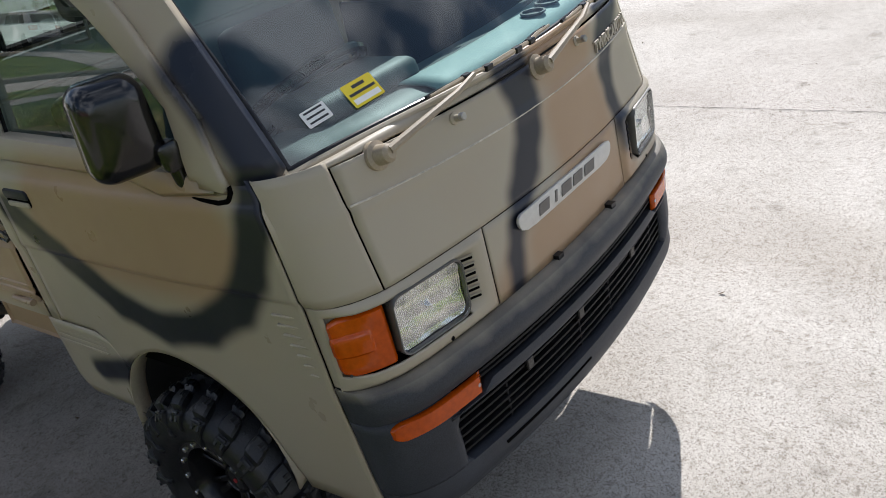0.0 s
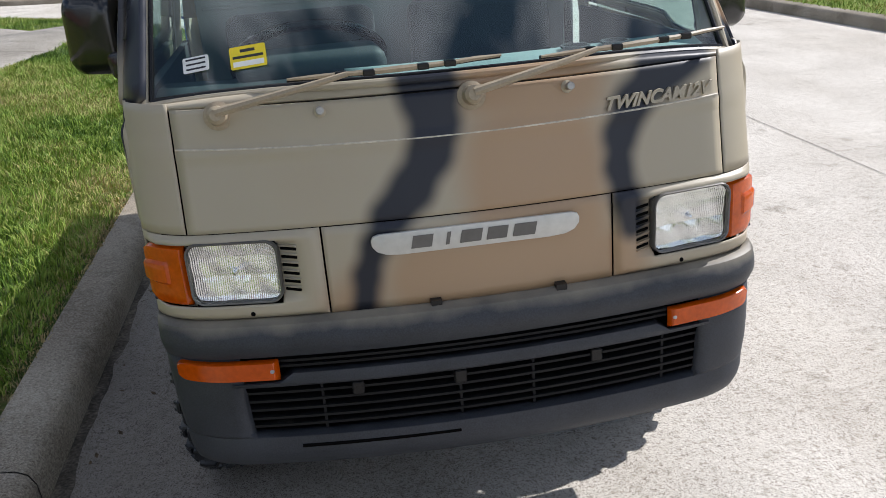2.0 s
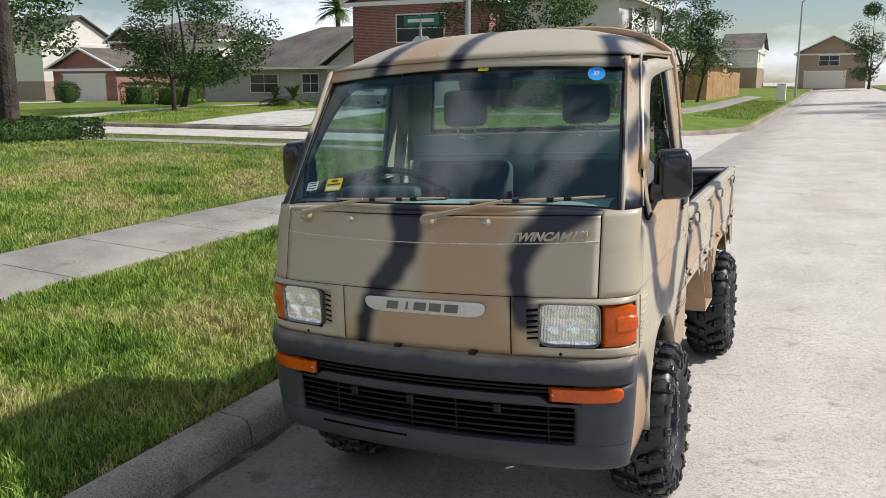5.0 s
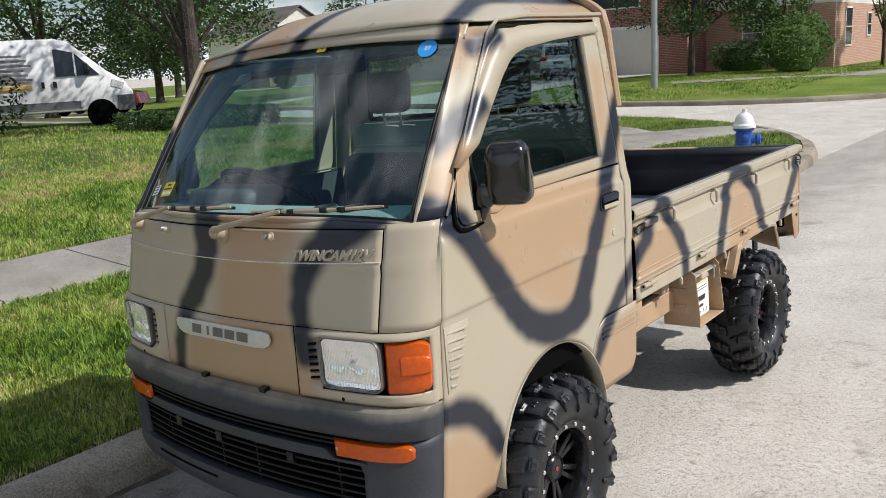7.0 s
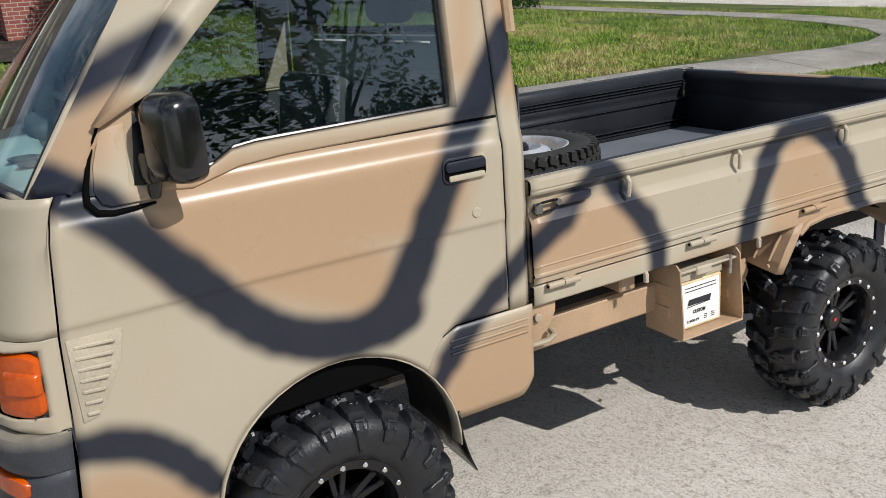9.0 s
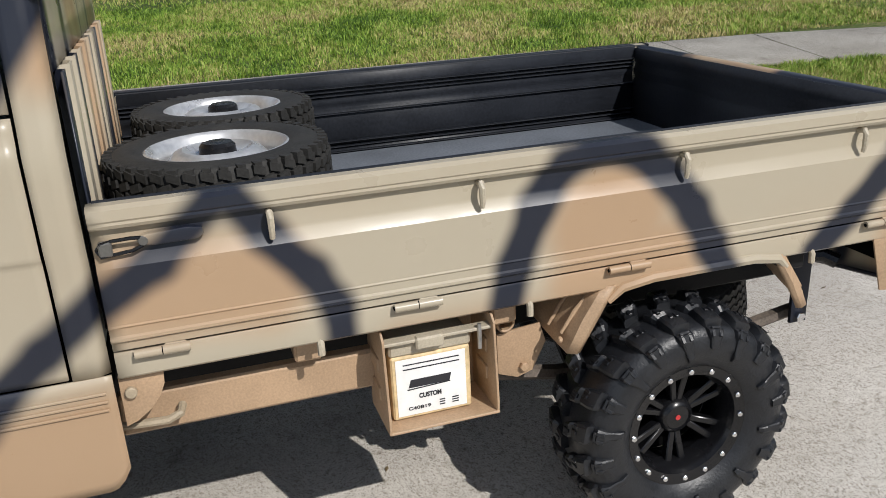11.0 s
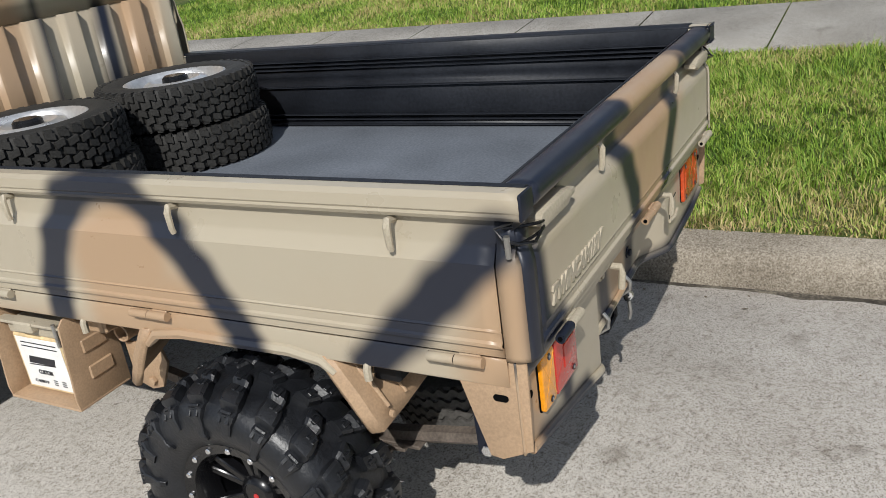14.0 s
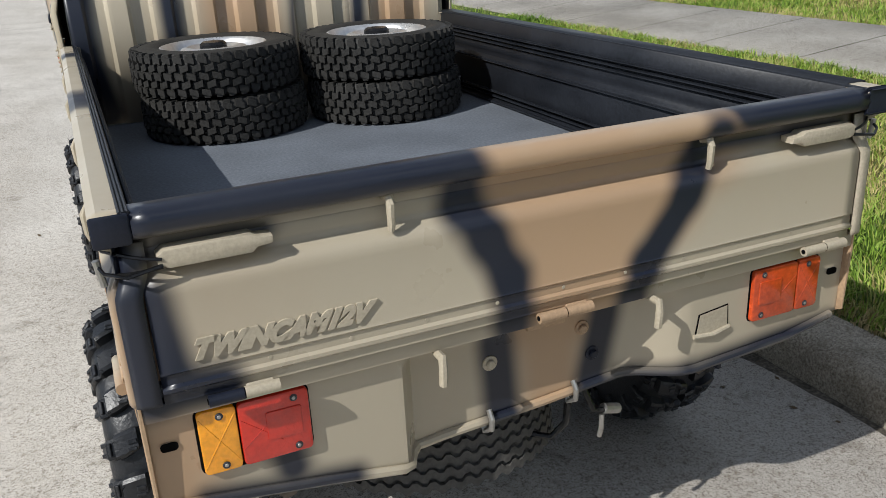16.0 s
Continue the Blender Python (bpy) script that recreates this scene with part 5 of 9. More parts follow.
for s, g, mat in ((1, gate_left, camo_bed), (-1, gate_right, camo_right)):
    ax = 0 if s > 0 else 180
    for y in (1.648, 2.08, 2.567, 3.055):
        rope_hook(s * 0.686, y, 0.958, ax, khaki_paint, g)
    for y in (1.415, 1.93, 2.43, 3.145):
        hinge(s * 0.697, y, 0.738, ax, mat, g)
    # latch at the front end: a lever, and two wire loops hooked over a catch on the cab side
    lever = slab([(-0.055, -0.008), (-0.030, -0.013), (0.050, -0.012), (0.062, -0.004), (0.060, 0.010), (0.030, 0.014), (-0.040, 0.010), (-0.055, 0.006)], 0.0, 0.016, bev=0.003)
    lt = part("latch", moved(lever, Matrix(((0, 0, s, s * 0.688), (1, 0, 0, 1.462), (0, 1, 0, 0.962), (0, 0, 0, 1)))), mat, g, "over-centre latch lever with black wire loops")
    for dz in (-0.013, 0.011):
        part("wire_loop", tube([(s * 0.700, 1.418, 0.960 + dz * 0.5), (s * 0.704, 1.395, 0.958 + dz), (s * 0.702, 1.360, 0.955 + dz * 1.1), (s * 0.706, 1.340, 0.953 + dz), (s * 0.698, 1.332, 0.952)], 0.0035, 6), black_plastic, lt)
    part("catch", moved(box(-0.006, 0.012, -0.012, 0.012, -0.014, 0.014, 0.003), pose(s * 0.697, 1.348, 0.953)), lamp_rim, lt)
    part("pivot", moved(disc(0.010, 0, 0.008, 12, "x", bev=0.002), pose(s * 0.697, 1.415, 0.960, 0, 0, 0 if s > 0 else 180)), lamp_rim, lt)
    # fixed sill under the drop side
    rs = [[(s * x, y, z) for y in np.linspace(BED0, 3.235, 40)] for x, z in ((0.640, 0.742), (0.694, 0.742), (0.697, 0.735), (0.695, 0.690), (0.688, 0.684), (0.64, 0.684))]
    part("bed_sill", grid(rs), mat, truck, thick=0.003)
    # arched trim and guards round the rear wheel
    pts = [(2.335, 0.545), (2.385, 0.655), (2.42, 0.685), (2.50, 0.697), (2.78, 0.697), (2.85, 0.685), (2.875, 0.66), (2.935, 0.545)]
    part("arch_trim", tube([(s * 0.693, y, z) for y, z in pts[1:-1]], [0.008, 0.013, 0.014, 0.014, 0.013, 0.008], 8), mat, truck)
    for ya, yt, way in ((2.305, 2.395, -1), (2.935, 2.845, 1)):
        mid = (yt + ya) / 2
        bm = grid([[(s * 0.692, yt - 0.012 * way, 0.695), (s * 0.692, mid - 0.010 * way, 0.615), (s * 0.688, ya - 0.012 * way, 0.538)],
                   [(s * 0.699, yt, 0.695), (s * 0.699, mid + 0.005 * way, 0.615), (s * 0.694, ya, 0.538)],
                   [(s * 0.690, yt + 0.022 * way, 0.695), (s * 0.690, mid + 0.028 * way, 0.617), (s * 0.686, ya + 0.020 * way, 0.540)],
                   [(s * 0.60, yt + 0.034 * way, 0.695), (s * 0.60, mid + 0.036 * way, 0.625), (s * 0.605, ya + 0.028 * way, 0.555)],
                   [(s * 0.50, yt + 0.046 * way, 0.695), (s * 0.50, mid + 0.046 * way, 0.640), (s * 0.51, ya + 0.038 * way, 0.580)]])
        bmesh.ops.subdivide_edges(bm, edges=bm.edges[:], cuts=1, use_grid_fill=True)
        gd = part("wheel_guard", bm, tan_paint, truck, "tan steel guard plate at the rear wheel", thick=0.004, offset=0)
        for x, f in ((0.655, 0.027), (0.60, 0.036)):
            part("pressed_rib", tube([(s * x, yt + f * way, 0.682), (s * (x + 0.001), mid + f * way + 0.004 * way, 0.63), (s * (x + 0.003), ya + f * way * 0.75 + 0.002 * way, 0.580)], [0.004, 0.006, 0.004], 8), tan_paint, gd)
        part("bolt", moved(disc(0.008, -0.004, 0.006, 8, "y", bev=0.002), pose(s * 0.655, ya + 0.024 * way, 0.562)), tan_paint, gd)
    # corner plate below the bed
    bm = slab([(3.140, 0.688), (3.232, 0.698), (3.236, 0.740), (3.268, 0.740), (3.268, 0.70), (3.264, 0.566), (3.205, 0.538), (3.182, 0.542)], 0, 0.005, bev=0.001)
    cp = part("corner_plate", moved(bm, Matrix(((0, 0, s, s * 0.688), (1, 0, 0, 0), (0, 1, 0, 0), (0, 0, 0, 1)))), tan_paint, truck)
    part("slot", moved(slab(rounded(0.028, 0.013, 0.006), 0, 0.0065), Matrix(((0, 0, s, s * 0.688), (1, 0, 0, 3.215), (0, 1, 0, 0.665), (0, 0, 0, 1)))), black_gap, cp)
    # corner post of the tailgate
    rs = []
    for z, o in ((0.744, 0), (0.752, 0), (0.80, 0), (0.90, 0), (0.914, -0.001), (0.926, -0.006), (0.938, -0.012), (0.948, -0.014), (0.986, -0.014)):
        rs.append([(s * (x + o), y + (o if y > 3.27 else 0), z) for x, y in ((0.701, BED1 + 0.003), (0.7015, 3.256), (0.699, 3.268), (0.693, 3.278), (0.684, 3.2845), (0.672, 3.287), (0.658, 3.2875))])
    part("corner_post", grid([r[:4] for r in rs]), khaki_paint if s < 0 else camo_bed, truck, thick=0.003)
    part("corner_face", grid([r[3:] for r in rs]), camo_rear if s > 0 else khaki_paint, truck, thick=0.003)
    part("latch_wire", tube([(s * 0.625, 3.292, 0.955), (s * 0.672, 3.296, 0.948), (s * 0.698, 3.280, 0.953), (s * 0.707, 3.258, 0.962), (s * 0.705, 3.244, 0.978), (s * 0.690, 3.270, 0.985)], 0.0028, 6), black_plastic, truck)
    part("latch_pin", tube([(s * 0.701, 3.262, 0.93), (s * 0.706, 3.264, 0.968)], 0.005, 8), steel, truck)

# tailgate
GATE = [(-0.045, 1.000), (-0.045, 1.022), (-0.041, 1.030), (-0.032, 1.034), (-0.010, 1.034), (0.000, 1.031), (0.007, 1.025), (0.010, 1.016), (0.010, 1.006), (0.006, 0.998), (-0.002, 0.993), (-0.024, 0.988), (-0.026, 0.972), (-0.0245, 0.970), (-0.026, 0.952), (-0.025, 0.946), (-0.020, 0.940), (-0.010, 0.933), (-0.003, 0.925), (0.001, 0.916), (0.002, 0.905), (0.002, 0.795), (0.004, 0.791), (0.000, 0.787), (0.000, 0.772), (0.005, 0.768), (0.005, 0.762), (-0.002, 0.757), (-0.002, 0.742), (-0.03, 0.740)]
rs = [[(x, 3.283 + o, z) for x in np.linspace(-0.655, 0.655, 50)] for o, z in GATE]
tailgate = part("tailgate", grid(rs), camo_rear, truck, "pressed steel tailgate with a dark padded top rail", thick=0.003, angle=42)
part("inner_lining", grid([[(x, 3.283 + o, z) for x in (-0.65, 0.65)] for o, z in ((-0.048, 1.028), (-0.052, 0.99), (-0.046, 0.97), (-0.054, 0.945), (-0.048, 0.92), (-0.056, 0.905), (-0.058, 0.79), (-0.06, 0.757))]), bed_black, tailgate, "black coated inner side", thick=0.003, angle=25)
for s in (-1, 1):
    part("rail_cap", moved(box(-0.010, 0.010, -0.020, 0.024, -0.019, 0.019, 0.006, seg=2), pose(s * 0.664, 3.268, 1.014)), dark_paint, tailgate)
    lt = part("latch", moved(slab([(-s * x, z) for x, z in ((-0.076, -0.006), (-0.062, -0.014), (0.050, -0.014), (0.058, -0.007), (0.080, -0.005), (0.080, 0.006), (0.058, 0.008), (0.050, 0.013), (-0.066, 0.013), (-0.076, 0.006))][::-s], -0.002, 0.030, bev=0.003), pose(s * 0.555, 3.290, 0.962, 90, 0, 0)), khaki_paint, tailgate, "latch handle with black wire springs")
    for dz in (-0.012, 0.014):
        part("spring", tube([(s * (0.625 + 0.009 * k), 3.292 - 0.0006 * k * k, 0.958 + dz * (0.4 + 0.12 * k)) for k in range(9)], 0.0027, 6), black_plastic, lt)
for x in (-0.295, 0.297):
    rope_hook(x, 3.259, 0.966, 90, khaki_paint, tailgate)
for x, mat, other in ((0.545, dark_paint, khaki_paint), (0.0, tan_paint, None), (-0.585, khaki_paint, None)):
    hinge(x, 3.281, 0.736, 90, mat, tailgate, other)
part("rear_lettering", moved(lettering("TWINCAM12V", 0.028, 0.010, 0.0028, 0.50, 0.275), pose(0.605, 3.284, 0.806, 90, 0, 180)), khaki_paint, tailgate, "raised slanted letters in body paint")
for x in np.linspace(-0.5, 0.5, 9):
    part("rivet", moved(disc(0.0036, 0, 0.0008, 8, bev=0.0004), pose(x, 3.283, 0.779, -90)), khaki_paint, tailgate)

# rear valance with the lamps
def y_val(x, z):
    """The rear panel: set back in its middle part, with a tight fold on one side and a soft one on the other."""
    dip = fade(x, 0.288, 0.250) * fade(x, -0.31, -0.17)
    return 3.250 - 0.056 * dip * fade(z, 0.712, 0.672)


def low_val(x):
    return interp(x, (-0.69, -0.55, -0.32, -0.20, 0.0, 0.2, 0.27, 0.42, 0.69), (0.560, 0.532, 0.520, 0.522, 0.506, 0.496, 0.488, 0.515, 0.556))


rs = []
for r in np.linspace(0, 1, 18):
    rs.append([(x, y_val(x, low_val(x) + r * (0.738 - low_val(x))), low_val(x) + r * (0.738 - low_val(x))) for x in np.linspace(-0.695, 0.695, 120)])
part("bed_ledge", box(-0.690, 0.690, 3.19, 3.2665, 0.708, 0.7375, 0.004, seg=2), camo_rear, truck)
valance = part("rear_valance", grid(rs), camo_rear, truck, "pressed rear panel below the tailgate", thick=0.004)
part("valance_lip", tube([(x, y_val(x, low_val(x)) + 0.002, low_val(x)) for x in np.linspace(-0.67, 0.67, 90)], 0.009, 8), camo_rear, valance)
for s in (-1, 1):
    c = s * 0.532
    tl = part("tail_lamp", moved(slab(rounded(0.178, 0.118, 0.014), -0.004, 0.006, bev=0.003), pose(c, 3.246, 0.647, -90)), black_gap, valance, "rectangular tail lamp with amber and red lenses")
    red, amber = (red_lens, amber_lens) if s > 0 else (brake_lens, brake_lens)
    part("red_lens", moved(slab(rounded(0.110, 0.110, 0.008), 0, 0.015, bev=0.003), pose(c - s * 0.0305, 3.246, 0.647, -90)), red, tl)
    part("lens_rib", moved(slab(rounded(0.056, 0.050, 0.004), 0, 0.0172, bev=0.0015), pose(c - s * 0.044, 3.246, 0.651, -90)), red, tl)
    part("amber_lens", moved(slab(rounded(0.058, 0.110, 0.008), 0, 0.0145, bev=0.003), pose(c + s * 0.0555, 3.246, 0.647, -90)), amber, tl)
    for ang in (58, -58):
        part("lens_ridge", moved(box(-0.052, 0.052, -0.0012, 0.0012, -0.004, 0.0008, 0.0005), pose(c + s * 0.0555, 3.2603, 0.647, -90) @ pose(0, 0, 0, 0, 0, ang)), amber, tl)
        part("lens_ridge", moved(box(-0.040, 0.040, -0.0012, 0.0012, -0.004, 0.0008, 0.0005), pose(c - s * 0.008, 3.2608, 0.647, -90) @ pose(0, 0, 0, 0, 0, ang * 0.7)), red, tl)
    for dx, dz in ((0.052, 0.043), (0.052, -0.043), (-0.062, 0.043), (-0.062, -0.043)):
        sc = part("screw", moved(disc(0.0062, 0, 0.0028, 12, bev=0.001), pose(c + s * dx, 3.2600, 0.647 + dz, -90)), ink, tl)
        part("screw_head", moved(disc(0.0034, 0, 0.0036, 10, bev=0.001), pose(c + s * dx, 3.2600, 0.647 + dz, -90)), steel, sc)
    part("slot", moved(slab(rounded(0.026, 0.014, 0.006), 0, 0.002), pose(s * 0.66, 3.251, 0.655, -90)), black_gap, valance)
for x, z, mat in ((0.099, 0.617, khaki_paint), (-0.119, 0.580, dark_paint), (-0.095, 0.640, tan_paint)):
    bt = part("bolt", moved(disc(0.015, -0.002, 0.003, 16, bev=0.001), pose(x, y_val(x, z), z, -90)), mat, valance)
    part("bolt_head", moved(disc(0.009, 0, 0.008, 6, bev=0.002), pose(x, y_val(x, z) + 0.002, z, -90)), mat, bt)
for x in (0.228, -0.20):
    part("rope_hook", tube([(x, 3.248, 0.705), (x, 3.285, 0.705), (x, 3.288, 0.69), (x, 3.285, 0.655)], 0.0075, 8), khaki_paint, valance)
part("plate_lamp", moved(box(-0.04, 0.04, -0.005, 0.012, -0.014, 0.014, 0.006, seg=2), pose(0.0, y_val(0, 0.69), 0.692)), tan_paint, valance)
part("recess_gap", moved(slab([(-0.040, 0.027), (0.042, 0.031), (0.034, -0.020), (-0.036, -0.028)], 0, 0.0012), pose(-0.357, 3.250, 0.615, -90)), black_gap, valance)
part("filler_recess", moved(slab([(-0.037, 0.023), (0.038, 0.027), (0.031, -0.018), (-0.034, -0.025)], 0, 0.002), pose(-0.357, 3.250, 0.615, -90)), khaki_paint, valance)
part("recess_lip", tube([(-0.312, 3.252, 0.590), (-0.355, 3.256, 0.588), (-0.398, 3.252, 0.594)], 0.005, 8), khaki_paint, valance)
for x in (0.105, -0.075):
    zl, yl = low_val(x), y_val(x, 0.5)
    part("cable_hook", tube([(x, yl + 0.004, zl + 0.022), (x, yl + 0.016, zl + 0.008), (x, yl + 0.014, zl - 0.014), (x + 0.006, yl - 0.004, zl - 0.026), (x + 0.004, yl - 0.014, zl - 0.014)], 0.0055, 8), steel, valance)

part("drain_cock", tube([(-0.115, 3.15, 0.530), (-0.120, 3.175, 0.480), (-0.135, 3.180, 0.440), (-0.165, 3.178, 0.430)], 0.006, 8), black_plastic, valance)
part("drain_nut", moved(tube([(-0.200, 3.170, 0.420), (-0.160, 3.178, 0.436)], 0.011, 10), Matrix()), steel, valance)
part("drain_tap", tube([(-0.155, 3.180, 0.425), (-0.152, 3.184, 0.395), (-0.150, 3.180, 0.375)], 0.0055, 8), steel, valance)
part("brake_hose", tube([(-0.075, 3.14, 0.52), (-0.085, 3.165, 0.47), (-0.080, 3.165, 0.42), (-0.055, 3.15, 0.385), (0.0, 3.10, 0.385), (0.03, 3.0, 0.44)], 0.007, 8), black_plastic, truck)

# ---- chassis ----
for s in (-1, 1):
    part("frame_rail", box(s * 0.36, s * 0.42, 0.3, 3.2, 0.50, 0.60, 0.006), grille_black, truck)
    part("side_beam", box(s * 0.56, s * 0.60, 1.30, 1.86, 0.505, 0.600, 0.008), tan_paint, truck)
    lf = part("leaf_spring", tube([(s * 0.47, 2.10, 0.42), (s * 0.47, 2.35, 0.37), (s * 0.47, 2.60, 0.345), (s * 0.47, 2.85, 0.37), (s * 0.47, 3.10, 0.41)], 0.02, 6), rusty_steel, truck, "weathered steel leaf spring pack")
    for k in range(3):
        part("leaf", box(s * 0.44, s * 0.50, 2.35 + 0.05 * k, 2.90 - 0.04 * k, 0.352 - 0.014 * k, 0.362 - 0.014 * k, 0.002), rusty_steel, lf)
    sh = part("shackle", moved(slab([(-0.026, -0.13), (0.026, -0.13), (0.030, 0.13), (-0.030, 0.13)], -0.006, 0.006, bev=0.002), pose(s * 0.515, 3.085, 0.525) @ Matrix(((0, 0, s, 0), (1, 0, 0, 0), (0, 1, 0, 0), (0, 0, 0, 1)))), dark_paint, truck, "black lift shackle plate with two bolts")
    for z in (-0.11, 0.11):
        part("bolt", moved(disc(0.014, 0, 0.014, 6, "x", bev=0.002), pose(s * 0.521, 3.085, 0.525 + z, 0, 0, 0 if s > 0 else 180)), chrome, sh)
    part("shock_absorber", tube([(s * 0.44, 2.45, 0.30), (s * 0.42, 2.35, 0.58)], 0.025, 10), black_plastic, truck)
    side = pose(s * 0.575, 2.215, 0.515) @ Matrix(((0, 0, s, 0), (1, 0, 0, 0), (0, 1, 0, 0), (0, 0, 0, 1)))
    hang = part("spring_hanger", moved(slab([(-0.062, 0.050), (0.050, 0.062), (0.066, 0.010), (0.030, -0.062), (-0.010, -0.074), (-0.060, -0.055)], -0.004, 0.004, bev=0.001), side), tan_paint, truck, "tan steel spring hanger plate")
    part("bolt", moved(disc(0.012, 0, 0.012, 6, bev=0.002), side @ Matrix.Translation((0.005, -0.045, 0.004))), tan_paint, hang)
    part("cross_tube", moved(lathe([(0.024, -0.16), (0.024, 0.05), (0.021, 0.052), (0.018, 0.05), (0.018, -0.16)], 20), side @ Matrix.Translation((-0.045, 0.085, -0.03))), tan_paint, hang)
# frame rails and rear bearer are black: the under-bed shade put into their colour
for y in (1.7, 2.15, 2.95):
    part("bed_bearer", box(-0.64, 0.64, y - 0.03, y + 0.03, 0.62, 0.70, 0.006), tan_paint if y < 2.5 else grille_black, truck)
for y in (1.72, 2.19, 2.95):
    part("bearer_hook", tube([(0.688, y, 0.69), (0.694, y, 0.682), (0.694, y, 0.658)], 0.008, 8), khaki_paint, truck)
part("muffler", tube([(0.27, 2.10, 0.545), (0.27, 2.13, 0.545), (0.27, 2.56, 0.56), (0.27, 2.59, 0.56)], [0.03, 0.075, 0.075, 0.03], 16), grille_black, truck, "black exhaust silencer under the bed")
part("rear_axle", tube([(-0.6, 2.585, 0.30), (0.6, 2.585, 0.30)], 0.045, 12), black_plastic, truck)
part("front_axle", tube([(-0.6, 0.714, 0.30), (0.6, 0.714, 0.30)], 0.04, 12), black_plastic, truck)
part("differential", moved(lathe([(1e-5, -0.11), (0.08, -0.09), (0.12, 0), (0.08, 0.09), (1e-5, 0.11)], 16), pose(-0.05, 2.585, 0.30, 90)), black_plastic, truck)
part("engine", box(-0.33, 0.33, 0.95, 1.75, 0.38, 0.66, 0.03), black_plastic, truck)
part("exhaust", tube([(0.25, 2.75, 0.55), (0.42, 2.95, 0.585), (0.50, 3.16, 0.58), (0.53, 3.19, 0.565)], 0.022, 10), black_plastic, truck)
part("front_bracket", moved(slab([(1.322, 0.572), (1.345, 0.580), (1.372, 0.600), (1.394, 0.626), (1.406, 0.652), (1.408, 0.684), (1.322, 0.684)], 0, 0.004, bev=0.001), Matrix(((0, 0, 1, 0.672), (1, 0, 0, 0), (0, 1, 0, 0), (0, 0, 0, 1)))), tan_paint, truck)
part("bolt", moved(disc(0.012, 0, 0.012, 12, "x", bev=0.002), pose(0.676, 1.342, 0.648)), wiper_paint, truck)
part("side_pipe", tube([(0.625, 1.28, 0.548), (0.645, 1.40, 0.552), (0.640, 1.425, 0.560), (0.615, 1.43, 0.566)], 0.009, 8), wiper_paint, truck)

# ---- wheels ----
TYRE_R, TYRE_W = 0.302, 0.215


def lug_mesh(long):
    """One block of the mud tyre, over half the tread and down the shoulder: x, radius, outward way, thickness, half width, skew."""
    st = [(0.006, 0.274, 0, 1, 0.026, 0.010, -0.026), (0.030, 0.275, 0, 1, 0.027, 0.012, -0.016), (0.040, 0.275, 0, 1, 0.016, 0.010, -0.012), (0.050, 0.275, 0, 1, 0.027, 0.013, -0.008), (0.072, 0.272, 0.2, 0.98, 0.027, 0.016, -0.002), (0.084, 0.267, 0.4, 0.92, 0.026, 0.017, 0.002), (0.090, 0.262, 0.5, 0.87, 0.011, 0.015, 0.004), (0.096, 0.255, 0.7, 0.71, 0.021, 0.016, 0.005),
          (0.103, 0.244, 0.9, 0.45, 0.016, 0.014, 0.006), (0.107, 0.228, 1, 0.1, 0.008, 0.010, 0.007), (0.109, 0.214, 1, 0, 0.010, 0.009, 0.008)]
    st = st + [(0.108, 0.204, 1, 0, 0.010, 0.008, 0.010), (0.108, 0.194, 1, 0, 0.004, 0.005, 0.010)] if long else st[:-2] + [(0.108, 0.222, 1, 0.1, 0.009, 0.011, 0.006)]
    rs = []
    for x, r, nx, nr, t, w, y in st:
        w *= interp(x, (0.0, 0.07, 0.096, 0.107), (2.0, 1.75, 1.35, 1.05))
        c = [(x - 0.004 * nx, y - w, r - 0.004 * nr), (x + 0.8 * nx * t, y - w * 0.92, r + 0.8 * nr * t), (x + nx * t, y - w * 0.66, r + nr * t)]
        rs.append(c + [(p[0], 2 * y - p[1], p[2]) for p in reversed(c)])
    b = grid(rs)
    b.verts.ensure_lookup_table()
    b.faces.new(b.verts[:6]), b.faces.new(b.verts[-6:])
    # moulded bars and a notch on the shoulder and on the tread face
    for x, r, tilt, y, hx, hy in ((0.112, 0.262, 52, 0.014, 0.010, 0.0045), (0.112, 0.262, 52, -0.006, 0.010, 0.0045), (0.104, 0.272, 38, 0.004, 0.0035, 0.013), (0.060, 0.3005, 4, -0.004, 0.009, 0.0045), (0.062, 0.3005, 4, 0.010, 0.009, 0.0035), (0.024, 0.3015, 0, -0.018, 0.010, 0.005)):
        merge(b, box(-hx, hx, -hy, hy, -0.004, 0.0032, 0.0012, m=pose(x, y, r, 0, tilt, 0)))
    # soft hairs left by the mould
    for x, y, r, dx, dy, dr in ((0.020, -0.03, 0.299, 0.0, 0.3, 1), (0.064, 0.02, 0.297, 0.2, -0.3, 1), (0.090, -0.012, 0.290, 0.5, 0.2, 1), (0.086, 0.022, 0.288, 0.7, 0.3, 0.8), (0.108, 0.010, 0.266, 1, 0.2, 0.6)):
        tip = Vector((dx, dy, dr)).normalized() * 0.014
        merge(b, tube([(x, y, r), (x + tip.x, y + tip.y, r + tip.z)], [0.0009, 0.0004], 3))
    return finish(b, "lug", rubber, True, 22)


LUGS = (lug_mesh(True), lug_mesh(False))


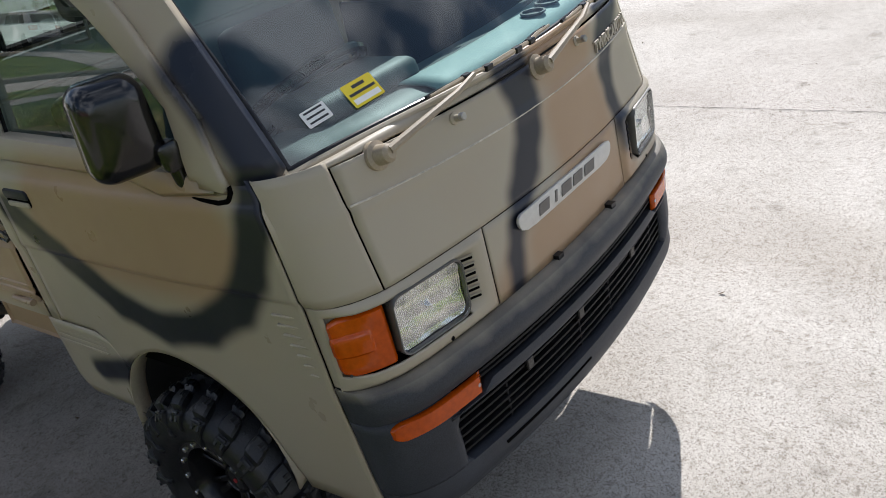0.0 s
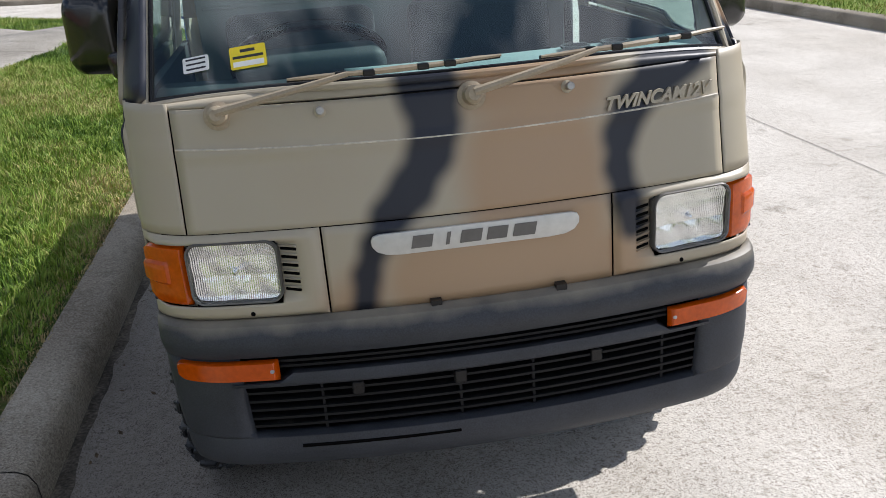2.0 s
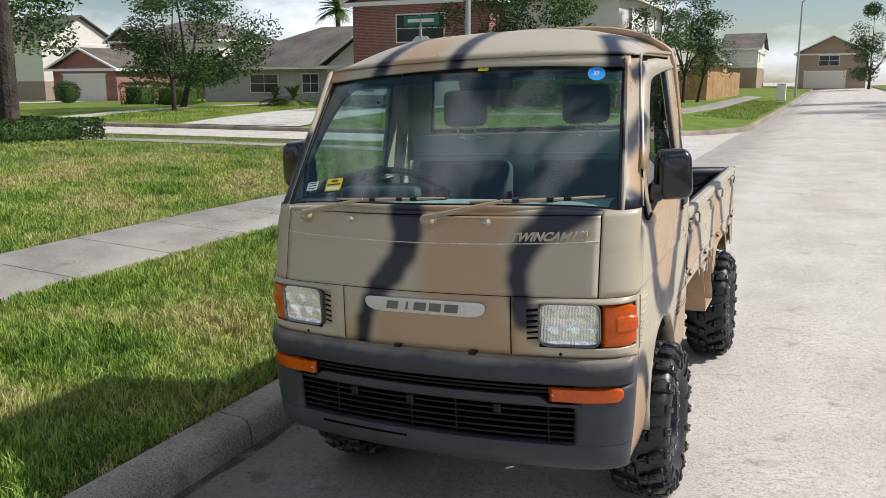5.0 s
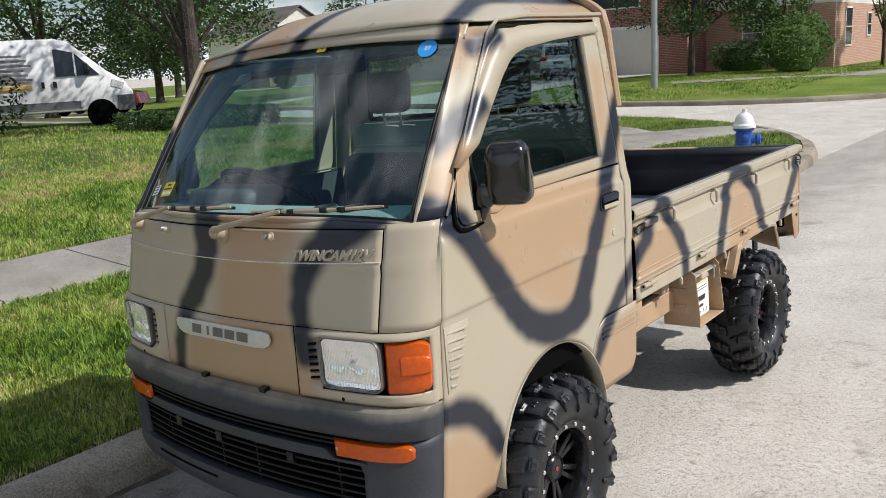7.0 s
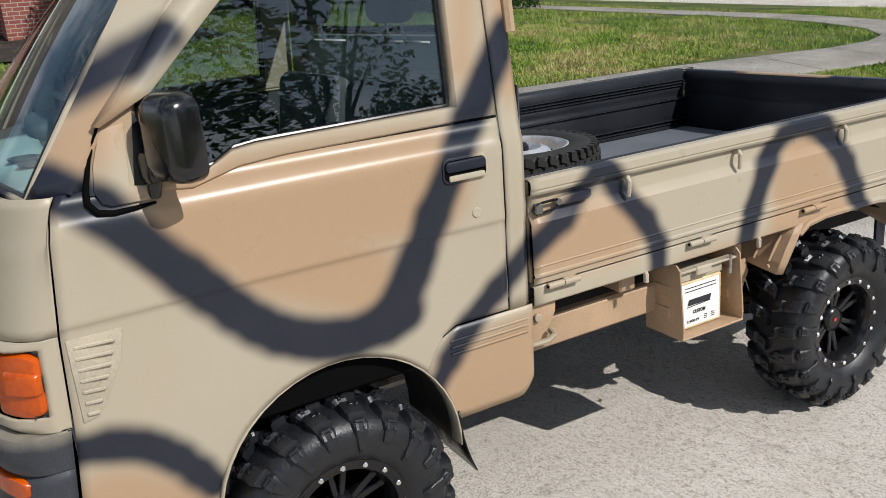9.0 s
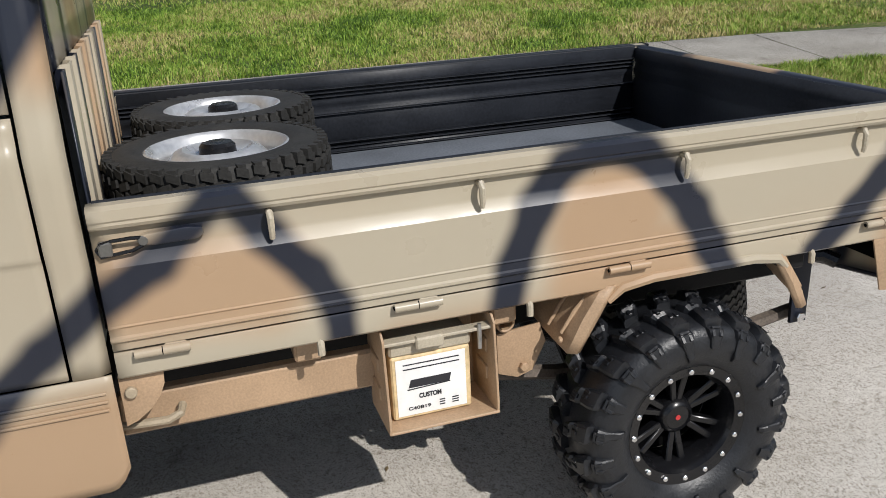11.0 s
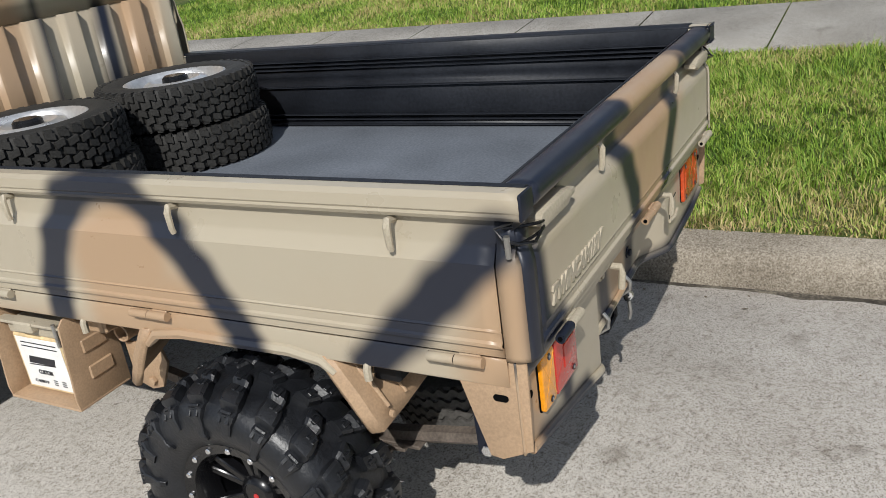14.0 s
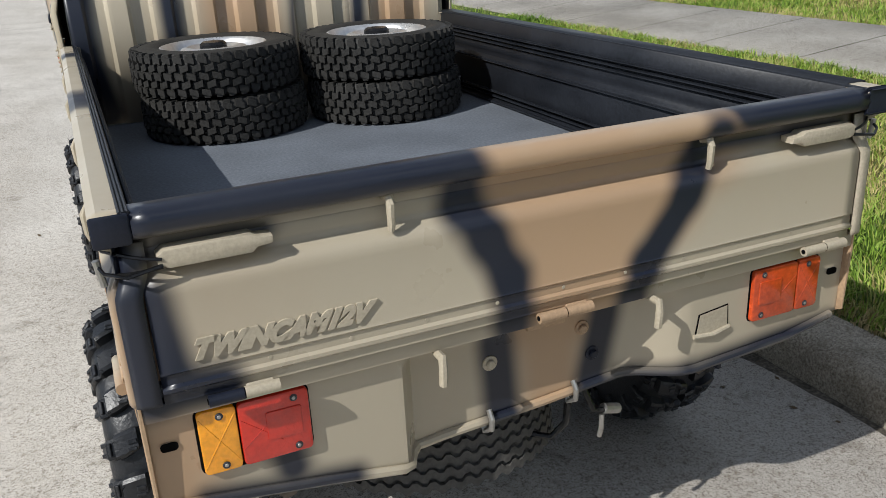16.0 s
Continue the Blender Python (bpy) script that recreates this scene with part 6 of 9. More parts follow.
def mud_wheel(m, turn=0.0):
    """A black alloy wheel with a knobbly tyre; its axle along x, its face to +x."""
    w = TYRE_W
    prof = [(0.155, -0.075), (0.165, -0.092), (0.205, -0.108), (0.245, -0.106), (0.268, -0.088), (0.280, -0.05), (0.282, 0), (0.281, 0.05), (0.274, 0.082), (0.262, 0.099), (0.245, 0.108), (0.225, 0.111), (0.205, 0.109), (0.185, 0.102), (0.170, 0.090), (0.165, 0.086), (0.155, 0.075)]
    wheel_ob = part("wheel", moved(lathe(prof, 56, "x"), m), rubber, truck, "black bead-lock style wheel with a chunky mud tyre")
    n = 20
    inner = bmesh.new()
    for k in range(n):
        turned = Matrix.Rotation(2 * math.pi * (k + 0.5) / n + turn, 4, "X")
        ob = new("lug", LUGS[k % 2])
        ob.parent = wheel_ob
        ob.matrix_basis = m @ turned
        b = bmesh.new()
        b.from_mesh(LUGS[1])
        b.transform(m @ Matrix.Rotation(2 * math.pi * k / n + turn, 4, "X") @ Matrix.Diagonal((-1, 1, 1, 1)))
        merge(inner, b)
    tagged(part("inner_tread", inner, rubber, wheel_ob, smooth=False), kind="stuff")
    rim_prof = [(0.150, -0.08), (0.158, -0.085), (0.150, -0.06), (0.128, -0.03), (0.125, 0.03), (0.132, 0.055), (0.138, 0.066), (0.160, 0.074), (0.166, 0.078), (0.164, 0.086), (0.138, 0.080), (0.134, 0.072), (0.128, 0.060), (0.122, 0.02)]
    rim_ob = part("rim", moved(lathe(rim_prof, 40, "x"), m), rim_black, wheel_ob, "gloss black spoked rim")
    part("rim_back", moved(lathe([(1e-5, -0.035), (0.13, -0.037)], 32, "x"), m), black_gap, wheel_ob)
    for k in range(6):
        for da in (-9, 9):
            a = radians(60 * k + da)
            b = bmesh.new()
            box(0.004, 0.030, -0.009, 0.009, 0.035, 0.130, 0.003, b)
            for v in b.verts:
                v.co.x += 0.012 * (v.co.z - 0.035) / 0.1
            b.transform(Matrix.Rotation(a, 4, "X"))
            part("spoke", moved(b, m), rim_black, wheel_ob)
    part("hub_cap", moved(lathe([(0.050, -0.005), (0.050, 0.026), (0.041, 0.040), (0.034, 0.044), (0.032, 0.040), (1e-5, 0.041)], 24, "x"), m), rim_black, wheel_ob)
    part("cap_mark", moved(disc(0.007, 0.040, 0.0425, 14, "x"), m), bed_label, wheel_ob)
    for k in range(16):
        a = 2 * math.pi * k / 16
        part("rim_bolt", moved(disc(0.0075, 0.080, 0.089, 8, "x", bev=0.002), m @ Matrix.Translation((0, 0.150 * math.cos(a), 0.150 * math.sin(a)))), chrome, wheel_ob)
    return wheel_ob


for s in (1, -1):
    face = pose(0, 0, 0) if s > 0 else pose(0, 0, 0, 0, 0, 180)
    dz = 0 if s > 0 else -0.012
    for y, tn in ((0.718, 0.3), (2.588, 0.0)):
        mud_wheel(Matrix.Translation((0.655 if s > 0 else -0.645, y, 0.302 + dz)) @ face, tn)


# ---- loose road tyres ----
def road_tyre(name, m, label, parent=None, group=""):
    """A small van tyre on a silver steel wheel, lying flat: its axle along z."""
    ob = thing(name, m, label, "tyre", group) if parent is None else parent
    place = Matrix.Scale(0.955, 4) if parent is None else m
    prof = [(0.165, -0.055), (0.180, -0.066), (0.225, -0.072), (0.252, -0.064), (0.262, -0.050), (0.264, 0), (0.262, 0.050), (0.252, 0.064), (0.225, 0.072), (0.180, 0.066), (0.165, 0.055)]
    ty = part("tyre", moved(lathe(prof, 48), place), old_rubber, ob, "worn black road tyre with a zigzag tread")
    b = bmesh.new()
    n = 44
    for row, z in enumerate((-0.050, -0.025, 0.0, 0.025, 0.050)):
        for k in range(n):
            a = 2 * math.pi * (k + (0.5 if row % 2 else 0)) / n
            q = box(0.258, 0.2745 if abs(z) < 0.03 else 0.270, -0.0135, 0.0135, -0.0095, 0.0095, 0.0)
            for v in q.verts:
                v.co.z += 0.30 * v.co.y * (1 if row % 2 else -1) + z
            q.transform(Matrix.Rotation(a, 4, "Z"))
            merge(b, q)
    for s in (-1, 1):
        for k in range(n):
            q = box(0.246, 0.266, -0.009, 0.009, -0.006, 0.006)
            for v in q.verts:
                v.co.z += s * 0.062
            q.transform(Matrix.Rotation(2 * math.pi * k / n, 4, "Z"))
            merge(b, q)
    b.transform(place)
    tagged(part("tread", b, old_rubber, ty, smooth=False), kind="stuff")
    prof = [(0.170, 0.052), (0.176, 0.062), (0.170, 0.064), (0.160, 0.056), (0.152, 0.035), (0.148, 0.0), (0.140, -0.005), (0.125, 0.030), (0.105, 0.052), (0.085, 0.058), (0.070, 0.046), (0.050, 0.040), (0.045, 0.040)]
    rim_ob = part("rim", moved(lathe(prof, 40), place), wheel_silver, ob, "silver painted steel rim")
    part("centre_cap", moved(lathe([(0.046, 0.038), (0.044, 0.062), (0.036, 0.070), (1e-5, 0.071)], 20), place), black_plastic, rim_ob)
    for k in range(8):
        a = 2 * math.pi * (k + 0.5) / 8
        part("vent_hole", moved(disc(0.011, 0.0, 0.012, 10), place @ Matrix.Translation((0.130 * math.cos(a), 0.130 * math.sin(a), 0.018))), black_gap, rim_ob)
    return ob


TYRES = ((0.245, 1.60), (-0.288, 1.655))
first = None
for x, y in TYRES:
    for k in range(2):
        m = FRAME @ pose(x + 0.012 * k, y - 0.01 * k, 0.760 + 0.069 + 0.139 * k, 0, 0, 40 * k + 100 * x)
        if first is None:
            first = road_tyre("road_wheel", m, "used road tyre on silver rim, flat in truck bed", None, "stacked road wheels")
        else:
            copy_thing(first, m)

# the spare below the bed, its tread worn to zigzag ribs
SPARE = pose(0.105, 2.895, 0.362, 9, 0, 0)
spare = part("spare_wheel", moved(lathe([(0.165, -0.055), (0.180, -0.066), (0.225, -0.072), (0.252, -0.064), (0.259, -0.050), (0.261, 0), (0.259, 0.050), (0.252, 0.064), (0.225, 0.072), (0.180, 0.066), (0.165, 0.055)], 64), SPARE), dusty_rubber, truck, "dusty worn spare wheel slung below the bed")
for row in range(5):
    z0, rs = -0.052 + 0.026 * row, []
    for q, h in ((0.257, -0.0095), (0.268, -0.0085), (0.268, 0.0085), (0.257, 0.0095)):
        rs.append([(q * math.cos(a), q * math.sin(a), z0 + h + 0.0042 * (1 if k % 4 in (0, 1) else -1)) for k, a in enumerate(np.linspace(0, 2 * math.pi, 193)[:-1])])
    part("tread_rib", moved(grid(rs, close=True), SPARE), dusty_rubber, spare, smooth=False)
part("spare_rim", moved(lathe([(0.168, 0.05), (0.150, 0.02), (0.145, -0.02), (0.10, -0.03), (1e-5, -0.03)], 32), SPARE), steel, spare)

# ---- battery in its tray ----
tray = part("battery_tray", box(0.56, 0.715, 1.848, 2.105, 0.440, 0.447, 0.002), tan_paint, truck, "tan steel battery tray with pierced cheeks")
for y0, y1 in ((1.846, 1.852), (2.098, 2.104)):
    b = moved(slab([(0.555, 0.44), (0.712, 0.44), (0.716, 0.47), (0.700, 0.66), (0.685, 0.675), (0.555, 0.675)], 0, y1 - y0, bev=0.0015), Matrix(((1, 0, 0, 0), (0, 0, 1, y0), (0, 1, 0, 0), (0, 0, 0, 1))))
    ck = part("cheek", b, tan_paint, tray)
    for k in range(2):
        part("pressing", box(0.59, 0.66, y0 - 0.004, y1 + 0.004, 0.50 + 0.07 * k, 0.535 + 0.07 * k, 0.003), tan_paint, ck)
part("tray_back", box(0.553, 0.558, 1.85, 2.10, 0.44, 0.675, 0.001), tan_paint, tray)
bat = thing("battery", FRAME, "white-labelled tan battery strapped under the truck bed", "battery")
part("case", box(0.565, 0.672, 1.868, 2.052, 0.449, 0.605, 0.004), label_stain, bat)
part("lid", box(0.563, 0.674, 1.866, 2.054, 0.606, 0.640, 0.005), khaki_paint, bat)
lab = part("label", box(0.6725, 0.6735, 1.878, 2.040, 0.458, 0.598, 0.0004), white_label, bat, "white paper label with black print, stained brown round its edge")
def print_bar(y0, y1, z0, z1, mat=ink):
    part("print_bar", box(0.6738, 0.6746, y0, y1, z0, z1), mat, lab)
# the maker's mark as a plain slanted bar
b = slab([(0, 0), (0.095, 0), (0.100, 0.019), (0.006, 0.019)], 0, 0.001)
TURNED = Matrix(((0, 0, 1, 0.6738), (1, 0, 0, 0), (0, 1, 0, 0), (0, 0, 0, 1)))
part("maker_mark", moved(b, Matrix.Translation((0, 1.905, 0.527)) @ TURNED), ink, lab)
part("mark_line", moved(slab([(0, 0), (0.100, 0.004), (0.100, 0.006), (0, 0.0025)], 0, 0.001), Matrix.Translation((0, 1.902, 0.521)) @ TURNED), ink, lab)
part("label_word", moved(lettering("CUSTOM", 0.011, 0.0008, 0.0006, 0, 0.052), Matrix.Translation((0.0006, 1.928, 0.498)) @ TURNED), ink, lab)
part("label_code", moved(lettering("C40B19", 0.008, 0.0008, 0.0002, 0, 0.052), Matrix.Translation((0.0006, 1.902, 0.471)) @ TURNED), ink, lab)
for k in range(3):
    print_bar(1.975, 1.988, 0.470 + 0.006 * k, 0.4725 + 0.006 * k)
    print_bar(2.005, 2.020, 0.470 + 0.006 * k, 0.4725 + 0.006 * k)
print_bar(1.895, 2.025, 0.572, 0.5745), print_bar(1.895, 2.025, 0.583, 0.5855)
part("strap", box(0.66, 0.690, 1.850, 2.100, 0.642, 0.650, 0.002), khaki_paint, tray)
part("clamp", moved(box(-0.01, 0.012, -0.032, 0.032, -0.02, 0.008, 0.004), pose(0.683, 1.955, 0.645)), khaki_paint, tray)
part("clamp_bolt", tube([(0.69, 2.07, 0.60), (0.69, 2.07, 0.66)], 0.005, 8), steel, tray)

# ---- ground ----
def road_h(x, y):
    """The road's height: crossfall under the truck, a dip to the gutter, level in the side street and far off."""
    tilt = 0.0454 * 6 * math.tanh(max(x, -1.6) / 6) + 0.0087 * 12 * math.tanh(y / 12)
    dip = -0.045 * min(1, max(0, (-0.4 - x) / 0.8))
    return tilt + dip + 0.006 * max(0, min(y, 120) - 45) - 0.012 * max(0, -26 - max(x, -72))


KERB_X, EAST_X, CROSS_S, CROSS_N = -1.22, 6.2, 17.0, 21.9


def rise(d, slope=0.048, most=0.52):
    return most * math.tanh(slope * d / most)


def lawn_h(x, y):
    """Height of the lawns, by the distance from their kerbs."""
    if x > 3:
        return road_h(EAST_X, y) + 0.14 + rise(x - EAST_X, 0.04, 0.25)
    if y < 22:
        d = min(-1.42 - x, 16.8 - y) if not (x > -8.7 and y > 9.5) else 7.28 - math.hypot(x + 8.7, y - 9.5)
        return road_h(-1.42, y) + 0.14 + rise(max(0, d))
    d = min(-1.4 - x, y - 22.1) if not (x > -8.2 and y < 28.9) else 6.8 - math.hypot(x + 8.2, y - 28.9)
    return road_h(min(x, -2), y) + 0.14 + rise(max(0, d), 0.06, 0.32)


def noise_mix(name, colours, scale, rough=0.9, bump=0.4, dist=0.01, fine=40.0):
    """Colours (three) mixed by noise at two scales."""
    m = bpy.data.materials.new(name)
    m.use_nodes = True
    n, l = m.node_tree.nodes, m.node_tree.links
    b = n["Principled BSDF"]
    b.inputs["Roughness"].default_value = rough
    b.inputs["Specular IOR Level"].default_value = 0.25
    tc = n.new("ShaderNodeTexCoord")
    a, c = n.new("ShaderNodeTexNoise"), n.new("ShaderNodeTexNoise")
    a.inputs["Scale"].default_value, a.inputs["Detail"].default_value = scale, 6
    c.inputs["Scale"].default_value, c.inputs["Detail"].default_value = fine, 4
    for t in (a, c):
        l.new(tc.outputs["Object"], t.inputs[0])
    mix = n.new("ShaderNodeMath")
    mix.operation, mix.inputs[1].default_value = "MULTIPLY_ADD", 0.5
    l.new(a.outputs["Fac"], mix.inputs[0])
    half = n.new("ShaderNodeMath")
    half.operation, half.inputs[1].default_value = "MULTIPLY", 0.5
    l.new(c.outputs["Fac"], half.inputs[0]), l.new(half.outputs[0], mix.inputs[2])
    r = n.new("ShaderNodeValToRGB")
    e = r.color_ramp.elements
    e[0].position, e[1].position = 0.36, 0.64
    e[0].color, e[1].color = (*colours[0], 1), (*colours[2], 1)
    k = e.new(0.5)
    k.color = (*colours[1], 1)
    l.new(mix.outputs[0], r.inputs[0])
    l.new(r.outputs[0], b.inputs["Base Color"])
    bp = n.new("ShaderNodeBump")
    bp.inputs["Strength"].default_value, bp.inputs["Distance"].default_value = bump, dist
    l.new(c.outputs["Fac"], bp.inputs["Height"]), l.new(bp.outputs[0], b.inputs["Normal"])
    return m


def concrete(name, tones, gutter=False, grain=1.0):
    """Cast concrete: blotches, broad stains, dark and pale grains of aggregate; gutter: grime beside the kerb, with the
    truck's shade painted in.
    """
    m = noise_mix(name, tones, 1.6, 0.88, 0.45, 0.004, 120)
    n, l = m.node_tree.nodes, m.node_tree.links
    b = n["Principled BSDF"]
    src = b.inputs["Base Color"].links[0].from_socket
    tc = [k for k in n if k.type == "TEX_COORD"][0]

    def layer(src, scale, detail, lo, hi, colour, most, stretch=(1, 1, 1)):
        mp, t, r, mx = n.new("ShaderNodeMapping"), n.new("ShaderNodeTexNoise"), n.new("ShaderNodeMapRange"), n.new("ShaderNodeMixRGB")
        mp.inputs["Scale"].default_value = stretch
        t.inputs["Scale"].default_value, t.inputs["Detail"].default_value = scale, detail
        r.inputs["From Min"].default_value, r.inputs["From Max"].default_value = lo, hi
        r.inputs["To Max"].default_value = most
        mx.blend_type = "MULTIPLY"
        mx.inputs["Color2"].default_value = (*colour, 1)
        l.new(tc.outputs["Object"], mp.inputs[0]), l.new(mp.outputs[0], t.inputs["Vector"])
        l.new(t.outputs["Fac"], r.inputs["Value"]), l.new(r.outputs[0], mx.inputs[0]), l.new(src, mx.inputs["Color1"])
        return mx.outputs[0]

    src = layer(src, 70, 4, 0.585, 0.635, (0.62, 0.59, 0.56), 0.8 * grain)
    src = layer(src, 170, 3, 0.57, 0.61, (0.48, 0.46, 0.44), 0.9 * grain)
    src = layer(src, 340, 2, 0.54, 0.58, (0.55, 0.53, 0.50), 0.8 * grain)
    src = layer(src, 30, 3, 0.55, 0.72, (0.70, 0.68, 0.64), 0.7)
    src = layer(src, 0.7, 6, 0.50, 0.68, (0.76, 0.73, 0.69), 0.5, (1.6, 0.5, 1))
    src = layer(src, 5, 5, 0.62, 0.72, (0.55, 0.53, 0.50), 0.6)
    # gutter grime, deepened with the truck's shadow painted on the road, less behind it
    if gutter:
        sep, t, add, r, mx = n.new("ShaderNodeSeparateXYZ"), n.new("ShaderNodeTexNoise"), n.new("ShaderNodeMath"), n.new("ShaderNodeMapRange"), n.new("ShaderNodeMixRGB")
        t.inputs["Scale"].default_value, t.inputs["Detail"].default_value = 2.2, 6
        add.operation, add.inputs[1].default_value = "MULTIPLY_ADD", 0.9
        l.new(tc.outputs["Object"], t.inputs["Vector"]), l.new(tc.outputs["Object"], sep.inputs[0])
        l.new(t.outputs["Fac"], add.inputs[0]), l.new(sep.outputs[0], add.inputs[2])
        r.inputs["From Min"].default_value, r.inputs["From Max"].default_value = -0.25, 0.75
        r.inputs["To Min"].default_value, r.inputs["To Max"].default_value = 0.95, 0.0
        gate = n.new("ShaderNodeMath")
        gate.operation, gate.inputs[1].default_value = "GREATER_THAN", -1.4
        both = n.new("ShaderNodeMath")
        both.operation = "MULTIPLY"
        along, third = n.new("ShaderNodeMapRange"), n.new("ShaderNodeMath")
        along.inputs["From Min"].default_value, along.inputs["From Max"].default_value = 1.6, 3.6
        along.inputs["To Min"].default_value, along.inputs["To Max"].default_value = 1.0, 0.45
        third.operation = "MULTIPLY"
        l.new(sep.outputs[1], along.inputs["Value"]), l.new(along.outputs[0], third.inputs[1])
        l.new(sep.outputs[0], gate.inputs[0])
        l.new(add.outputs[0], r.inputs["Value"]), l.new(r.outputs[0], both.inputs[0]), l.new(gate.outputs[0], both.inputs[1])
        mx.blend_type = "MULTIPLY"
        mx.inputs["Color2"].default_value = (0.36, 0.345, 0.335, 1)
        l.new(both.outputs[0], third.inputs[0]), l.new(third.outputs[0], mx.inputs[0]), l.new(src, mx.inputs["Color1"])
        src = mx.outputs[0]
    l.new(src, b.inputs["Base Color"])
    return m


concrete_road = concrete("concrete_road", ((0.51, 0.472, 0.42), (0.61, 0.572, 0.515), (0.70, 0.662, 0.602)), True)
concrete_drive = concrete("concrete_drive", ((0.50, 0.475, 0.43), (0.60, 0.575, 0.525), (0.69, 0.665, 0.61)))
concrete_walk = concrete("concrete_walk", ((0.24, 0.225, 0.20), (0.34, 0.32, 0.285), (0.43, 0.41, 0.37)))
kerb_stone = concrete("kerb_stone", ((0.15, 0.125, 0.094), (0.30, 0.262, 0.208), (0.46, 0.410, 0.335)), False, 0.6)
soil_grass = noise_mix("soil_grass", ((0.030, 0.050, 0.009), (0.060, 0.090, 0.018), (0.17, 0.150, 0.065)), 0.9, 1.0, 0.8, 0.02, 30)
far_grass = noise_mix("far_grass", ((0.070, 0.110, 0.012), (0.120, 0.170, 0.020), (0.185, 0.230, 0.038)), 0.7, 1.0, 0.8, 0.02, 14)
joint_dark = material("joint_dark", (0.07, 0.065, 0.06), 0.9, bump=0.2)


def spaced(a, b, near, step, far):
    """Stations from a to b, close to each other near a place, wider far from it."""
    out, x = [near], near
    while x > a:
        x -= step + far * abs(x - near)
        out.insert(0, max(a, x))
    x = near
    while x < b:
        x += step + far * abs(x - near)
        out.append(min(b, x))
    return out


XS, YS = spaced(-900, 900, 0, 0.3, 0.12), spaced(-900, 1200, 2, 0.4, 0.12)
bm = grid([[(x, y, road_h(x, y) if abs(x) < 60 else road_h(math.copysign(60, x), y)) for x in XS] for y in YS])
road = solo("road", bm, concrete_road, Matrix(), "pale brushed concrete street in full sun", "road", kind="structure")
# joints in the slabs
jb = bmesh.new()
for x, y0, y1 in ((2.82, -30, 60),):
    grid([[(x + o, y, road_h(x, y) + 0.004) for y in np.linspace(y0, y1, 40)] for o in (-0.0025, 0.0025)], jb)
for y in (-11, 8.6, 17.8, 27, 36.5, 46):
    grid([[(x, y + o + 0.004 * math.sin(3 * x), road_h(x, y) + 0.004) for x in np.linspace(-1.2, 6.2, 25)] for o in (-0.004, 0.004)], jb)
jo = part("slab_joint", jb, joint_dark, road)


def lawn(name, patches, label, mat=None):
    bm = bmesh.new()
    for rows in patches:
        grid([[(x, y, lawn_h(x, y) + 0.012 * noise.noise((x * 1.3, y * 1.3, 0))) for x, y in r] for r in rows], bm)
    return solo(name, bm, mat or soil_grass, Matrix(), label, "lawn", kind="structure")


def rect(xs, ys):
    return [[(x, y) for x in xs] for y in ys]


def quarter(cx, cy, r, a0, a1, n=24, k=14):
    return [[(cx + r * (0.02 + 0.98 * j / k) * math.cos(a), cy + r * (0.02 + 0.98 * j / k) * math.sin(a)) for j in range(k + 1)] for a in np.linspace(radians(a0), radians(a1), n)]


wx = [x for x in spaced(-120, 30, -1.42, 0.25, 0.09) if x <= -1.42]
wx2 = [x for x in spaced(-120, 30, -8.7, 0.6, 0.1) if x <= -8.7]
lawn_w = lawn("lawn_west", [rect(wx, [y for y in spaced(-80, 40, 9.5, 0.5, 0.04) if y <= 9.5]), rect(wx2, list(np.linspace(9.5, 16.8, 12))), quarter(-8.7, 9.5, 7.28, 0, 90)], "mown lawn, sunburnt in places, beside the street")
lawn_n = lawn("lawn_north", [rect([x for x in spaced(-120, 30, -8.2, 0.6, 0.1) if x <= -8.2], [y for y in spaced(0, 160, 22.1, 0.6, 0.08) if y >= 22.1]), rect(list(np.linspace(-8.2, -1.4, 10)), [y for y in spaced(0, 160, 28.9, 0.6, 0.08) if y >= 28.9]), quarter(-8.2, 28.9, 6.8, -90, 0)], "bright green lawn across the side street", far_grass)
lawn_e = lawn("lawn_east", [rect([x for x in spaced(-20, 120, 6.4, 0.4, 0.1) if x >= 6.4], [y for y in spaced(-80, 160, 10, 0.8, 0.06)])], "lawn on the far side of the street", far_grass)


def kerb(name, pts, side, step=6.0):
    """A kerb along points, its face to the right of the way they go (side 1) or to the left (-1), in lengths with open joints."""
    prof = [(-0.02, -0.12), (0.0, -0.02), (0.012, 0.09), (0.03, 0.125), (0.065, 0.142), (0.20, 0.148), (0.21, 0.10)]
    root = thing(name, Matrix(), "weathered concrete kerb along the street", "kerb", kind="structure")
    fine = []
    for (x0, y0), (x1, y1) in zip(pts, pts[1:]):
        n = max(1, int(math.hypot(x1 - x0, y1 - y0) / 0.75))
        fine += [(x0 + (x1 - x0) * i / n, y0 + (y1 - y0) * i / n) for i in range(n)]
    fine.append(pts[-1])
    run, at = [], 0.0
    for i, (x, y) in enumerate(fine):
        run.append((x, y))
        if i:
            at += math.hypot(x - fine[i - 1][0], y - fine[i - 1][1])
        if at >= step or i == len(fine) - 1:
            if len(run) > 1:
                rs = []
                for k, (px, py) in enumerate(run):
                    q, p = run[min(k + 1, len(run) - 1)], run[max(k - 1, 0)]
                    dx, dy = q[0] - p[0], q[1] - p[1]
                    d = math.hypot(dx, dy)
                    ix, iy = -dy / d * side, dx / d * side
                    trim = (0.003 if k == 0 else -0.003 if k == len(run) - 1 else 0)
                    rs.append([(px + ix * o + dx / d * trim, py + iy * o + dy / d * trim, road_h(px, py) + h) for o, h in prof])
                part("kerb_length", grid(rs), kerb_stone, root, angle=60)
            run, at = [(x, y)], 0.0
    return root


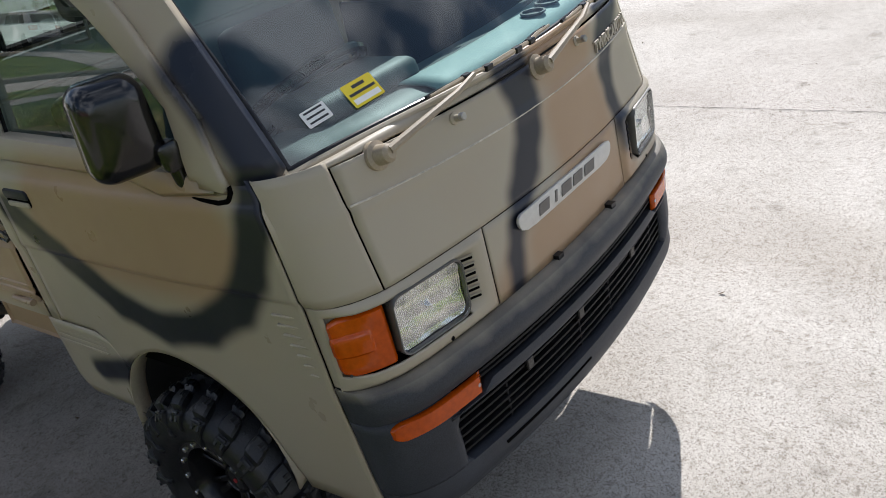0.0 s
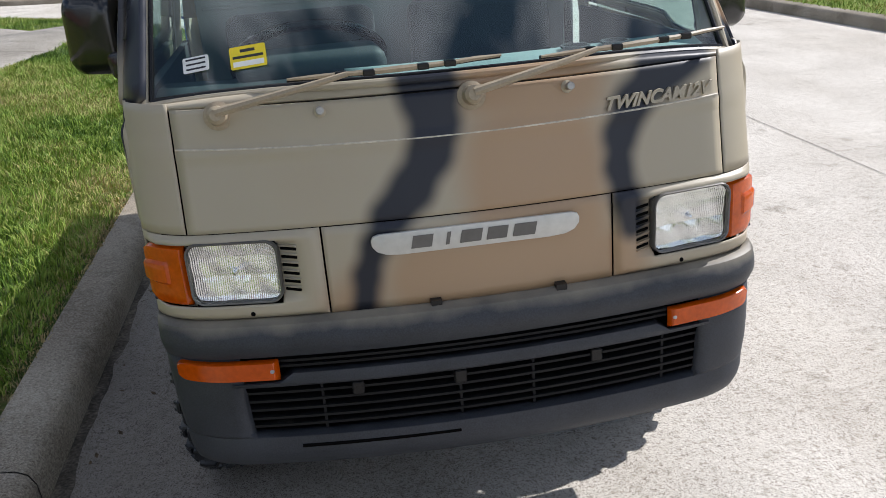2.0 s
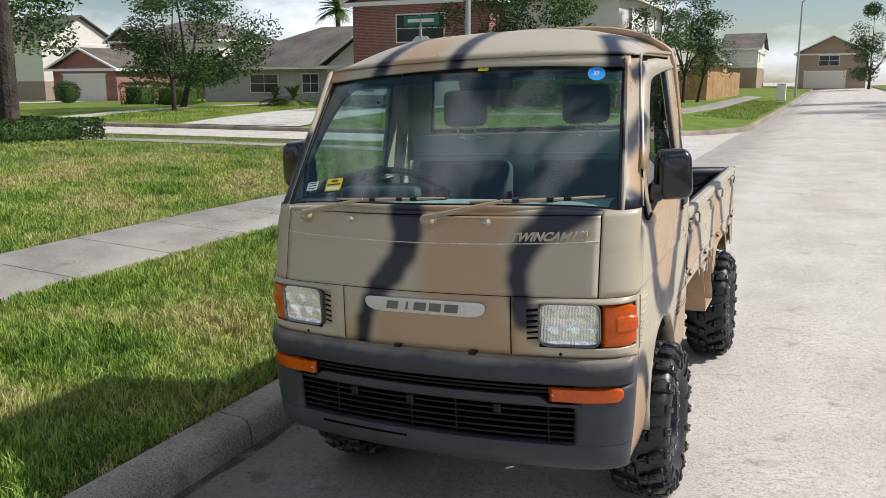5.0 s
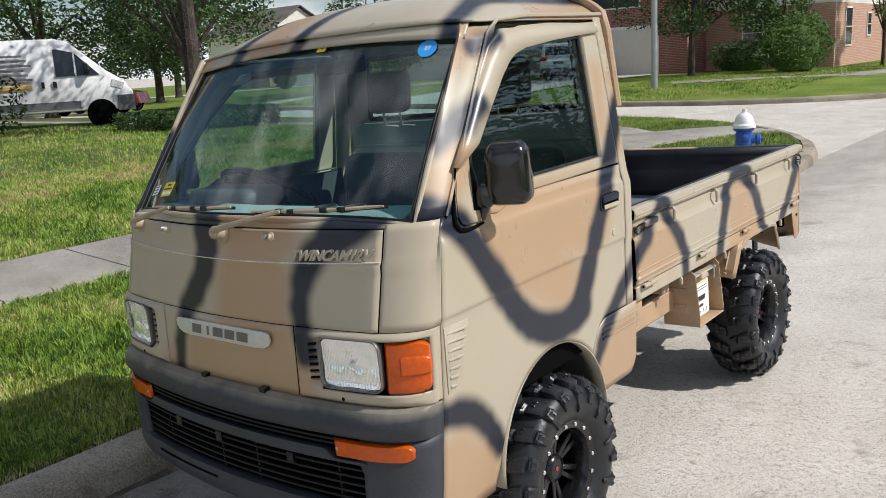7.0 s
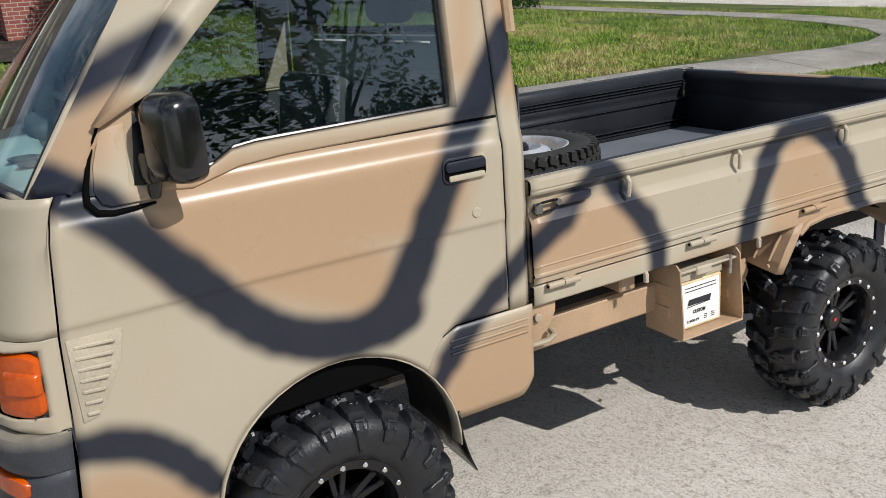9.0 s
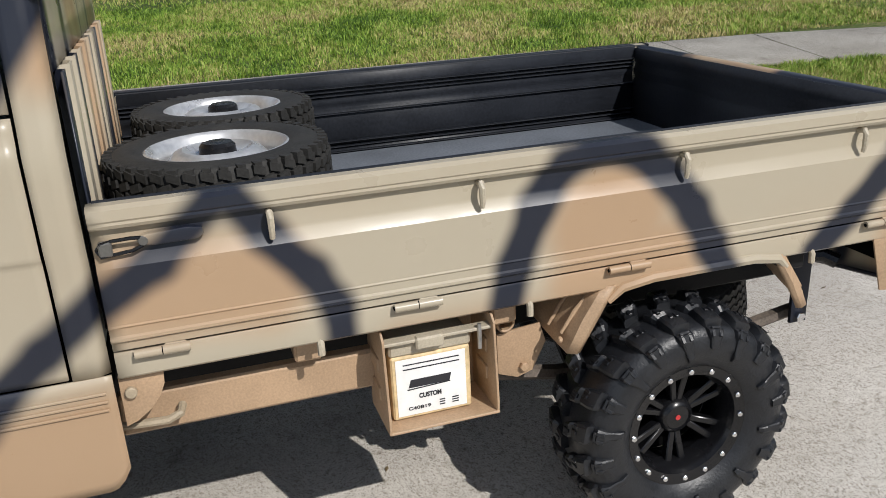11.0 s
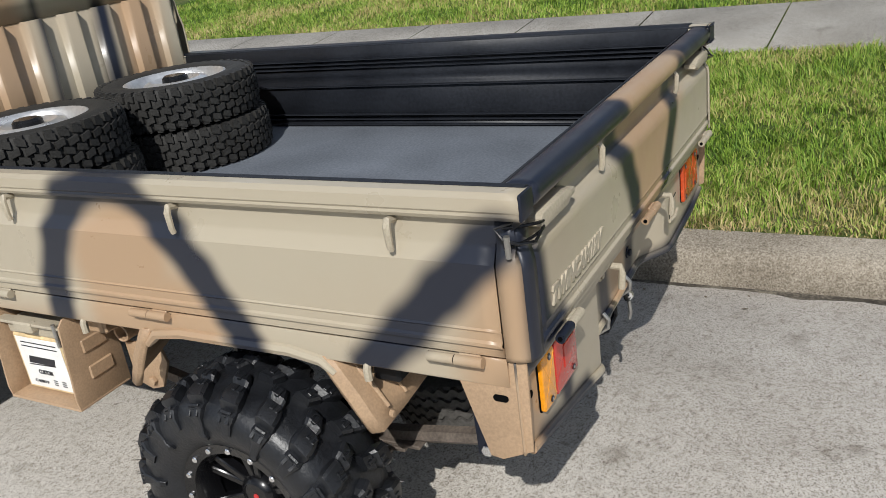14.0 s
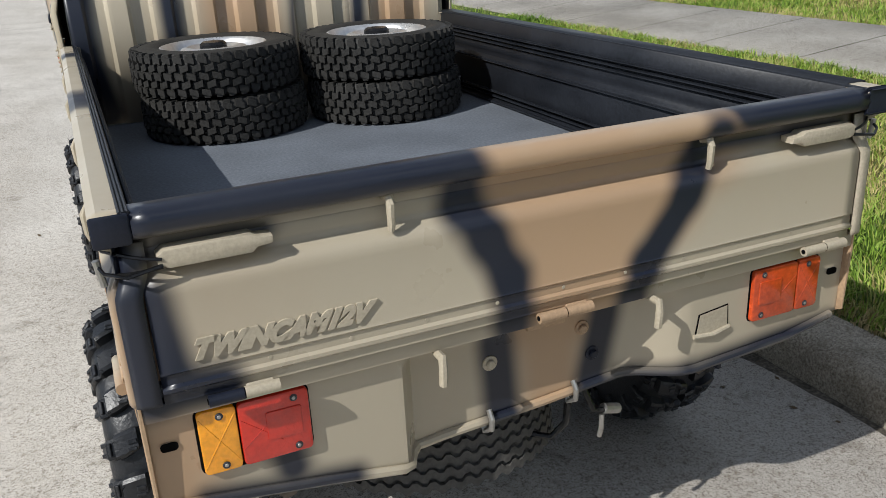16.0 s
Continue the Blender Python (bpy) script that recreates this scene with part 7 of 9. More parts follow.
arc_w = [(-8.7 + 7.5 * math.cos(a), 9.5 + 7.5 * math.sin(a)) for a in np.linspace(0, math.pi / 2, 13)]
kerb("kerb_west", [(-1.22, -60), (-1.22, -20), (-1.22, 9.0)] + [(x + 0.0, y) for x, y in arc_w] + [(-40, 17.0), (-90, 17.0)], 1)
arc_n = [(-8.2 + 7 * math.cos(a), 28.9 + 7 * math.sin(a)) for a in np.linspace(-math.pi / 2, 0, 13)]
kerb("kerb_north", [(-90, 21.9), (-40, 21.9)] + arc_n + [(-1.2, 60), (-1.2, 130)], 1)
# grit washed together along the foot of the kerb
rs = []
for y in np.arange(-8, 9.01, 0.1):
    wide = 0.030 + 0.045 * max(0, 0.5 + noise.noise((0, y * 1.1, 3)) + 0.6 * noise.noise((0, y * 5, 7)))
    rs.append([(x, y, road_h(x, y) + h) for x, h in ((-1.222, 0.006), (-1.222 + 0.5 * wide, 0.007), (-1.222 + wide, 0.004))])
part("gutter_grit", grid(rs), noise_mix("gutter_grit", ((0.035, 0.030, 0.024), (0.09, 0.078, 0.062), (0.20, 0.175, 0.135)), 9, 0.95, 0.5, 0.004, 90), road)
kerb("kerb_east", [(6.2, -60), (6.2, 130)], -1)


def walk_slabs(name, line, width, pitch=1.5, lift=0.0):
    """A pavement of separate slabs along a line."""
    root = thing(name, Matrix(), "grey concrete pavement slabs between strips of lawn", "pavement", kind="structure")
    fine, acc = [], 0
    for (x0, y0), (x1, y1) in zip(line, line[1:]):
        n = max(1, round(math.hypot(x1 - x0, y1 - y0) / pitch))
        fine += [(x0 + (x1 - x0) * i / n, y0 + (y1 - y0) * i / n) for i in range(n)]
    fine.append(line[-1])
    nor = []
    for i in range(len(fine)):
        p, q = fine[max(i - 1, 0)], fine[min(i + 1, len(fine) - 1)]
        d = math.hypot(q[0] - p[0], q[1] - p[1])
        nor.append((-(q[1] - p[1]) / d, (q[0] - p[0]) / d))
    for i in range(len(fine) - 1):
        rows = []
        for k in (0.006, 0.25, 0.5, 0.75, 0.994):
            cx, cy = fine[i][0] + (fine[i + 1][0] - fine[i][0]) * k, fine[i][1] + (fine[i + 1][1] - fine[i][1]) * k
            nx, ny = nor[i][0] + (nor[i + 1][0] - nor[i][0]) * k, nor[i][1] + (nor[i + 1][1] - nor[i][1]) * k
            row = []
            for o, dz in ((-0.5, -0.08), (-0.5, 0.0), (-0.49, 0.006), (-0.2, 0.006), (0.2, 0.006), (0.49, 0.006), (0.5, 0.0), (0.5, -0.08)):
                x, y = cx + nx * o * width, cy + ny * o * width
                row.append((x, y, lawn_h(x, y) + 0.022 + lift + dz))
            rows.append(row)
        part("paving_slab", grid(rows), concrete_walk, root, angle=60)
    return root


WEST_WALK = [(-4.55, -30), (-4.5, -10), (-4.45, 0), (-4.42, 5), (-4.34, 7.0), (-4.16, 8.4), (-4.0, 9.6), (-4.06, 10.6), (-4.42, 11.5), (-5.2, 12.2), (-6.3, 12.55), (-7.6, 12.6), (-9.2, 12.5), (-12, 12.5), (-40, 12.5)]
CORNER_WALK = [(-4.1, 10.6), (-3.85, 11.8), (-3.6, 12.8), (-3.2, 13.8)]
walk_slabs("pavement_west", WEST_WALK, 1.12, 1.0)
walk_slabs("pavement_corner", CORNER_WALK, 1.1, 1.0, 0.003)
walk_slabs("pavement_north", [(-11, 27.9), (-9, 28.6), (-6, 31), (-5, 35), (-4.6, 44), (-4.5, 70)], 1.25)
walk_slabs("pavement_east", [(8.6, -30), (8.6, 70)], 1.25)

# ---- grass ----
def grass_material(name, dry=0.0):
    m = bpy.data.materials.new(name)
    m.use_nodes = True
    n, l = m.node_tree.nodes, m.node_tree.links
    b = n["Principled BSDF"]
    b.inputs["Roughness"].default_value = 0.6
    b.inputs["Specular IOR Level"].default_value = 0.3
    geo, tc, pat = n.new("ShaderNodeNewGeometry"), n.new("ShaderNodeTexCoord"), n.new("ShaderNodeTexNoise")
    pat.inputs["Scale"].default_value, pat.inputs["Detail"].default_value = 1.0, 6
    l.new(tc.outputs["Object"], pat.inputs[0])
    add, sc = n.new("ShaderNodeMath"), n.new("ShaderNodeMath")
    add.operation, sc.operation = "ADD", "MULTIPLY_ADD"
    sc.inputs[1].default_value, sc.inputs[2].default_value = 1.9, dry - 0.76
    l.new(pat.outputs["Fac"], sc.inputs[0])
    half = n.new("ShaderNodeMath")
    half.operation, half.inputs[1].default_value = "MULTIPLY", 0.60
    l.new(geo.outputs["Random Per Island"], half.inputs[0])
    l.new(half.outputs[0], add.inputs[0]), l.new(sc.outputs[0], add.inputs[1])
    r = n.new("ShaderNodeValToRGB")
    e = r.color_ramp.elements
    e[0].position, e[0].color = 0.12, (0.045, 0.10, 0.010, 1)
    e[1].position, e[1].color = 0.95, (0.46, 0.37, 0.17, 1)
    for p, c in ((0.42, (0.17, 0.285, 0.030, 1)), (0.64, (0.29, 0.39, 0.066, 1)), (0.76, (0.36, 0.35, 0.105, 1))):
        k = e.new(p)
        k.color = c
    l.new(add.outputs[0], r.inputs[0]), l.new(r.outputs[0], b.inputs["Base Color"])
    return m


grass_green = grass_material("grass_green", 0.03)
grass_dry = grass_material("grass_dry", 0.14)
gr = np.random.RandomState(5)


def on_lawn(x, y):
    """Where blades may stand: inside the kerb's curve and off the pavements."""
    ok = ~((x > -8.7) & (x < 3) & (y > 9.5) & (y < 20) & (np.hypot(x + 8.7, y - 9.5) > 7.2))
    for line, half in ((WEST_WALK, 0.57), (CORNER_WALK, 0.56)):
        for (x0, y0), (x1, y1) in zip(line, line[1:]):
            dx, dy = x1 - x0, y1 - y0
            u = np.clip(((x - x0) * dx + (y - y0) * dy) / (dx * dx + dy * dy), 0, 1)
            ok &= np.hypot(x - x0 - u * dx, y - y0 - u * dy) > half
    return ok


def blades(name, areas, label, mat=None):
    """Upright blades strewn over rectangles: x0, x1, y0, y1, blades per square metre, height, width."""
    V, F, at = [], [], 0
    for x0, x1, y0, y1, dens, hgt, wid in areas:
        k = int((x1 - x0) * (y1 - y0) * dens)
        x, y = gr.uniform(x0, x1, k), gr.uniform(y0, y1, k)
        ok = on_lawn(x, y)
        x, y = x[ok], y[ok]
        k = len(x)
        z = np.array([lawn_h(a, b) for a, b in zip(x, y)])
        a, h = gr.uniform(0, 2 * np.pi, k), hgt * gr.uniform(0.5, 1.25, k)
        h *= 0.75 + 0.35 * np.sin(2.1 * x + 1.3 * np.sin(1.7 * y)) ** 2
        # tufts: neighbouring blades share a height and a lean
        cell = 9 * wid + 0.03
        tuft = np.floor((x + 0.3 * cell * np.sin(y / cell)) / cell) * 12.9898 + np.floor((y + 0.3 * cell * np.sin(1.3 * x / cell)) / cell) * 78.233
        t1, t2, t3 = [np.abs(np.sin(tuft * f) * 43758.5453) % 1 for f in (1.0, 1.37, 1.91)]
        h *= 0.45 + 0.85 * t1
        w = wid * gr.uniform(0.6, 1.3, k)
        lx, ly = (gr.normal(0, 0.40, k) + 1.2 * (t2 - 0.5)) * h, (gr.normal(0, 0.40, k) + 1.2 * (t3 - 0.5)) * h
        n = 5 if dens > 2000 else 3
        P = np.empty((k, n, 3))
        P[:, 0] = np.stack([x - w * np.cos(a), y - w * np.sin(a), z - 0.01], 1)
        P[:, 1] = np.stack([x + w * np.cos(a), y + w * np.sin(a), z - 0.01], 1)
        i = np.arange(k)[:, None] * n + at
        if n == 5:
            P[:, 2] = np.stack([x + 0.30 * lx + 0.9 * w * np.cos(a), y + 0.30 * ly + 0.9 * w * np.sin(a), z + 0.62 * h], 1)
            P[:, 3] = np.stack([x + 0.30 * lx - 0.9 * w * np.cos(a), y + 0.30 * ly - 0.9 * w * np.sin(a), z + 0.62 * h], 1)
            F.append(np.concatenate([i + (0, 1, 2), i + (0, 2, 3), i + (3, 2, 4)]))
        else:
            F.append(i + (0, 1, 2))
        P[:, n - 1] = np.stack([x + lx, y + ly, z + h], 1)
        V.append(P.reshape(-1, 3))
        at += k * n
    V, F = np.concatenate(V), np.concatenate(F)
    me = bpy.data.meshes.new(name)
    me.vertices.add(len(V)), me.loops.add(len(F) * 3), me.polygons.add(len(F))
    me.vertices.foreach_set("co", V.ravel())
    me.loops.foreach_set("vertex_index", F.ravel().astype(np.int32))
    me.polygons.foreach_set("loop_start", np.arange(0, len(F) * 3, 3, dtype=np.int32))
    me.update(calc_edges=True)
    me.materials.append(mat or grass_green)
    return tagged(new(name, me), label, "grass", kind="stuff")


blades("grass", [(-3.88, -1.45, -4.0, 9.5, 8500, 0.052, 0.0025), (-9.0, -1.4, 9.2, 16.7, 1100, 0.06, 0.0055), (-22.0, -15.0, 2.0, 14.5, 160, 0.07, 0.012),
                  (-3.98, -1.38, -9.0, -4.0, 700, 0.055, 0.005)], "short green and straw-coloured grass blades on the verge")
blades("grass", [(-9.5, -5.02, -5.0, 9.2, 3200, 0.050, 0.0036), (-15.0, -9.5, -6.0, 14.0, 420, 0.06, 0.008)], "short half-dry grass blades on the lawn beyond the pavement", grass_dry)
blades("grass", [(6.35, 9.5, 2.0, 22.0, 500, 0.07, 0.008), (-13.0, -8.3, 22.3, 36.0, 300, 0.07, 0.011), (-8.3, -5.9, 23.2, 44.0, 260, 0.07, 0.012), (-28.0, -21.0, 22.4, 33.0, 160, 0.08, 0.014), (-3.9, -1.6, 33.0, 60.0, 160, 0.08, 0.014)], "short bright grass blades across the road")
straw = material("straw", (0.40, 0.31, 0.15), 0.8, spots=0.4, scale=9, fine=80, bump=0)
blades("straw", [(-1.54, -1.41, -4.0, 9.0, 5200, 0.026, 0.0028), (-3.92, -3.72, -4.0, 9.0, 1300, 0.035, 0.0028), (-5.14, -4.96, -4.0, 9.0, 900, 0.035, 0.004), (-3.4, -2.5, -1.6, -0.9, 500, 0.04, 0.003), (-3.6, -1.9, 0.3, 0.9, 350, 0.04, 0.003), (-3.2, -2.2, 4.2, 5.4, 300, 0.04, 0.003)], "dry straw-coloured grass along the kerb and pavement edges", straw)
# dead leaves and crumbs on the road and in the gutter
V, F = [], []
for k in range(260):
    near = gr.rand() < 0.55
    x = -1.19 + abs(gr.normal(0, 0.16)) if near else gr.uniform(-1.0, 4.2)
    y = gr.uniform(-5, 9)
    s, a, i = gr.uniform(0.004, 0.016), gr.uniform(0, 6.28), len(V)
    z = road_h(x, y) + 0.003
    for d, q, h in ((0, 1.0, 0), (1.6, 0.5, 0.3), (3.1, 0.9, 0.5), (4.7, 0.45, 0.1)):
        V.append((x + s * q * math.cos(a + d), y + s * q * math.sin(a + d), z + s * h))
    F.append((i, i + 1, i + 2, i + 3))
me = bpy.data.meshes.new("leaf_litter")
me.from_pydata(V, [], F)
me.materials.append(noise_mix("dead_leaf", ((0.03, 0.022, 0.014), (0.10, 0.07, 0.04), (0.22, 0.16, 0.08)), 3, 0.9, 0, 0.01, 30))
tagged(new("leaf_litter", me), "dead leaves and crumbs scattered on the road", "leaf litter", kind="stuff")

# ---- houses ----
def brick(name, a, b, mortar):
    m = bpy.data.materials.new(name)
    m.use_nodes = True
    n, l = m.node_tree.nodes, m.node_tree.links
    bs = n["Principled BSDF"]
    bs.inputs["Roughness"].default_value = 0.9
    tc, br, mp = n.new("ShaderNodeTexCoord"), n.new("ShaderNodeTexBrick"), n.new("ShaderNodeSeparateXYZ")
    add, com = n.new("ShaderNodeMath"), n.new("ShaderNodeCombineXYZ")
    add.operation = "ADD"
    l.new(tc.outputs["Object"], mp.inputs[0])
    l.new(mp.outputs[0], add.inputs[0]), l.new(mp.outputs[1], add.inputs[1])
    l.new(add.outputs[0], com.inputs[0]), l.new(mp.outputs[2], com.inputs[1])
    l.new(com.outputs[0], br.inputs["Vector"])
    br.inputs["Color1"].default_value, br.inputs["Color2"].default_value, br.inputs["Mortar"].default_value = (*a, 1), (*b, 1), (*mortar, 1)
    br.inputs["Scale"].default_value, br.inputs["Brick Width"].default_value, br.inputs["Row Height"].default_value, br.inputs["Mortar Size"].default_value = 1.0, 0.21, 0.075, 0.008
    l.new(br.outputs["Color"], bs.inputs["Base Color"])
    return m


def lapped(name, colour):
    """Lapped siding: its boards cast fine lines."""
    m = material(name, colour, 0.7, spots=0.05, scale=1.5, bump=0)
    n, l = m.node_tree.nodes, m.node_tree.links
    tc, wv, bp = n.new("ShaderNodeTexCoord"), n.new("ShaderNodeTexWave"), n.new("ShaderNodeBump")
    wv.wave_type, wv.bands_direction, wv.wave_profile = "BANDS", "Z", "SAW"
    wv.inputs["Scale"].default_value = 1.9
    bp.inputs["Distance"].default_value = 0.03
    l.new(tc.outputs["Object"], wv.inputs["Vector"]), l.new(wv.outputs["Fac"], bp.inputs["Height"]), l.new(bp.outputs[0], n["Principled BSDF"].inputs["Normal"])
    return m


red_brick = brick("red_brick", (0.22, 0.06, 0.045), (0.28, 0.09, 0.065), (0.36, 0.31, 0.27))
pink_brick = brick("pink_brick", (0.42, 0.20, 0.13), (0.48, 0.25, 0.17), (0.5, 0.44, 0.38))
grey_brick = brick("grey_brick", (0.36, 0.32, 0.29), (0.45, 0.41, 0.37), (0.5, 0.47, 0.43))
brown_brick = brick("brown_brick", (0.26, 0.17, 0.11), (0.34, 0.23, 0.16), (0.42, 0.37, 0.32))
white_siding, cream_siding = lapped("white_siding", (0.80, 0.78, 0.74)), lapped("cream_siding", (0.78, 0.74, 0.66))
shingle = noise_mix("shingle", ((0.075, 0.066, 0.058), (0.12, 0.105, 0.092), (0.17, 0.15, 0.132)), 0.6, 0.95, 0.6, 0.02, 9)
white_trim = material("white_trim", (0.74, 0.72, 0.68), 0.6, spots=0.05, bump=0)
door_paint = material("door_paint", (0.66, 0.61, 0.53), 0.6, spots=0.05, bump=0)
pane_dark = material("pane_dark", (0.03, 0.035, 0.04), 0.08, spots=0.1, bump=0)
fence_wood = noise_mix("fence_wood", ((0.30, 0.17, 0.08), (0.42, 0.26, 0.13), (0.52, 0.35, 0.19)), 1.0, 0.9, 0.3, 0.01, 8)


def gable_roof(x0, x1, y0, y1, z, h, along, over=0.45):
    """A ridge roof over a block; along: the ridge's axis."""
    x0, x1, y0, y1 = x0 - over, x1 + over, y0 - over, y1 + over
    if along == "y":
        c = (x0 + x1) / 2
        a, b = [(x0, y0, z), (c, y0, z + h), (x1, y0, z)], [(x0, y1, z), (c, y1, z + h), (x1, y1, z)]
    else:
        c = (y0 + y1) / 2
        a, b = [(x0, y0, z), (x0, c, z + h), (x0, y1, z)], [(x1, y0, z), (x1, c, z + h), (x1, y1, z)]
    return grid([a, b])


def hip_roof(x0, x1, y0, y1, z, h, over=0.45):
    x0, x1, y0, y1 = x0 - over, x1 + over, y0 - over, y1 + over
    w = min(x1 - x0, y1 - y0) / 2
    if x1 - x0 > y1 - y0:
        r = [(x0 + w, (y0 + y1) / 2, z + h), (x1 - w, (y0 + y1) / 2, z + h)]
    else:
        r = [((x0 + x1) / 2, y0 + w, z + h), ((x0 + x1) / 2, y1 - w, z + h)]
    c = [(x0, y0, z), (x1, y0, z), (x1, y1, z), (x0, y1, z)]
    bm = bmesh.new()
    v = [bm.verts.new(p) for p in c + r]
    for f in (((0, 1, 5, 4), (2, 3, 4, 5), (1, 2, 5), (3, 0, 4)) if x1 - x0 > y1 - y0 else ((0, 1, 4), (1, 2, 5, 4), (2, 3, 5), (3, 0, 4, 5))):
        bm.faces.new([v[i] for i in f])
    return bm


def house(name, label, blocks, windows=(), doors=(), shift=(0, 0), size=(1, 1)):
    """blocks: x0, x1, y0, y1, eaves, ridge, roof ('x', 'y' gable or 'h' hip), wall below, wall above, split height.
    windows and doors: face ('s' or 'e'), plane, from, to, sill, head."""
    x, y = blocks[0][0], blocks[0][2]
    gx, gy = x + shift[0], y + shift[1]
    z = lawn_h(gx, max(gy, 25) if gy > 21 else gy)
    h = thing(name, Matrix.Translation((gx, gy, z)) @ Matrix.Diagonal((size[0], size[0], size[1], 1)) @ Matrix.Translation((-x, -y, 0)), label, "house")
    for x0, x1, y0, y1, ev, rg, rf, lo, up, split in blocks:
        wall = part("wall", box(x0, x1, y0, y1, -0.6, split if up else ev), lo, h, smooth=False)
        if up:
            part("upper_wall", box(x0, x1, y0, y1, split, ev), up, h, smooth=False)
        if rf == "h":
            part("roof", hip_roof(x0, x1, y0, y1, ev, rg - ev), shingle, h, smooth=False, thick=0.12)
        else:
            part("roof", gable_roof(x0, x1, y0, y1, ev, rg - ev, rf), shingle, h, smooth=False, thick=0.12)
            if rf == "y":
                c = (x0 + x1) / 2
                part("gable", moved(slab([(x0, 0), (x1, 0), (c, (rg - ev) * 0.93)], 0, 0.1), pose(0, y0 + 0.1, ev - 0.02, 90)), up or lo, h, smooth=False)
                for sx, xe in ((-1, x0 - 0.45), (1, x1 + 0.45)):
                    part("barge_board", tube([(xe, y0 - 0.47, ev - 0.06), (c, y0 - 0.47, rg - 0.08)], 0.10, 4), white_trim, h)
            else:
                c = (y0 + y1) / 2
                part("gable", moved(slab([(y0, 0), (y1, 0), (c, (rg - ev) * 0.93)], 0, 0.1), Matrix(((0, 0, 1, x1 - 0.1), (1, 0, 0, 0), (0, 1, 0, ev - 0.02), (0, 0, 0, 1)))), up or lo, h, smooth=False)
        part("fascia", box(x0 - 0.46, x1 + 0.46, y0 - 0.49, y0 - 0.44, ev - 0.22, ev - 0.02), white_trim, h, smooth=False)
        part("fascia", box(x1 + 0.44, x1 + 0.49, y0 - 0.46, y1 + 0.46, ev - 0.22, ev - 0.02), white_trim, h, smooth=False)
    for f, p, a, b, s, t in windows:
        if f == "s":
            w = part("window", box(a - 0.07, b + 0.07, p - 0.05, p + 0.02, s - 0.07, t + 0.07), white_trim, h, smooth=False)
            for u, v in ((a, (a + b) / 2 - 0.025), ((a + b) / 2 + 0.025, b)):
                for q, r in ((s, (s + t) / 2 - 0.02), ((s + t) / 2 + 0.02, t)):
                    part("pane", box(u, v, p - 0.06, p - 0.03, q, r), pane_dark, w, smooth=False)
        else:
            w = part("window", box(p - 0.02, p + 0.05, a - 0.07, b + 0.07, s - 0.07, t + 0.07), white_trim, h, smooth=False)
            for q, r in ((s, (s + t) / 2 - 0.02), ((s + t) / 2 + 0.02, t)):
                part("pane", box(p + 0.03, p + 0.06, a, b, q, r), pane_dark, w, smooth=False)
    for f, p, a, b, s, t in doors:
        d = part("garage_door", box(a, b, p - 0.03, p + 0.02, s, t), door_paint, h, smooth=False)
        for k in range(4):
            zz = s + (t - s) * k / 4
            for j in range(4):
                xx = a + (b - a) * j / 4
                part("door_panel", box(xx + 0.1, xx + (b - a) / 4 - 0.1, p - 0.045, p - 0.02, zz + 0.1, zz + (t - s) / 4 - 0.08), door_paint, d, smooth=False)
        part("door_frame", box(a - 0.12, b + 0.12, p - 0.06, p, t, t + 0.14), white_trim, h, smooth=False)
    return h


house("brick_house", "red brick two-storey house with a gabled white-doored garage", [(-46.6, -39.4, 36, 46, 2.7, 4.4, "y", red_brick, None, 0), (-49.0, -36.0, 45, 55, 5.3, 7.4, "h", red_brick, cream_siding, 2.9), (-48.0, -44.6, 44.2, 46, 5.3, 6.6, "y", red_brick, None, 0)],
      [("s", 44.2, -46.9, -45.7, 3.4, 4.6), ("s", 45, -49.4, -47.9, 3.4, 4.7), ("e", -36, 47, 48.2, 3.4, 4.7)], [("s", 36, -45.4, -40.6, 0, 2.15)], (-12.2, 14.0), (0.98, 1.0))
house("siding_house", "tall cream sided house with a brick base and a gable", [(-64, -53.5, 46, 56, 5.7, 8.4, "x", brown_brick, cream_siding, 1.9)], [("e", -53.5, 49.0, 50.2, 3.4, 5.0), ("e", -53.5, 51.6, 52.4, 3.4, 5.0)], (), (-10.0, 8.0), (0.9, 0.95))
house("bungalow", "low grey brick house under a broad shingle roof", [(-38, -22.5, 39, 51, 2.7, 6.0, "h", grey_brick, None, 0), (-27, -22.5, 37.5, 41, 2.7, 4.7, "y", grey_brick, cream_siding, 2.2)],
      [("s", 39, -34, -31.8, 0.8, 2.1), ("s", 37.5, -25.6, -24.4, 0.9, 2.1), ("s", 39, -29.8, -28.6, 0.8, 2.1)], (), (-1.0, 6.5), (1.0, 0.88))
house("corner_house", "two-storey house, brick below and white siding above, with a brick front", [(-22.0, -8.4, 39, 51, 5.4, 8.0, "h", pink_brick, white_siding, 2.75), (-21.8, -14.2, 36.8, 40, 5.2, 7.4, "y", red_brick, None, 0)],
      [("e", -8.4, 40.6, 41.6, 0.9, 2.5), ("e", -8.4, 44.6, 45.2, 1.3, 2.3), ("e", -8.4, 41, 41.7, 3.5, 4.8), ("e", -8.4, 45, 45.6, 3.5, 4.8), ("s", 36.8, -19.2, -16.6, 3.2, 4.5), ("s", 39, -12.4, -10.6, 0.9, 2.4)], [("s", 36.8, -20.4, -15.6, 0, 2.15)])
house("far_house", "white and brick houses far along the street", [(-10.5, -6.2, 76, 88, 4.9, 7.0, "x", brown_brick, white_siding, 2.5), (-13.5, -9.6, 70, 78, 3.0, 5.4, "y", pink_brick, None, 0)], [("e", -6.2, 78, 79, 3.2, 4.4)], (), (-1.4, 36), (1.0, 1.0))
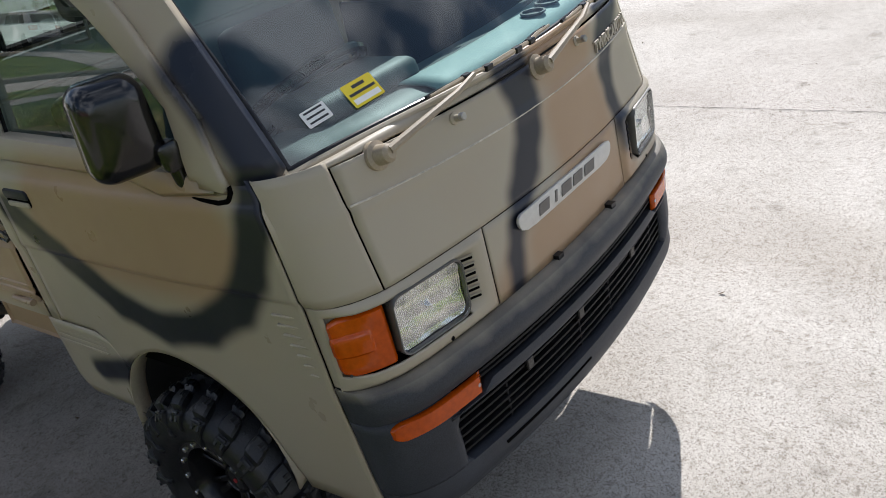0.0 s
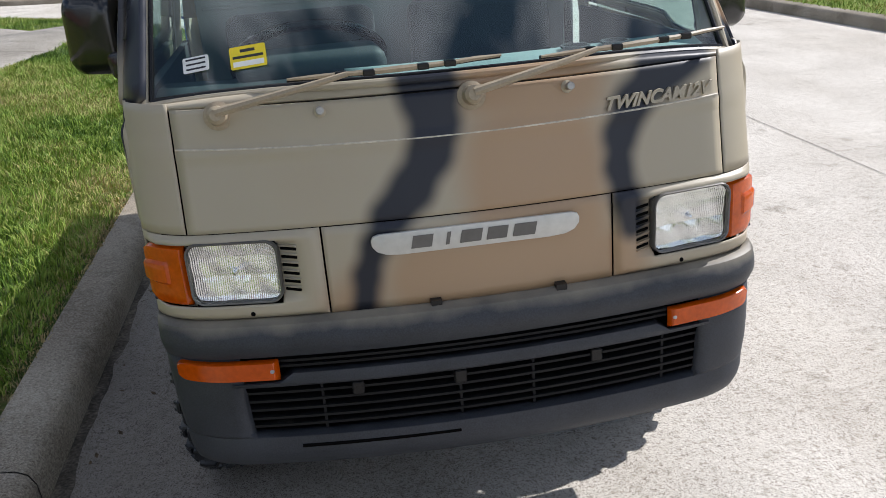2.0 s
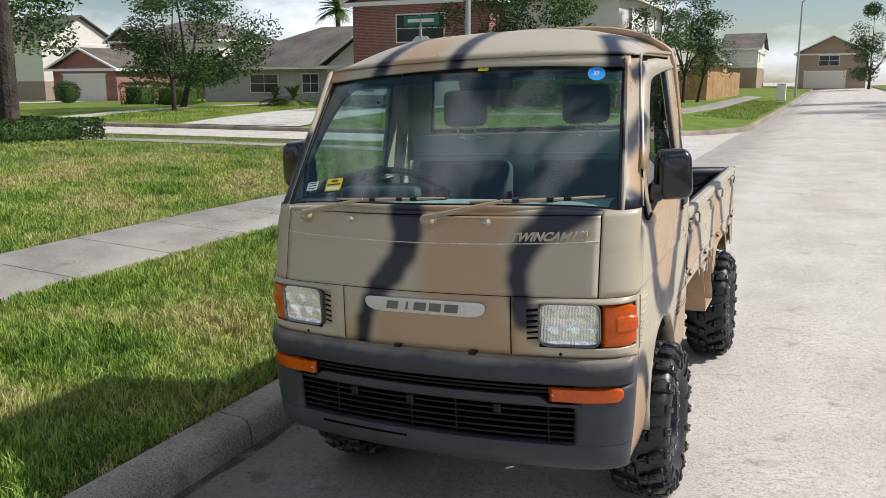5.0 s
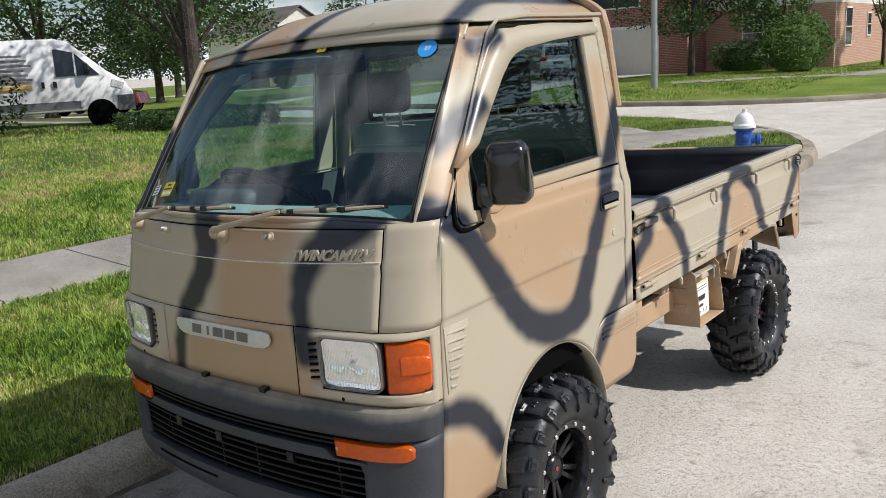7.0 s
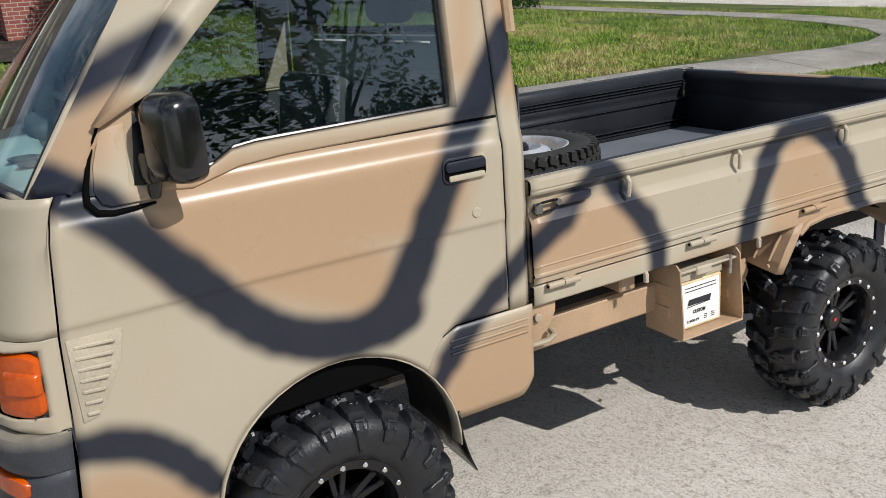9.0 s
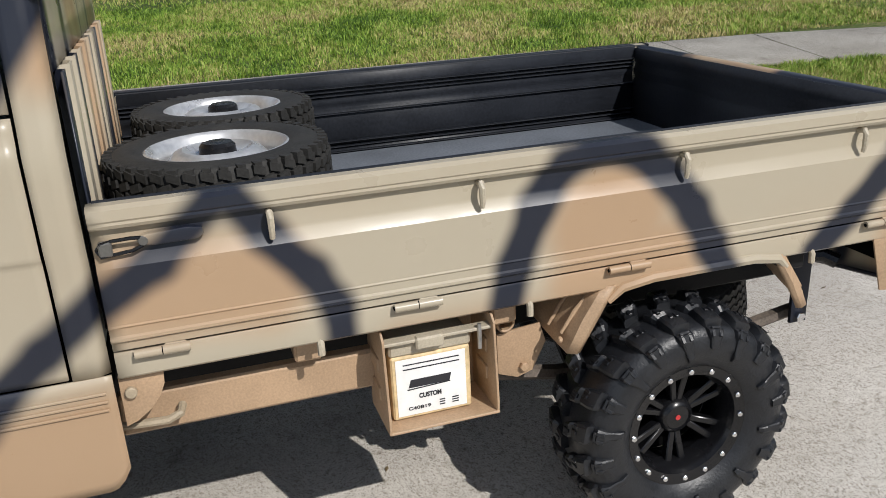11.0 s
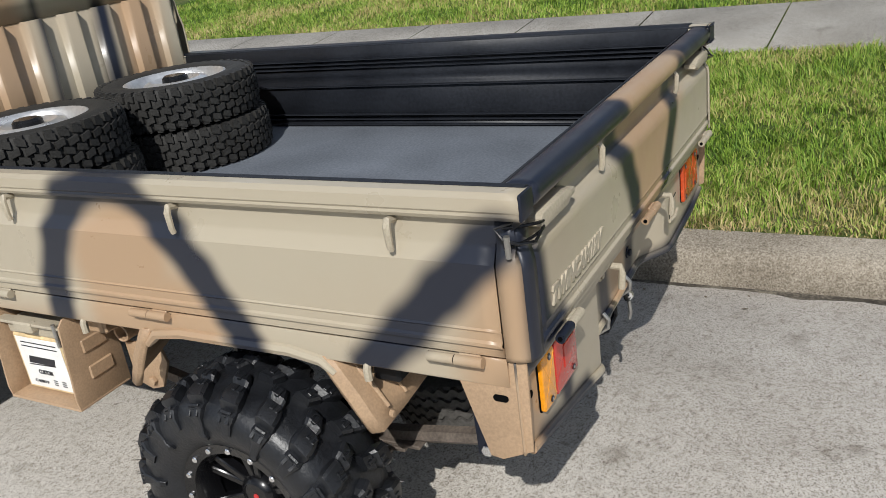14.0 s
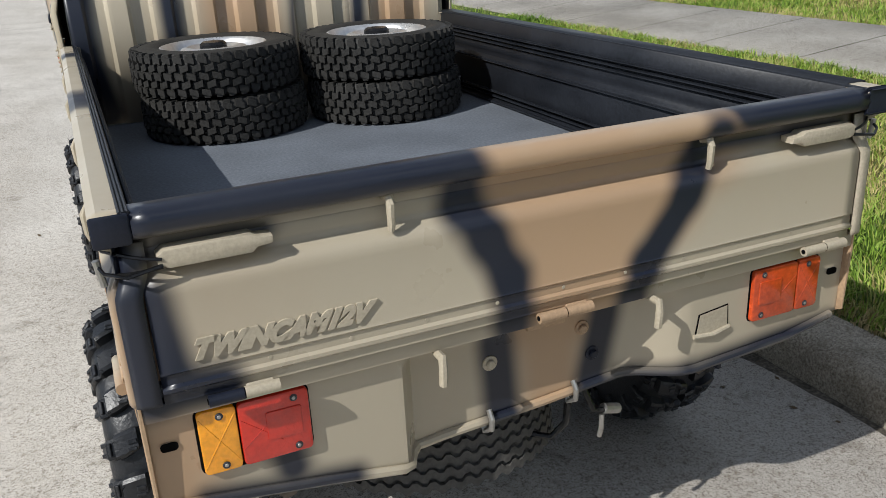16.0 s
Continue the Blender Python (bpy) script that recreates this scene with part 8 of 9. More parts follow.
house("end_house", "brown brick house with shuttered windows at the street's end", [(-1.6, 7.0, 82, 94, 4.6, 7.0, "y", brown_brick, None, 0)], [("s", 82, 1.2, 3.6, 3.0, 4.3)], [("s", 82, -0.6, 4.6, 0, 2.2)], (-1.9, 42))
house("east_house", "low brick house behind trees across the street", [(17, 30, 34, 46, 2.8, 5.2, "h", pink_brick, None, 0)], [("s", 34, 19, 20.5, 0.8, 2.1)])
house("facing_house", "low brick house across the street, mirrored in the truck's side glass", [(22, 34, 13, 26, 2.8, 5.6, "h", pink_brick, None, 0)], [("s", 13, 25, 26.4, 0.8, 2.1)])
hw = house("porch_house", "red brick house with a white porch rail and planted bed", [(-27, -17.4, -14, 5.0, 2.8, 5.8, "h", red_brick, None, 0), (-16.6, -15.5, 1.15, 2.15, 2.7, 2.75, "x", red_brick, None, 0)])
for k in range(16):
    part("rail_post", box(-15.36, -15.31, -3.2 + 0.24 * k, -3.14 + 0.24 * k, 0.12, 0.86), white_trim, hw, smooth=False)
part("rail_top", box(-15.40, -15.28, -3.3, 0.9, 0.86, 0.93), white_trim, hw, smooth=False)
part("rail_foot", box(-15.38, -15.30, -3.3, 0.9, 0.06, 0.12), white_trim, hw, smooth=False)
mulch = noise_mix("mulch", ((0.02, 0.016, 0.014), (0.045, 0.036, 0.03), (0.08, 0.065, 0.055)), 3, 1.0, 1.0, 0.05, 25)
bm = grid([[(x, y, lawn_h(x, y) + 0.05 + 0.05 * noise.noise((x * 2, y * 2, 5))) for x in np.linspace(-17.3, -12.2 + 0.4 * math.sin(y), 12)] for y in np.linspace(-10, 4.4, 30)])
solo("mulch_bed", bm, mulch, Matrix(), "dark mulch bed along the brick house", "flower bed", kind="structure")

# driveways across the lawns
def drive(name, xa, xb, ya, yb):
    bm = grid([[(xa + (xb - xa) * u, y, lawn_h(xa + (xb - xa) * u, y) + 0.03) for u in np.linspace(0, 1, 5)] for y in np.linspace(ya, yb, 14)])
    solo(name, bm, concrete_drive, Matrix(), "pale concrete driveway through the lawn", "driveway", kind="structure")


drive("driveway_1", -57.6, -52.4, 22.0, 49.9), drive("driveway_2", -20.6, -15.4, 22.0, 36.8), drive("driveway_3", -28.5, -26.9, 22.0, 38)
bm = grid([[(x, y, lawn_h(x, y) + 0.03) for y in np.linspace(14, 18.4, 6)] for x in np.linspace(6.3, 16, 8)])
solo("driveway_4", bm, concrete_drive, Matrix(), "pale concrete driveway across the street", "driveway", kind="structure")

# fence
fence = thing("fence", Matrix(), "weathered cedar board fence beside the corner house", "fence")
for k in range(28):
    x = -10.4 + 0.145 * k
    z = lawn_h(x, 56)
    part("board", box(x, x + 0.138, 56, 56.02, z, z + 1.85 + 0.02 * math.sin(5 * k)), fence_wood, fence, smooth=False)
for k in range(56):
    y = 56 + 0.29 * k
    x = -6.34 + 0.03 * (y - 56)
    z = lawn_h(x, y)
    part("board", box(x, x + 0.02, y, y + 0.282, z, z + 1.85 + 0.02 * math.sin(3 * k)), fence_wood, fence, smooth=False)

# ---- trees ----
def leaf_mat(name, a, b, c):
    m = noise_mix(name, (a, b, c), 1.2, 0.75, 0.0, 0.01, 11)
    m.node_tree.nodes["Principled BSDF"].inputs["Transmission Weight"].default_value = 0.0
    return m


oak_leaf = leaf_mat("oak_leaf", (0.018, 0.040, 0.010), (0.038, 0.075, 0.018), (0.070, 0.120, 0.030))
young_leaf = leaf_mat("young_leaf", (0.045, 0.085, 0.020), (0.080, 0.140, 0.035), (0.130, 0.200, 0.060))
bush_leaf = leaf_mat("bush_leaf", (0.040, 0.080, 0.015), (0.070, 0.130, 0.025), (0.110, 0.180, 0.040))
bark = noise_mix("bark", ((0.025, 0.020, 0.016), (0.055, 0.044, 0.036), (0.10, 0.082, 0.07)), 4, 0.95, 0.9, 0.03, 22)
rnd = random.Random(7)


def leaves(centres, count, size, rn):
    """Small crossed leaf blades strewn over clumps (x, y, z, radius)."""
    verts, faces = [], []
    for _ in range(count):
        cx, cy, cz, r = rn.choice(centres)
        while True:
            p = Vector((rn.uniform(-1, 1), rn.uniform(-1, 1), rn.uniform(-1, 1)))
            if 0.25 < p.length < 1:
                break
        p = Vector((cx + p.x * r, cy + p.y * r, cz + p.z * r * 0.75))
        d = Vector((rn.gauss(0, 1), rn.gauss(0, 1), rn.gauss(0, 0.6))).normalized()
        e = d.orthogonal().normalized()
        e = (Matrix.Rotation(rn.uniform(0, 6.28), 3, d) @ e)
        s = size * rn.uniform(0.6, 1.3)
        i = len(verts)
        verts += [p - d * s, p + e * s * 0.45, p + d * s, p - e * s * 0.45]
        faces.append((i, i + 1, i + 2, i + 3))
    me = bpy.data.meshes.new("leaves")
    me.from_pydata(verts, [], faces)
    return me


def tree(x, y, height, trunk_h, spread, label, count=5000, size=0.09, leaf=None, radius=0.16, seed=1, lean=0.0, clumps=26):
    rn = random.Random(seed)
    z = lawn_h(x, y)
    t = thing("tree", Matrix.Translation((x, y, z - 0.05)), label, "tree")
    top = Vector((lean, 0, trunk_h))
    part("trunk", tube([(0, 0, 0), (lean * 0.2, 0, trunk_h * 0.1), (lean * 0.5, 0.03, trunk_h * 0.5), top], [radius * 1.5, radius * 1.1, radius, radius * 0.85], 10), bark, t)
    cl = []
    for k in range(clumps):
        a = rn.uniform(0, 6.28)
        u = rn.uniform(0, 1)
        zz = trunk_h * 0.9 + (height - trunk_h * 0.9) * u
        rr = spread * math.sqrt(max(0.05, 1 - (2 * u - 0.75) ** 2 * 0.75)) * rn.uniform(0.35, 1)
        cl.append((lean + rr * math.cos(a), rr * math.sin(a), zz, spread * rn.uniform(0.24, 0.42)))
    for k in range(7):
        c = cl[k]
        end = Vector(c[:3])
        part("limb", tube([top * 0.92, top.lerp(end, 0.45) + Vector((0, 0, 0.15)), end], [radius * 0.6, radius * 0.35, radius * 0.1], 6), bark, t)
    me = leaves(cl, count, size, rn)
    me.materials.append(leaf or oak_leaf)
    ob = new("crown", me)
    ob.parent = t
    tagged(ob, kind="stuff")
    return t


tree(-15.5, 10.85, 9.5, 4.6, 3.6, "large live oak with a dark trunk on the lawn", 14000, 0.075, oak_leaf, 0.19, 3, clumps=34)
tree(-28.6, 31.3, 7.6, 1.4, 3.6, "spreading dark green tree before the low house", 15300, 0.086, oak_leaf, 0.14, 4, 0.5)
tree(-35, 17, 11, 2.6, 5.2, "tall dense oak behind the parked van", 15300, 0.117, oak_leaf, 0.25, 5)
tree(-31, 21.5, 9, 2.4, 4.4, "tall dense oak behind the parked van", 11900, 0.109, oak_leaf, 0.22, 6)
tree(-40, 9, 12, 2.6, 6, "tall dense oak behind the parked van", 13600, 0.125, oak_leaf, 0.25, 8)
tree(-36, 1, 11, 2.6, 5.5, "tall dense oak beside the porch house", 10200, 0.125, oak_leaf, 0.25, 9)
tree(-42, 27, 9, 2.2, 4.0, "tall dense oak behind the parked van", 11900, 0.117, oak_leaf, 0.22, 50)
tree(-49, 33, 9, 2.0, 4.2, "dense oak beside the sided house", 11900, 0.117, oak_leaf, 0.22, 51)
tree(-26, 27.8, 5.5, 1.6, 2.2, "young tree by the side street", 6800, 0.078, oak_leaf, 0.10, 10)
tree(-6.65, 40, 6.2, 1.6, 1.5, "slender young tree with a whitened foot", 5100, 0.066, young_leaf, 0.07, 11)
tree(-6.9, 50, 6.8, 1.7, 2.1, "dark young tree beside the corner house", 8500, 0.07, oak_leaf, 0.09, 12)
tree(-6.3, 51.5, 5.8, 1.6, 1.8, "young tree with thin brownish leaves", 5950, 0.062, young_leaf, 0.08, 13, 0.3)
tree(-12.2, 32.5, 7.4, 1.8, 3.1, "round dark street tree before the brick house", 13600, 0.078, oak_leaf, 0.13, 14)
tree(-9.6, 35.6, 5.2, 1.6, 1.8, "multi-stemmed tree by the corner house", 5950, 0.07, young_leaf, 0.09, 15)
tree(5.0, 108, 9.5, 1.6, 3.6, "dark tree at the street's end", 8500, 0.109, oak_leaf, 0.15, 16)
for k, (x, y) in enumerate(((9, 46), (13, 41), (17, 30), (12.5, 53), (20, 24), (10, 60), (24, 30), (14, 24))):
    tree(x, y, 8 + k % 3, 2.0, 3.8 + 0.3 * (k % 2), "dense shade tree across the street", 8500, 0.109, oak_leaf, 0.2, 30 + k)

tree(15.5, 6.8, 8.5, 2.2, 2.8, "airy shade tree across the street", 7000, 0.09, oak_leaf, 0.14, 61)
frond_green = leaf_mat("frond_green", (0.05, 0.09, 0.015), (0.10, 0.15, 0.03), (0.17, 0.22, 0.05))


def palm(x, y, h, label, seed, n=26, ln=1.7, wide=0.05):
    rn = random.Random(seed)
    t = thing("palm", Matrix.Translation((x, y, lawn_h(x, y) - 0.05)), label, "palm")
    if h > 0.5:
        part("trunk", tube([(0, 0, 0), (0.03, 0, h * 0.5), (0, 0, h)], [0.26, 0.2, 0.19], 10), bark, t)
    b = bmesh.new()
    for k in range(n):
        a, el = rn.uniform(0, 6.28), rn.uniform(-0.3, 1.3)
        for j in range(9):
            o = (j - 4) * 0.11
            pts = []
            for s in np.linspace(0, 1, 5):
                r = ln * s
                pts.append(Vector((r * math.cos(el) * math.cos(a + o * s), r * math.cos(el) * math.sin(a + o * s), h + r * math.sin(el) - 0.5 * s * s * ln * 0.8)))
            side = Vector((-math.sin(a), math.cos(a), 0.3)).normalized()
            grid([[p - side * wide * (1 - q) * 0.5, p + side * wide * (1 - q) * 0.5] for p, q in zip(pts, np.linspace(0, 0.95, 5))], b)
    ob = part("fronds", b, frond_green, t)
    tagged(ob, kind="stuff")
    return t


palm(9.3, 36.8, 5.5, "palm with a rough grey trunk across the street", 1), palm(11.0, 38.4, 5.8, "palm with a rough grey trunk across the street", 2)
palm(-35, 57, 7.0, "palm top behind the low house's roof", 3, 60, 1.9, 0.16)
palm(-23.5, 33.6, 0.4, "low bright fan palm in a bed", 4, 30, 1.5), palm(-25.2, 34.4, 0.4, "low dark yucca-like palm in a bed", 5, 24, 1.2)
palm(10.5, 30.5, 0.4, "low fan palm across the street", 6, 24, 1.3)


def bush(name, x, y, rx, ry, h, label, count, size, leaf=None, square=False, seed=1):
    rn = random.Random(seed)
    z = lawn_h(x, y)
    verts, faces = [], []
    for _ in range(count):
        if square:
            f = rn.random()
            p = Vector((rn.uniform(-1, 1), rn.uniform(-1, 1), rn.uniform(0, 1)))
            if f < 0.4:
                p.z = rn.uniform(0.93, 1.05)
            elif f < 0.7:
                p.x = math.copysign(rn.uniform(0.93, 1.05), p.x)
            else:
                p.y = math.copysign(rn.uniform(0.93, 1.05), p.y)
            q = Vector((p.x * rx, p.y * ry, p.z * h))
        else:
            p = Vector((rn.gauss(0, 1), rn.gauss(0, 1), rn.gauss(0, 1))).normalized() * rn.uniform(0.75, 1.04)
            q = Vector((p.x * rx, p.y * ry, max(0, h * 0.5 + p.z * h * 0.5)))
        q *= 1 + 0.10 * noise.noise(q * 2.5)
        d = Vector((rn.gauss(0, 1), rn.gauss(0, 1), rn.gauss(0, 1))).normalized()
        e = d.orthogonal().normalized()
        s = size * rn.uniform(0.6, 1.3)
        i = len(verts)
        verts += [q - d * s, q + e * s * 0.5, q + d * s, q - e * s * 0.5]
        faces.append((i, i + 1, i + 2, i + 3))
    me = bpy.data.meshes.new(name)
    me.from_pydata(verts, [], faces)
    me.materials.append(leaf or oak_leaf)
    t = thing(name, Matrix.Translation((x, y, z)), label, name.split("_")[-1])
    ob = new("foliage", me)
    ob.parent = t
    tagged(ob, kind="stuff")
    core = box(-rx * 0.78, rx * 0.78, -ry * 0.78, ry * 0.78, 0, h * 0.82, min(rx, ry, h) * 0.3, seg=3) if square else moved(lathe([(1e-4, 0), (0.5, 0.05), (0.66, 0.45), (0.46, 0.74), (1e-4, 0.82)], 16), Matrix.Diagonal((rx, ry, h, 1)))
    if count > 1500:
        part("core", core, leaf or oak_leaf, t)
    return t


bush("hedge", -15.5, 10.85, 1.35, 1.35, 0.45, "low clipped square hedge round the oak", 9000, 0.035, oak_leaf, True, 1)
bush("round_bush", -8.6, 34.2, 1.35, 1.3, 2.3, "big round clipped bush beside the corner house", 5000, 0.06, bush_leaf, False, 2)
bush("hedge", -33.5, 36.5, 1.3, 0.8, 1.2, "square hedge before the low house", 3000, 0.06, bush_leaf, True, 3)
bush("hedge", -38.0, 38.2, 0.9, 0.8, 1.3, "dark shrub beside the brick garage", 2000, 0.06, oak_leaf, True, 4)
bush("shrub", -14.3, 2.75, 0.95, 0.85, 2.2, "leafy green shrub in the mulch bed", 9000, 0.05, oak_leaf, False, 5)
bush("shrub", -15.0, 4.0, 0.9, 0.8, 1.7, "leafy green shrub in the mulch bed", 4000, 0.05, oak_leaf, False, 6)
bush("shrub", -49.5, 43.0, 0.9, 0.9, 1.6, "leafy shrub by the porch", 2000, 0.06, oak_leaf, False, 7)
bush("shrub", -11.5, 36.6, 1.6, 1.0, 1.4, "dark shrubs before the brick house", 3000, 0.06, oak_leaf, False, 8)
for k, (x, y, r) in enumerate(((10, 33, 1.2), (13, 35, 1.4), (8.8, 40, 1.1), (16, 27, 1.5))):
    bush("shrub", x, y, r, r, 1.5, "dark shrub across the street", 2500, 0.07, oak_leaf, False, 20 + k)
palm(-12.3, 1.35, 0.05, "tuft of dry ornamental grass in the mulch bed", 9, 30, 0.55, 0.012)

# ---- street furniture ----
grey_metal = material("grey_metal", (0.38, 0.39, 0.40), 0.5, 0.6, bump=0.1)
hydrant_blue = material("hydrant_blue", (0.02, 0.09, 0.36), 0.45, spots=0.15, bump=0.15)
hydrant_white = material("hydrant_white", (0.75, 0.74, 0.72), 0.5, bump=0.15)
sign_green = material("sign_green", (0.01, 0.16, 0.09), 0.5, bump=0)


def hydrant(x, y):
    h = thing("fire_hydrant", Matrix.Translation((x, y, lawn_h(x, y) + 0.03)) @ pose(0, 0, 0, 0, 0, 25), "blue fire hydrant with a white bonnet on the corner lawn", "hydrant")
    part("barrel", lathe([(0.13, -0.10), (0.13, 0.04), (0.095, 0.05), (0.095, 0.48), (0.12, 0.49), (0.12, 0.52), (0.10, 0.53)], 20), hydrant_blue, h)
    part("bonnet", lathe([(0.135, 0.52), (0.135, 0.555), (0.115, 0.57), (0.10, 0.64), (0.06, 0.685), (0.03, 0.70), (0.028, 0.74), (1e-5, 0.742)], 20), hydrant_white, h, "white domed bonnet")
    for a, r, l in ((0, 0.065, 0.19), (90, 0.05, 0.17), (-90, 0.05, 0.17)):
        nz = part("nozzle", moved(lathe([(r * 0.8, 0.06), (r * 0.8, l - 0.05), (r, l - 0.05), (r, l - 0.01), (r * 0.7, l), (1e-5, l)], 16), pose(0, 0, 0.38, 0, 90, 0) if a == 0 else pose(0, 0, 0.40, -a, 0, 0)), hydrant_blue, h)
        part("cap_nut", moved(disc(0.02, l, l + 0.03, 6), pose(0, 0, 0.38, 0, 90, 0) if a == 0 else pose(0, 0, 0.40, -a, 0, 0)), hydrant_blue, nz)
    return h


hydrant(-1.57, 8.70)


def lamp_post(x, y, h, arm, label):
    p = thing("street_lamp", Matrix.Translation((x, y, lawn_h(x, y) - 0.05)), label, "street lamp")
    part("pole", tube([(0, 0, 0), (0, 0, h * 0.5), (0, 0, h)], [0.11, 0.09, 0.065], 12), grey_metal, p)
    part("arm", tube([(0, 0, h - 0.1), (arm * 0.3, 0, h + 0.5), (arm, 0, h + 0.75)], [0.04, 0.035, 0.03], 8), grey_metal, p)
    part("lantern", moved(box(-0.3, 0.3, -0.14, 0.14, -0.06, 0.06, 0.04, seg=2), pose(arm + 0.2, 0, h + 0.75)), grey_metal, p)


lamp_post(-10.6, 25.6, 7.5, 1.8, "grey steel street lamp pole across the side street")
lamp_post(-1.6, 75, 7.8, 1.8, "grey steel street lamp far along the street")
lamp_post(7.2, 31.3, 7.5, -1.8, "grey steel street lamp pole across the street")
stop = thing("stop_sign", Matrix.Translation((-7.8, 16.05, lawn_h(-7.8, 16.05) - 0.05)), "stop sign from behind, steel post, green name blade", "road sign")
part("post", tube([(0, 0, 0), (0, 0, 3.0)], 0.03, 8), grey_metal, stop)
part("plate", moved(disc(0.38, -0.004, 0.004, 8, "y"), pose(0.0, 0.04, 2.25, 0, 22.5, 0)), white_trim, stop)
part("name_blade", box(-0.45, 0.45, -0.012, 0.012, 2.85, 3.07), sign_green, stop, "green street name blade")
part("name_bar", box(-0.34, 0.34, -0.016, -0.012, 2.92, 3.0), white_trim, stop)
cab_box = thing("utility_cabinet", Matrix.Translation((-2.1, 63, lawn_h(-2.1, 63))), "pale grey utility cabinet beside the pavement", "cabinet")
part("body", box(-0.3, 0.3, -0.3, 0.3, 0, 1.15, 0.03), white_trim, cab_box)
part("lid", box(-0.33, 0.33, -0.33, 0.33, 1.15, 1.22, 0.02), white_trim, cab_box)
sign = thing("yard_sign", Matrix.Translation((-13.0, 3.05, lawn_h(-13.0, 3.05))) @ pose(0, 0, 0, 0, 6, 70), "white yard sign with dark bars in the mulch bed", "sign")
part("board", box(-0.12, 0.12, -0.006, 0.006, 0.25, 1.0), white_label, sign)
part("mark", box(-0.09, 0.09, -0.010, -0.006, 0.42, 0.60), ink, sign)
part("bar", box(-0.08, 0.08, -0.010, -0.006, 0.78, 0.80), ink, sign)
part("stake", box(-0.015, 0.015, -0.006, 0.006, 0, 0.25), steel, sign)

kh = road_h(6.2, 3.4)
patch = thing("kerb_number", Matrix.Translation((6.196, 3.39, kh)), "pale painted patch with dark bars on the kerb", "kerb marking", kind="structure")
part("paint", moved(box(-0.004, 0.004, -0.20, 0.20, 0.0, 0.085, 0.001), pose(0.006, 0, 0.015, 0, 6, 0)), white_trim, patch)
for k in range(4):
    part("bar", moved(box(-0.006, 0.004, -0.135 + 0.07 * k, -0.085 + 0.07 * k, 0.015, 0.07), pose(0.006, 0, 0.015, 0, 6, 0)), ink, patch)

# ---- parked vehicles ----
van_white = material("van_white", (0.78, 0.78, 0.78), 0.25, spots=0.04, bump=0, coat=0.5)
car_red = material("car_red", (0.35, 0.02, 0.015), 0.25, spots=0.04, bump=0, coat=0.5)
far_glass = material("far_glass", (0.02, 0.025, 0.03), 0.06, bump=0)
grey_plastic = material("grey_plastic", (0.10, 0.105, 0.11), 0.5, bump=0.1)
bar_grey = material("bar_grey", (0.16, 0.16, 0.17), 0.5, bump=0)
bar_gold = material("bar_gold", (0.55, 0.33, 0.03), 0.5, bump=0)


def vehicle(name, m, label, profile, width, waist, paint, wheels, wheel_r, panes, skirts=()):
    """A road vehicle along x, its nose at +x. profile: outline (x, z); panes: quads on the side (x, z)."""
    v = thing(name, m, label, "van" if "van" in name else "car")
    rows = []
    n = len(profile)
    cx = sum(p[0] for p in profile) / n
    for y, k in ((-1, 0.95), (-0.985, 0.972), (-0.94, 0.988), (-0.82, 0.997), (-0.5, 1.0), (0.5, 1.0), (0.82, 0.997), (0.94, 0.988), (0.985, 0.972), (1, 0.95)):
        row = []
        for x, z in profile:
            t = max(0, (z - waist) / 1.0)
            row.append((cx + (x - cx) * k, y * width / 2 * (1 - 0.10 * t), z - (0.9 * (1 - k) if z > waist + 0.3 else 0) if z > 0.5 else z + (1 - k)))
        rows.append(row)
    b = grid(rows, close=True)
    b.verts.ensure_lookup_table()
    b.faces.new(b.verts[:n]), b.faces.new(b.verts[-n:])
    part("body", b, paint, v, angle=40)
    for s in (-1, 1):
        for q in panes:
            f = bmesh.new()
            f.faces.new([f.verts.new((x, s * (width / 2 * (1 - 0.10 * max(0, (z - waist))) + 0.006), z)) for x, z in q])
            part("side_window", f, far_glass, v, smooth=False, thick=0.01, offset=0)
        for x0, x1, z0, z1, mat, nm in skirts:
            part(nm, box(x0, x1, s * (width / 2 - 0.02), s * (width / 2 + 0.012), z0, z1, 0.01), mat, v)
        for x in wheels:
            w = part("wheel", moved(lathe([(0.6 * wheel_r, -0.10), (wheel_r * 0.95, -0.11), (wheel_r, -0.07), (wheel_r, 0.07), (wheel_r * 0.95, 0.11), (0.6 * wheel_r, 0.10)], 24, "y"), pose(x, s * (width / 2 - 0.10), wheel_r)), rubber, v)
            part("hub", moved(lathe([(0.66 * wheel_r, 0.06), (0.6 * wheel_r, 0.10), (0.3 * wheel_r, 0.07), (1e-5, 0.09)], 16, "y"), pose(x, s * (width / 2 - 0.10), wheel_r) @ (pose(0, 0, 0) if s > 0 else pose(0, 0, 0, 0, 0, 180))), wheel_silver, w)
            part("arch", moved(disc(wheel_r + 0.07, -0.02, 0.006, 24, "y"), pose(x, s * width / 2 - s * 0.004, wheel_r + 0.02)), black_gap, v)
    return v


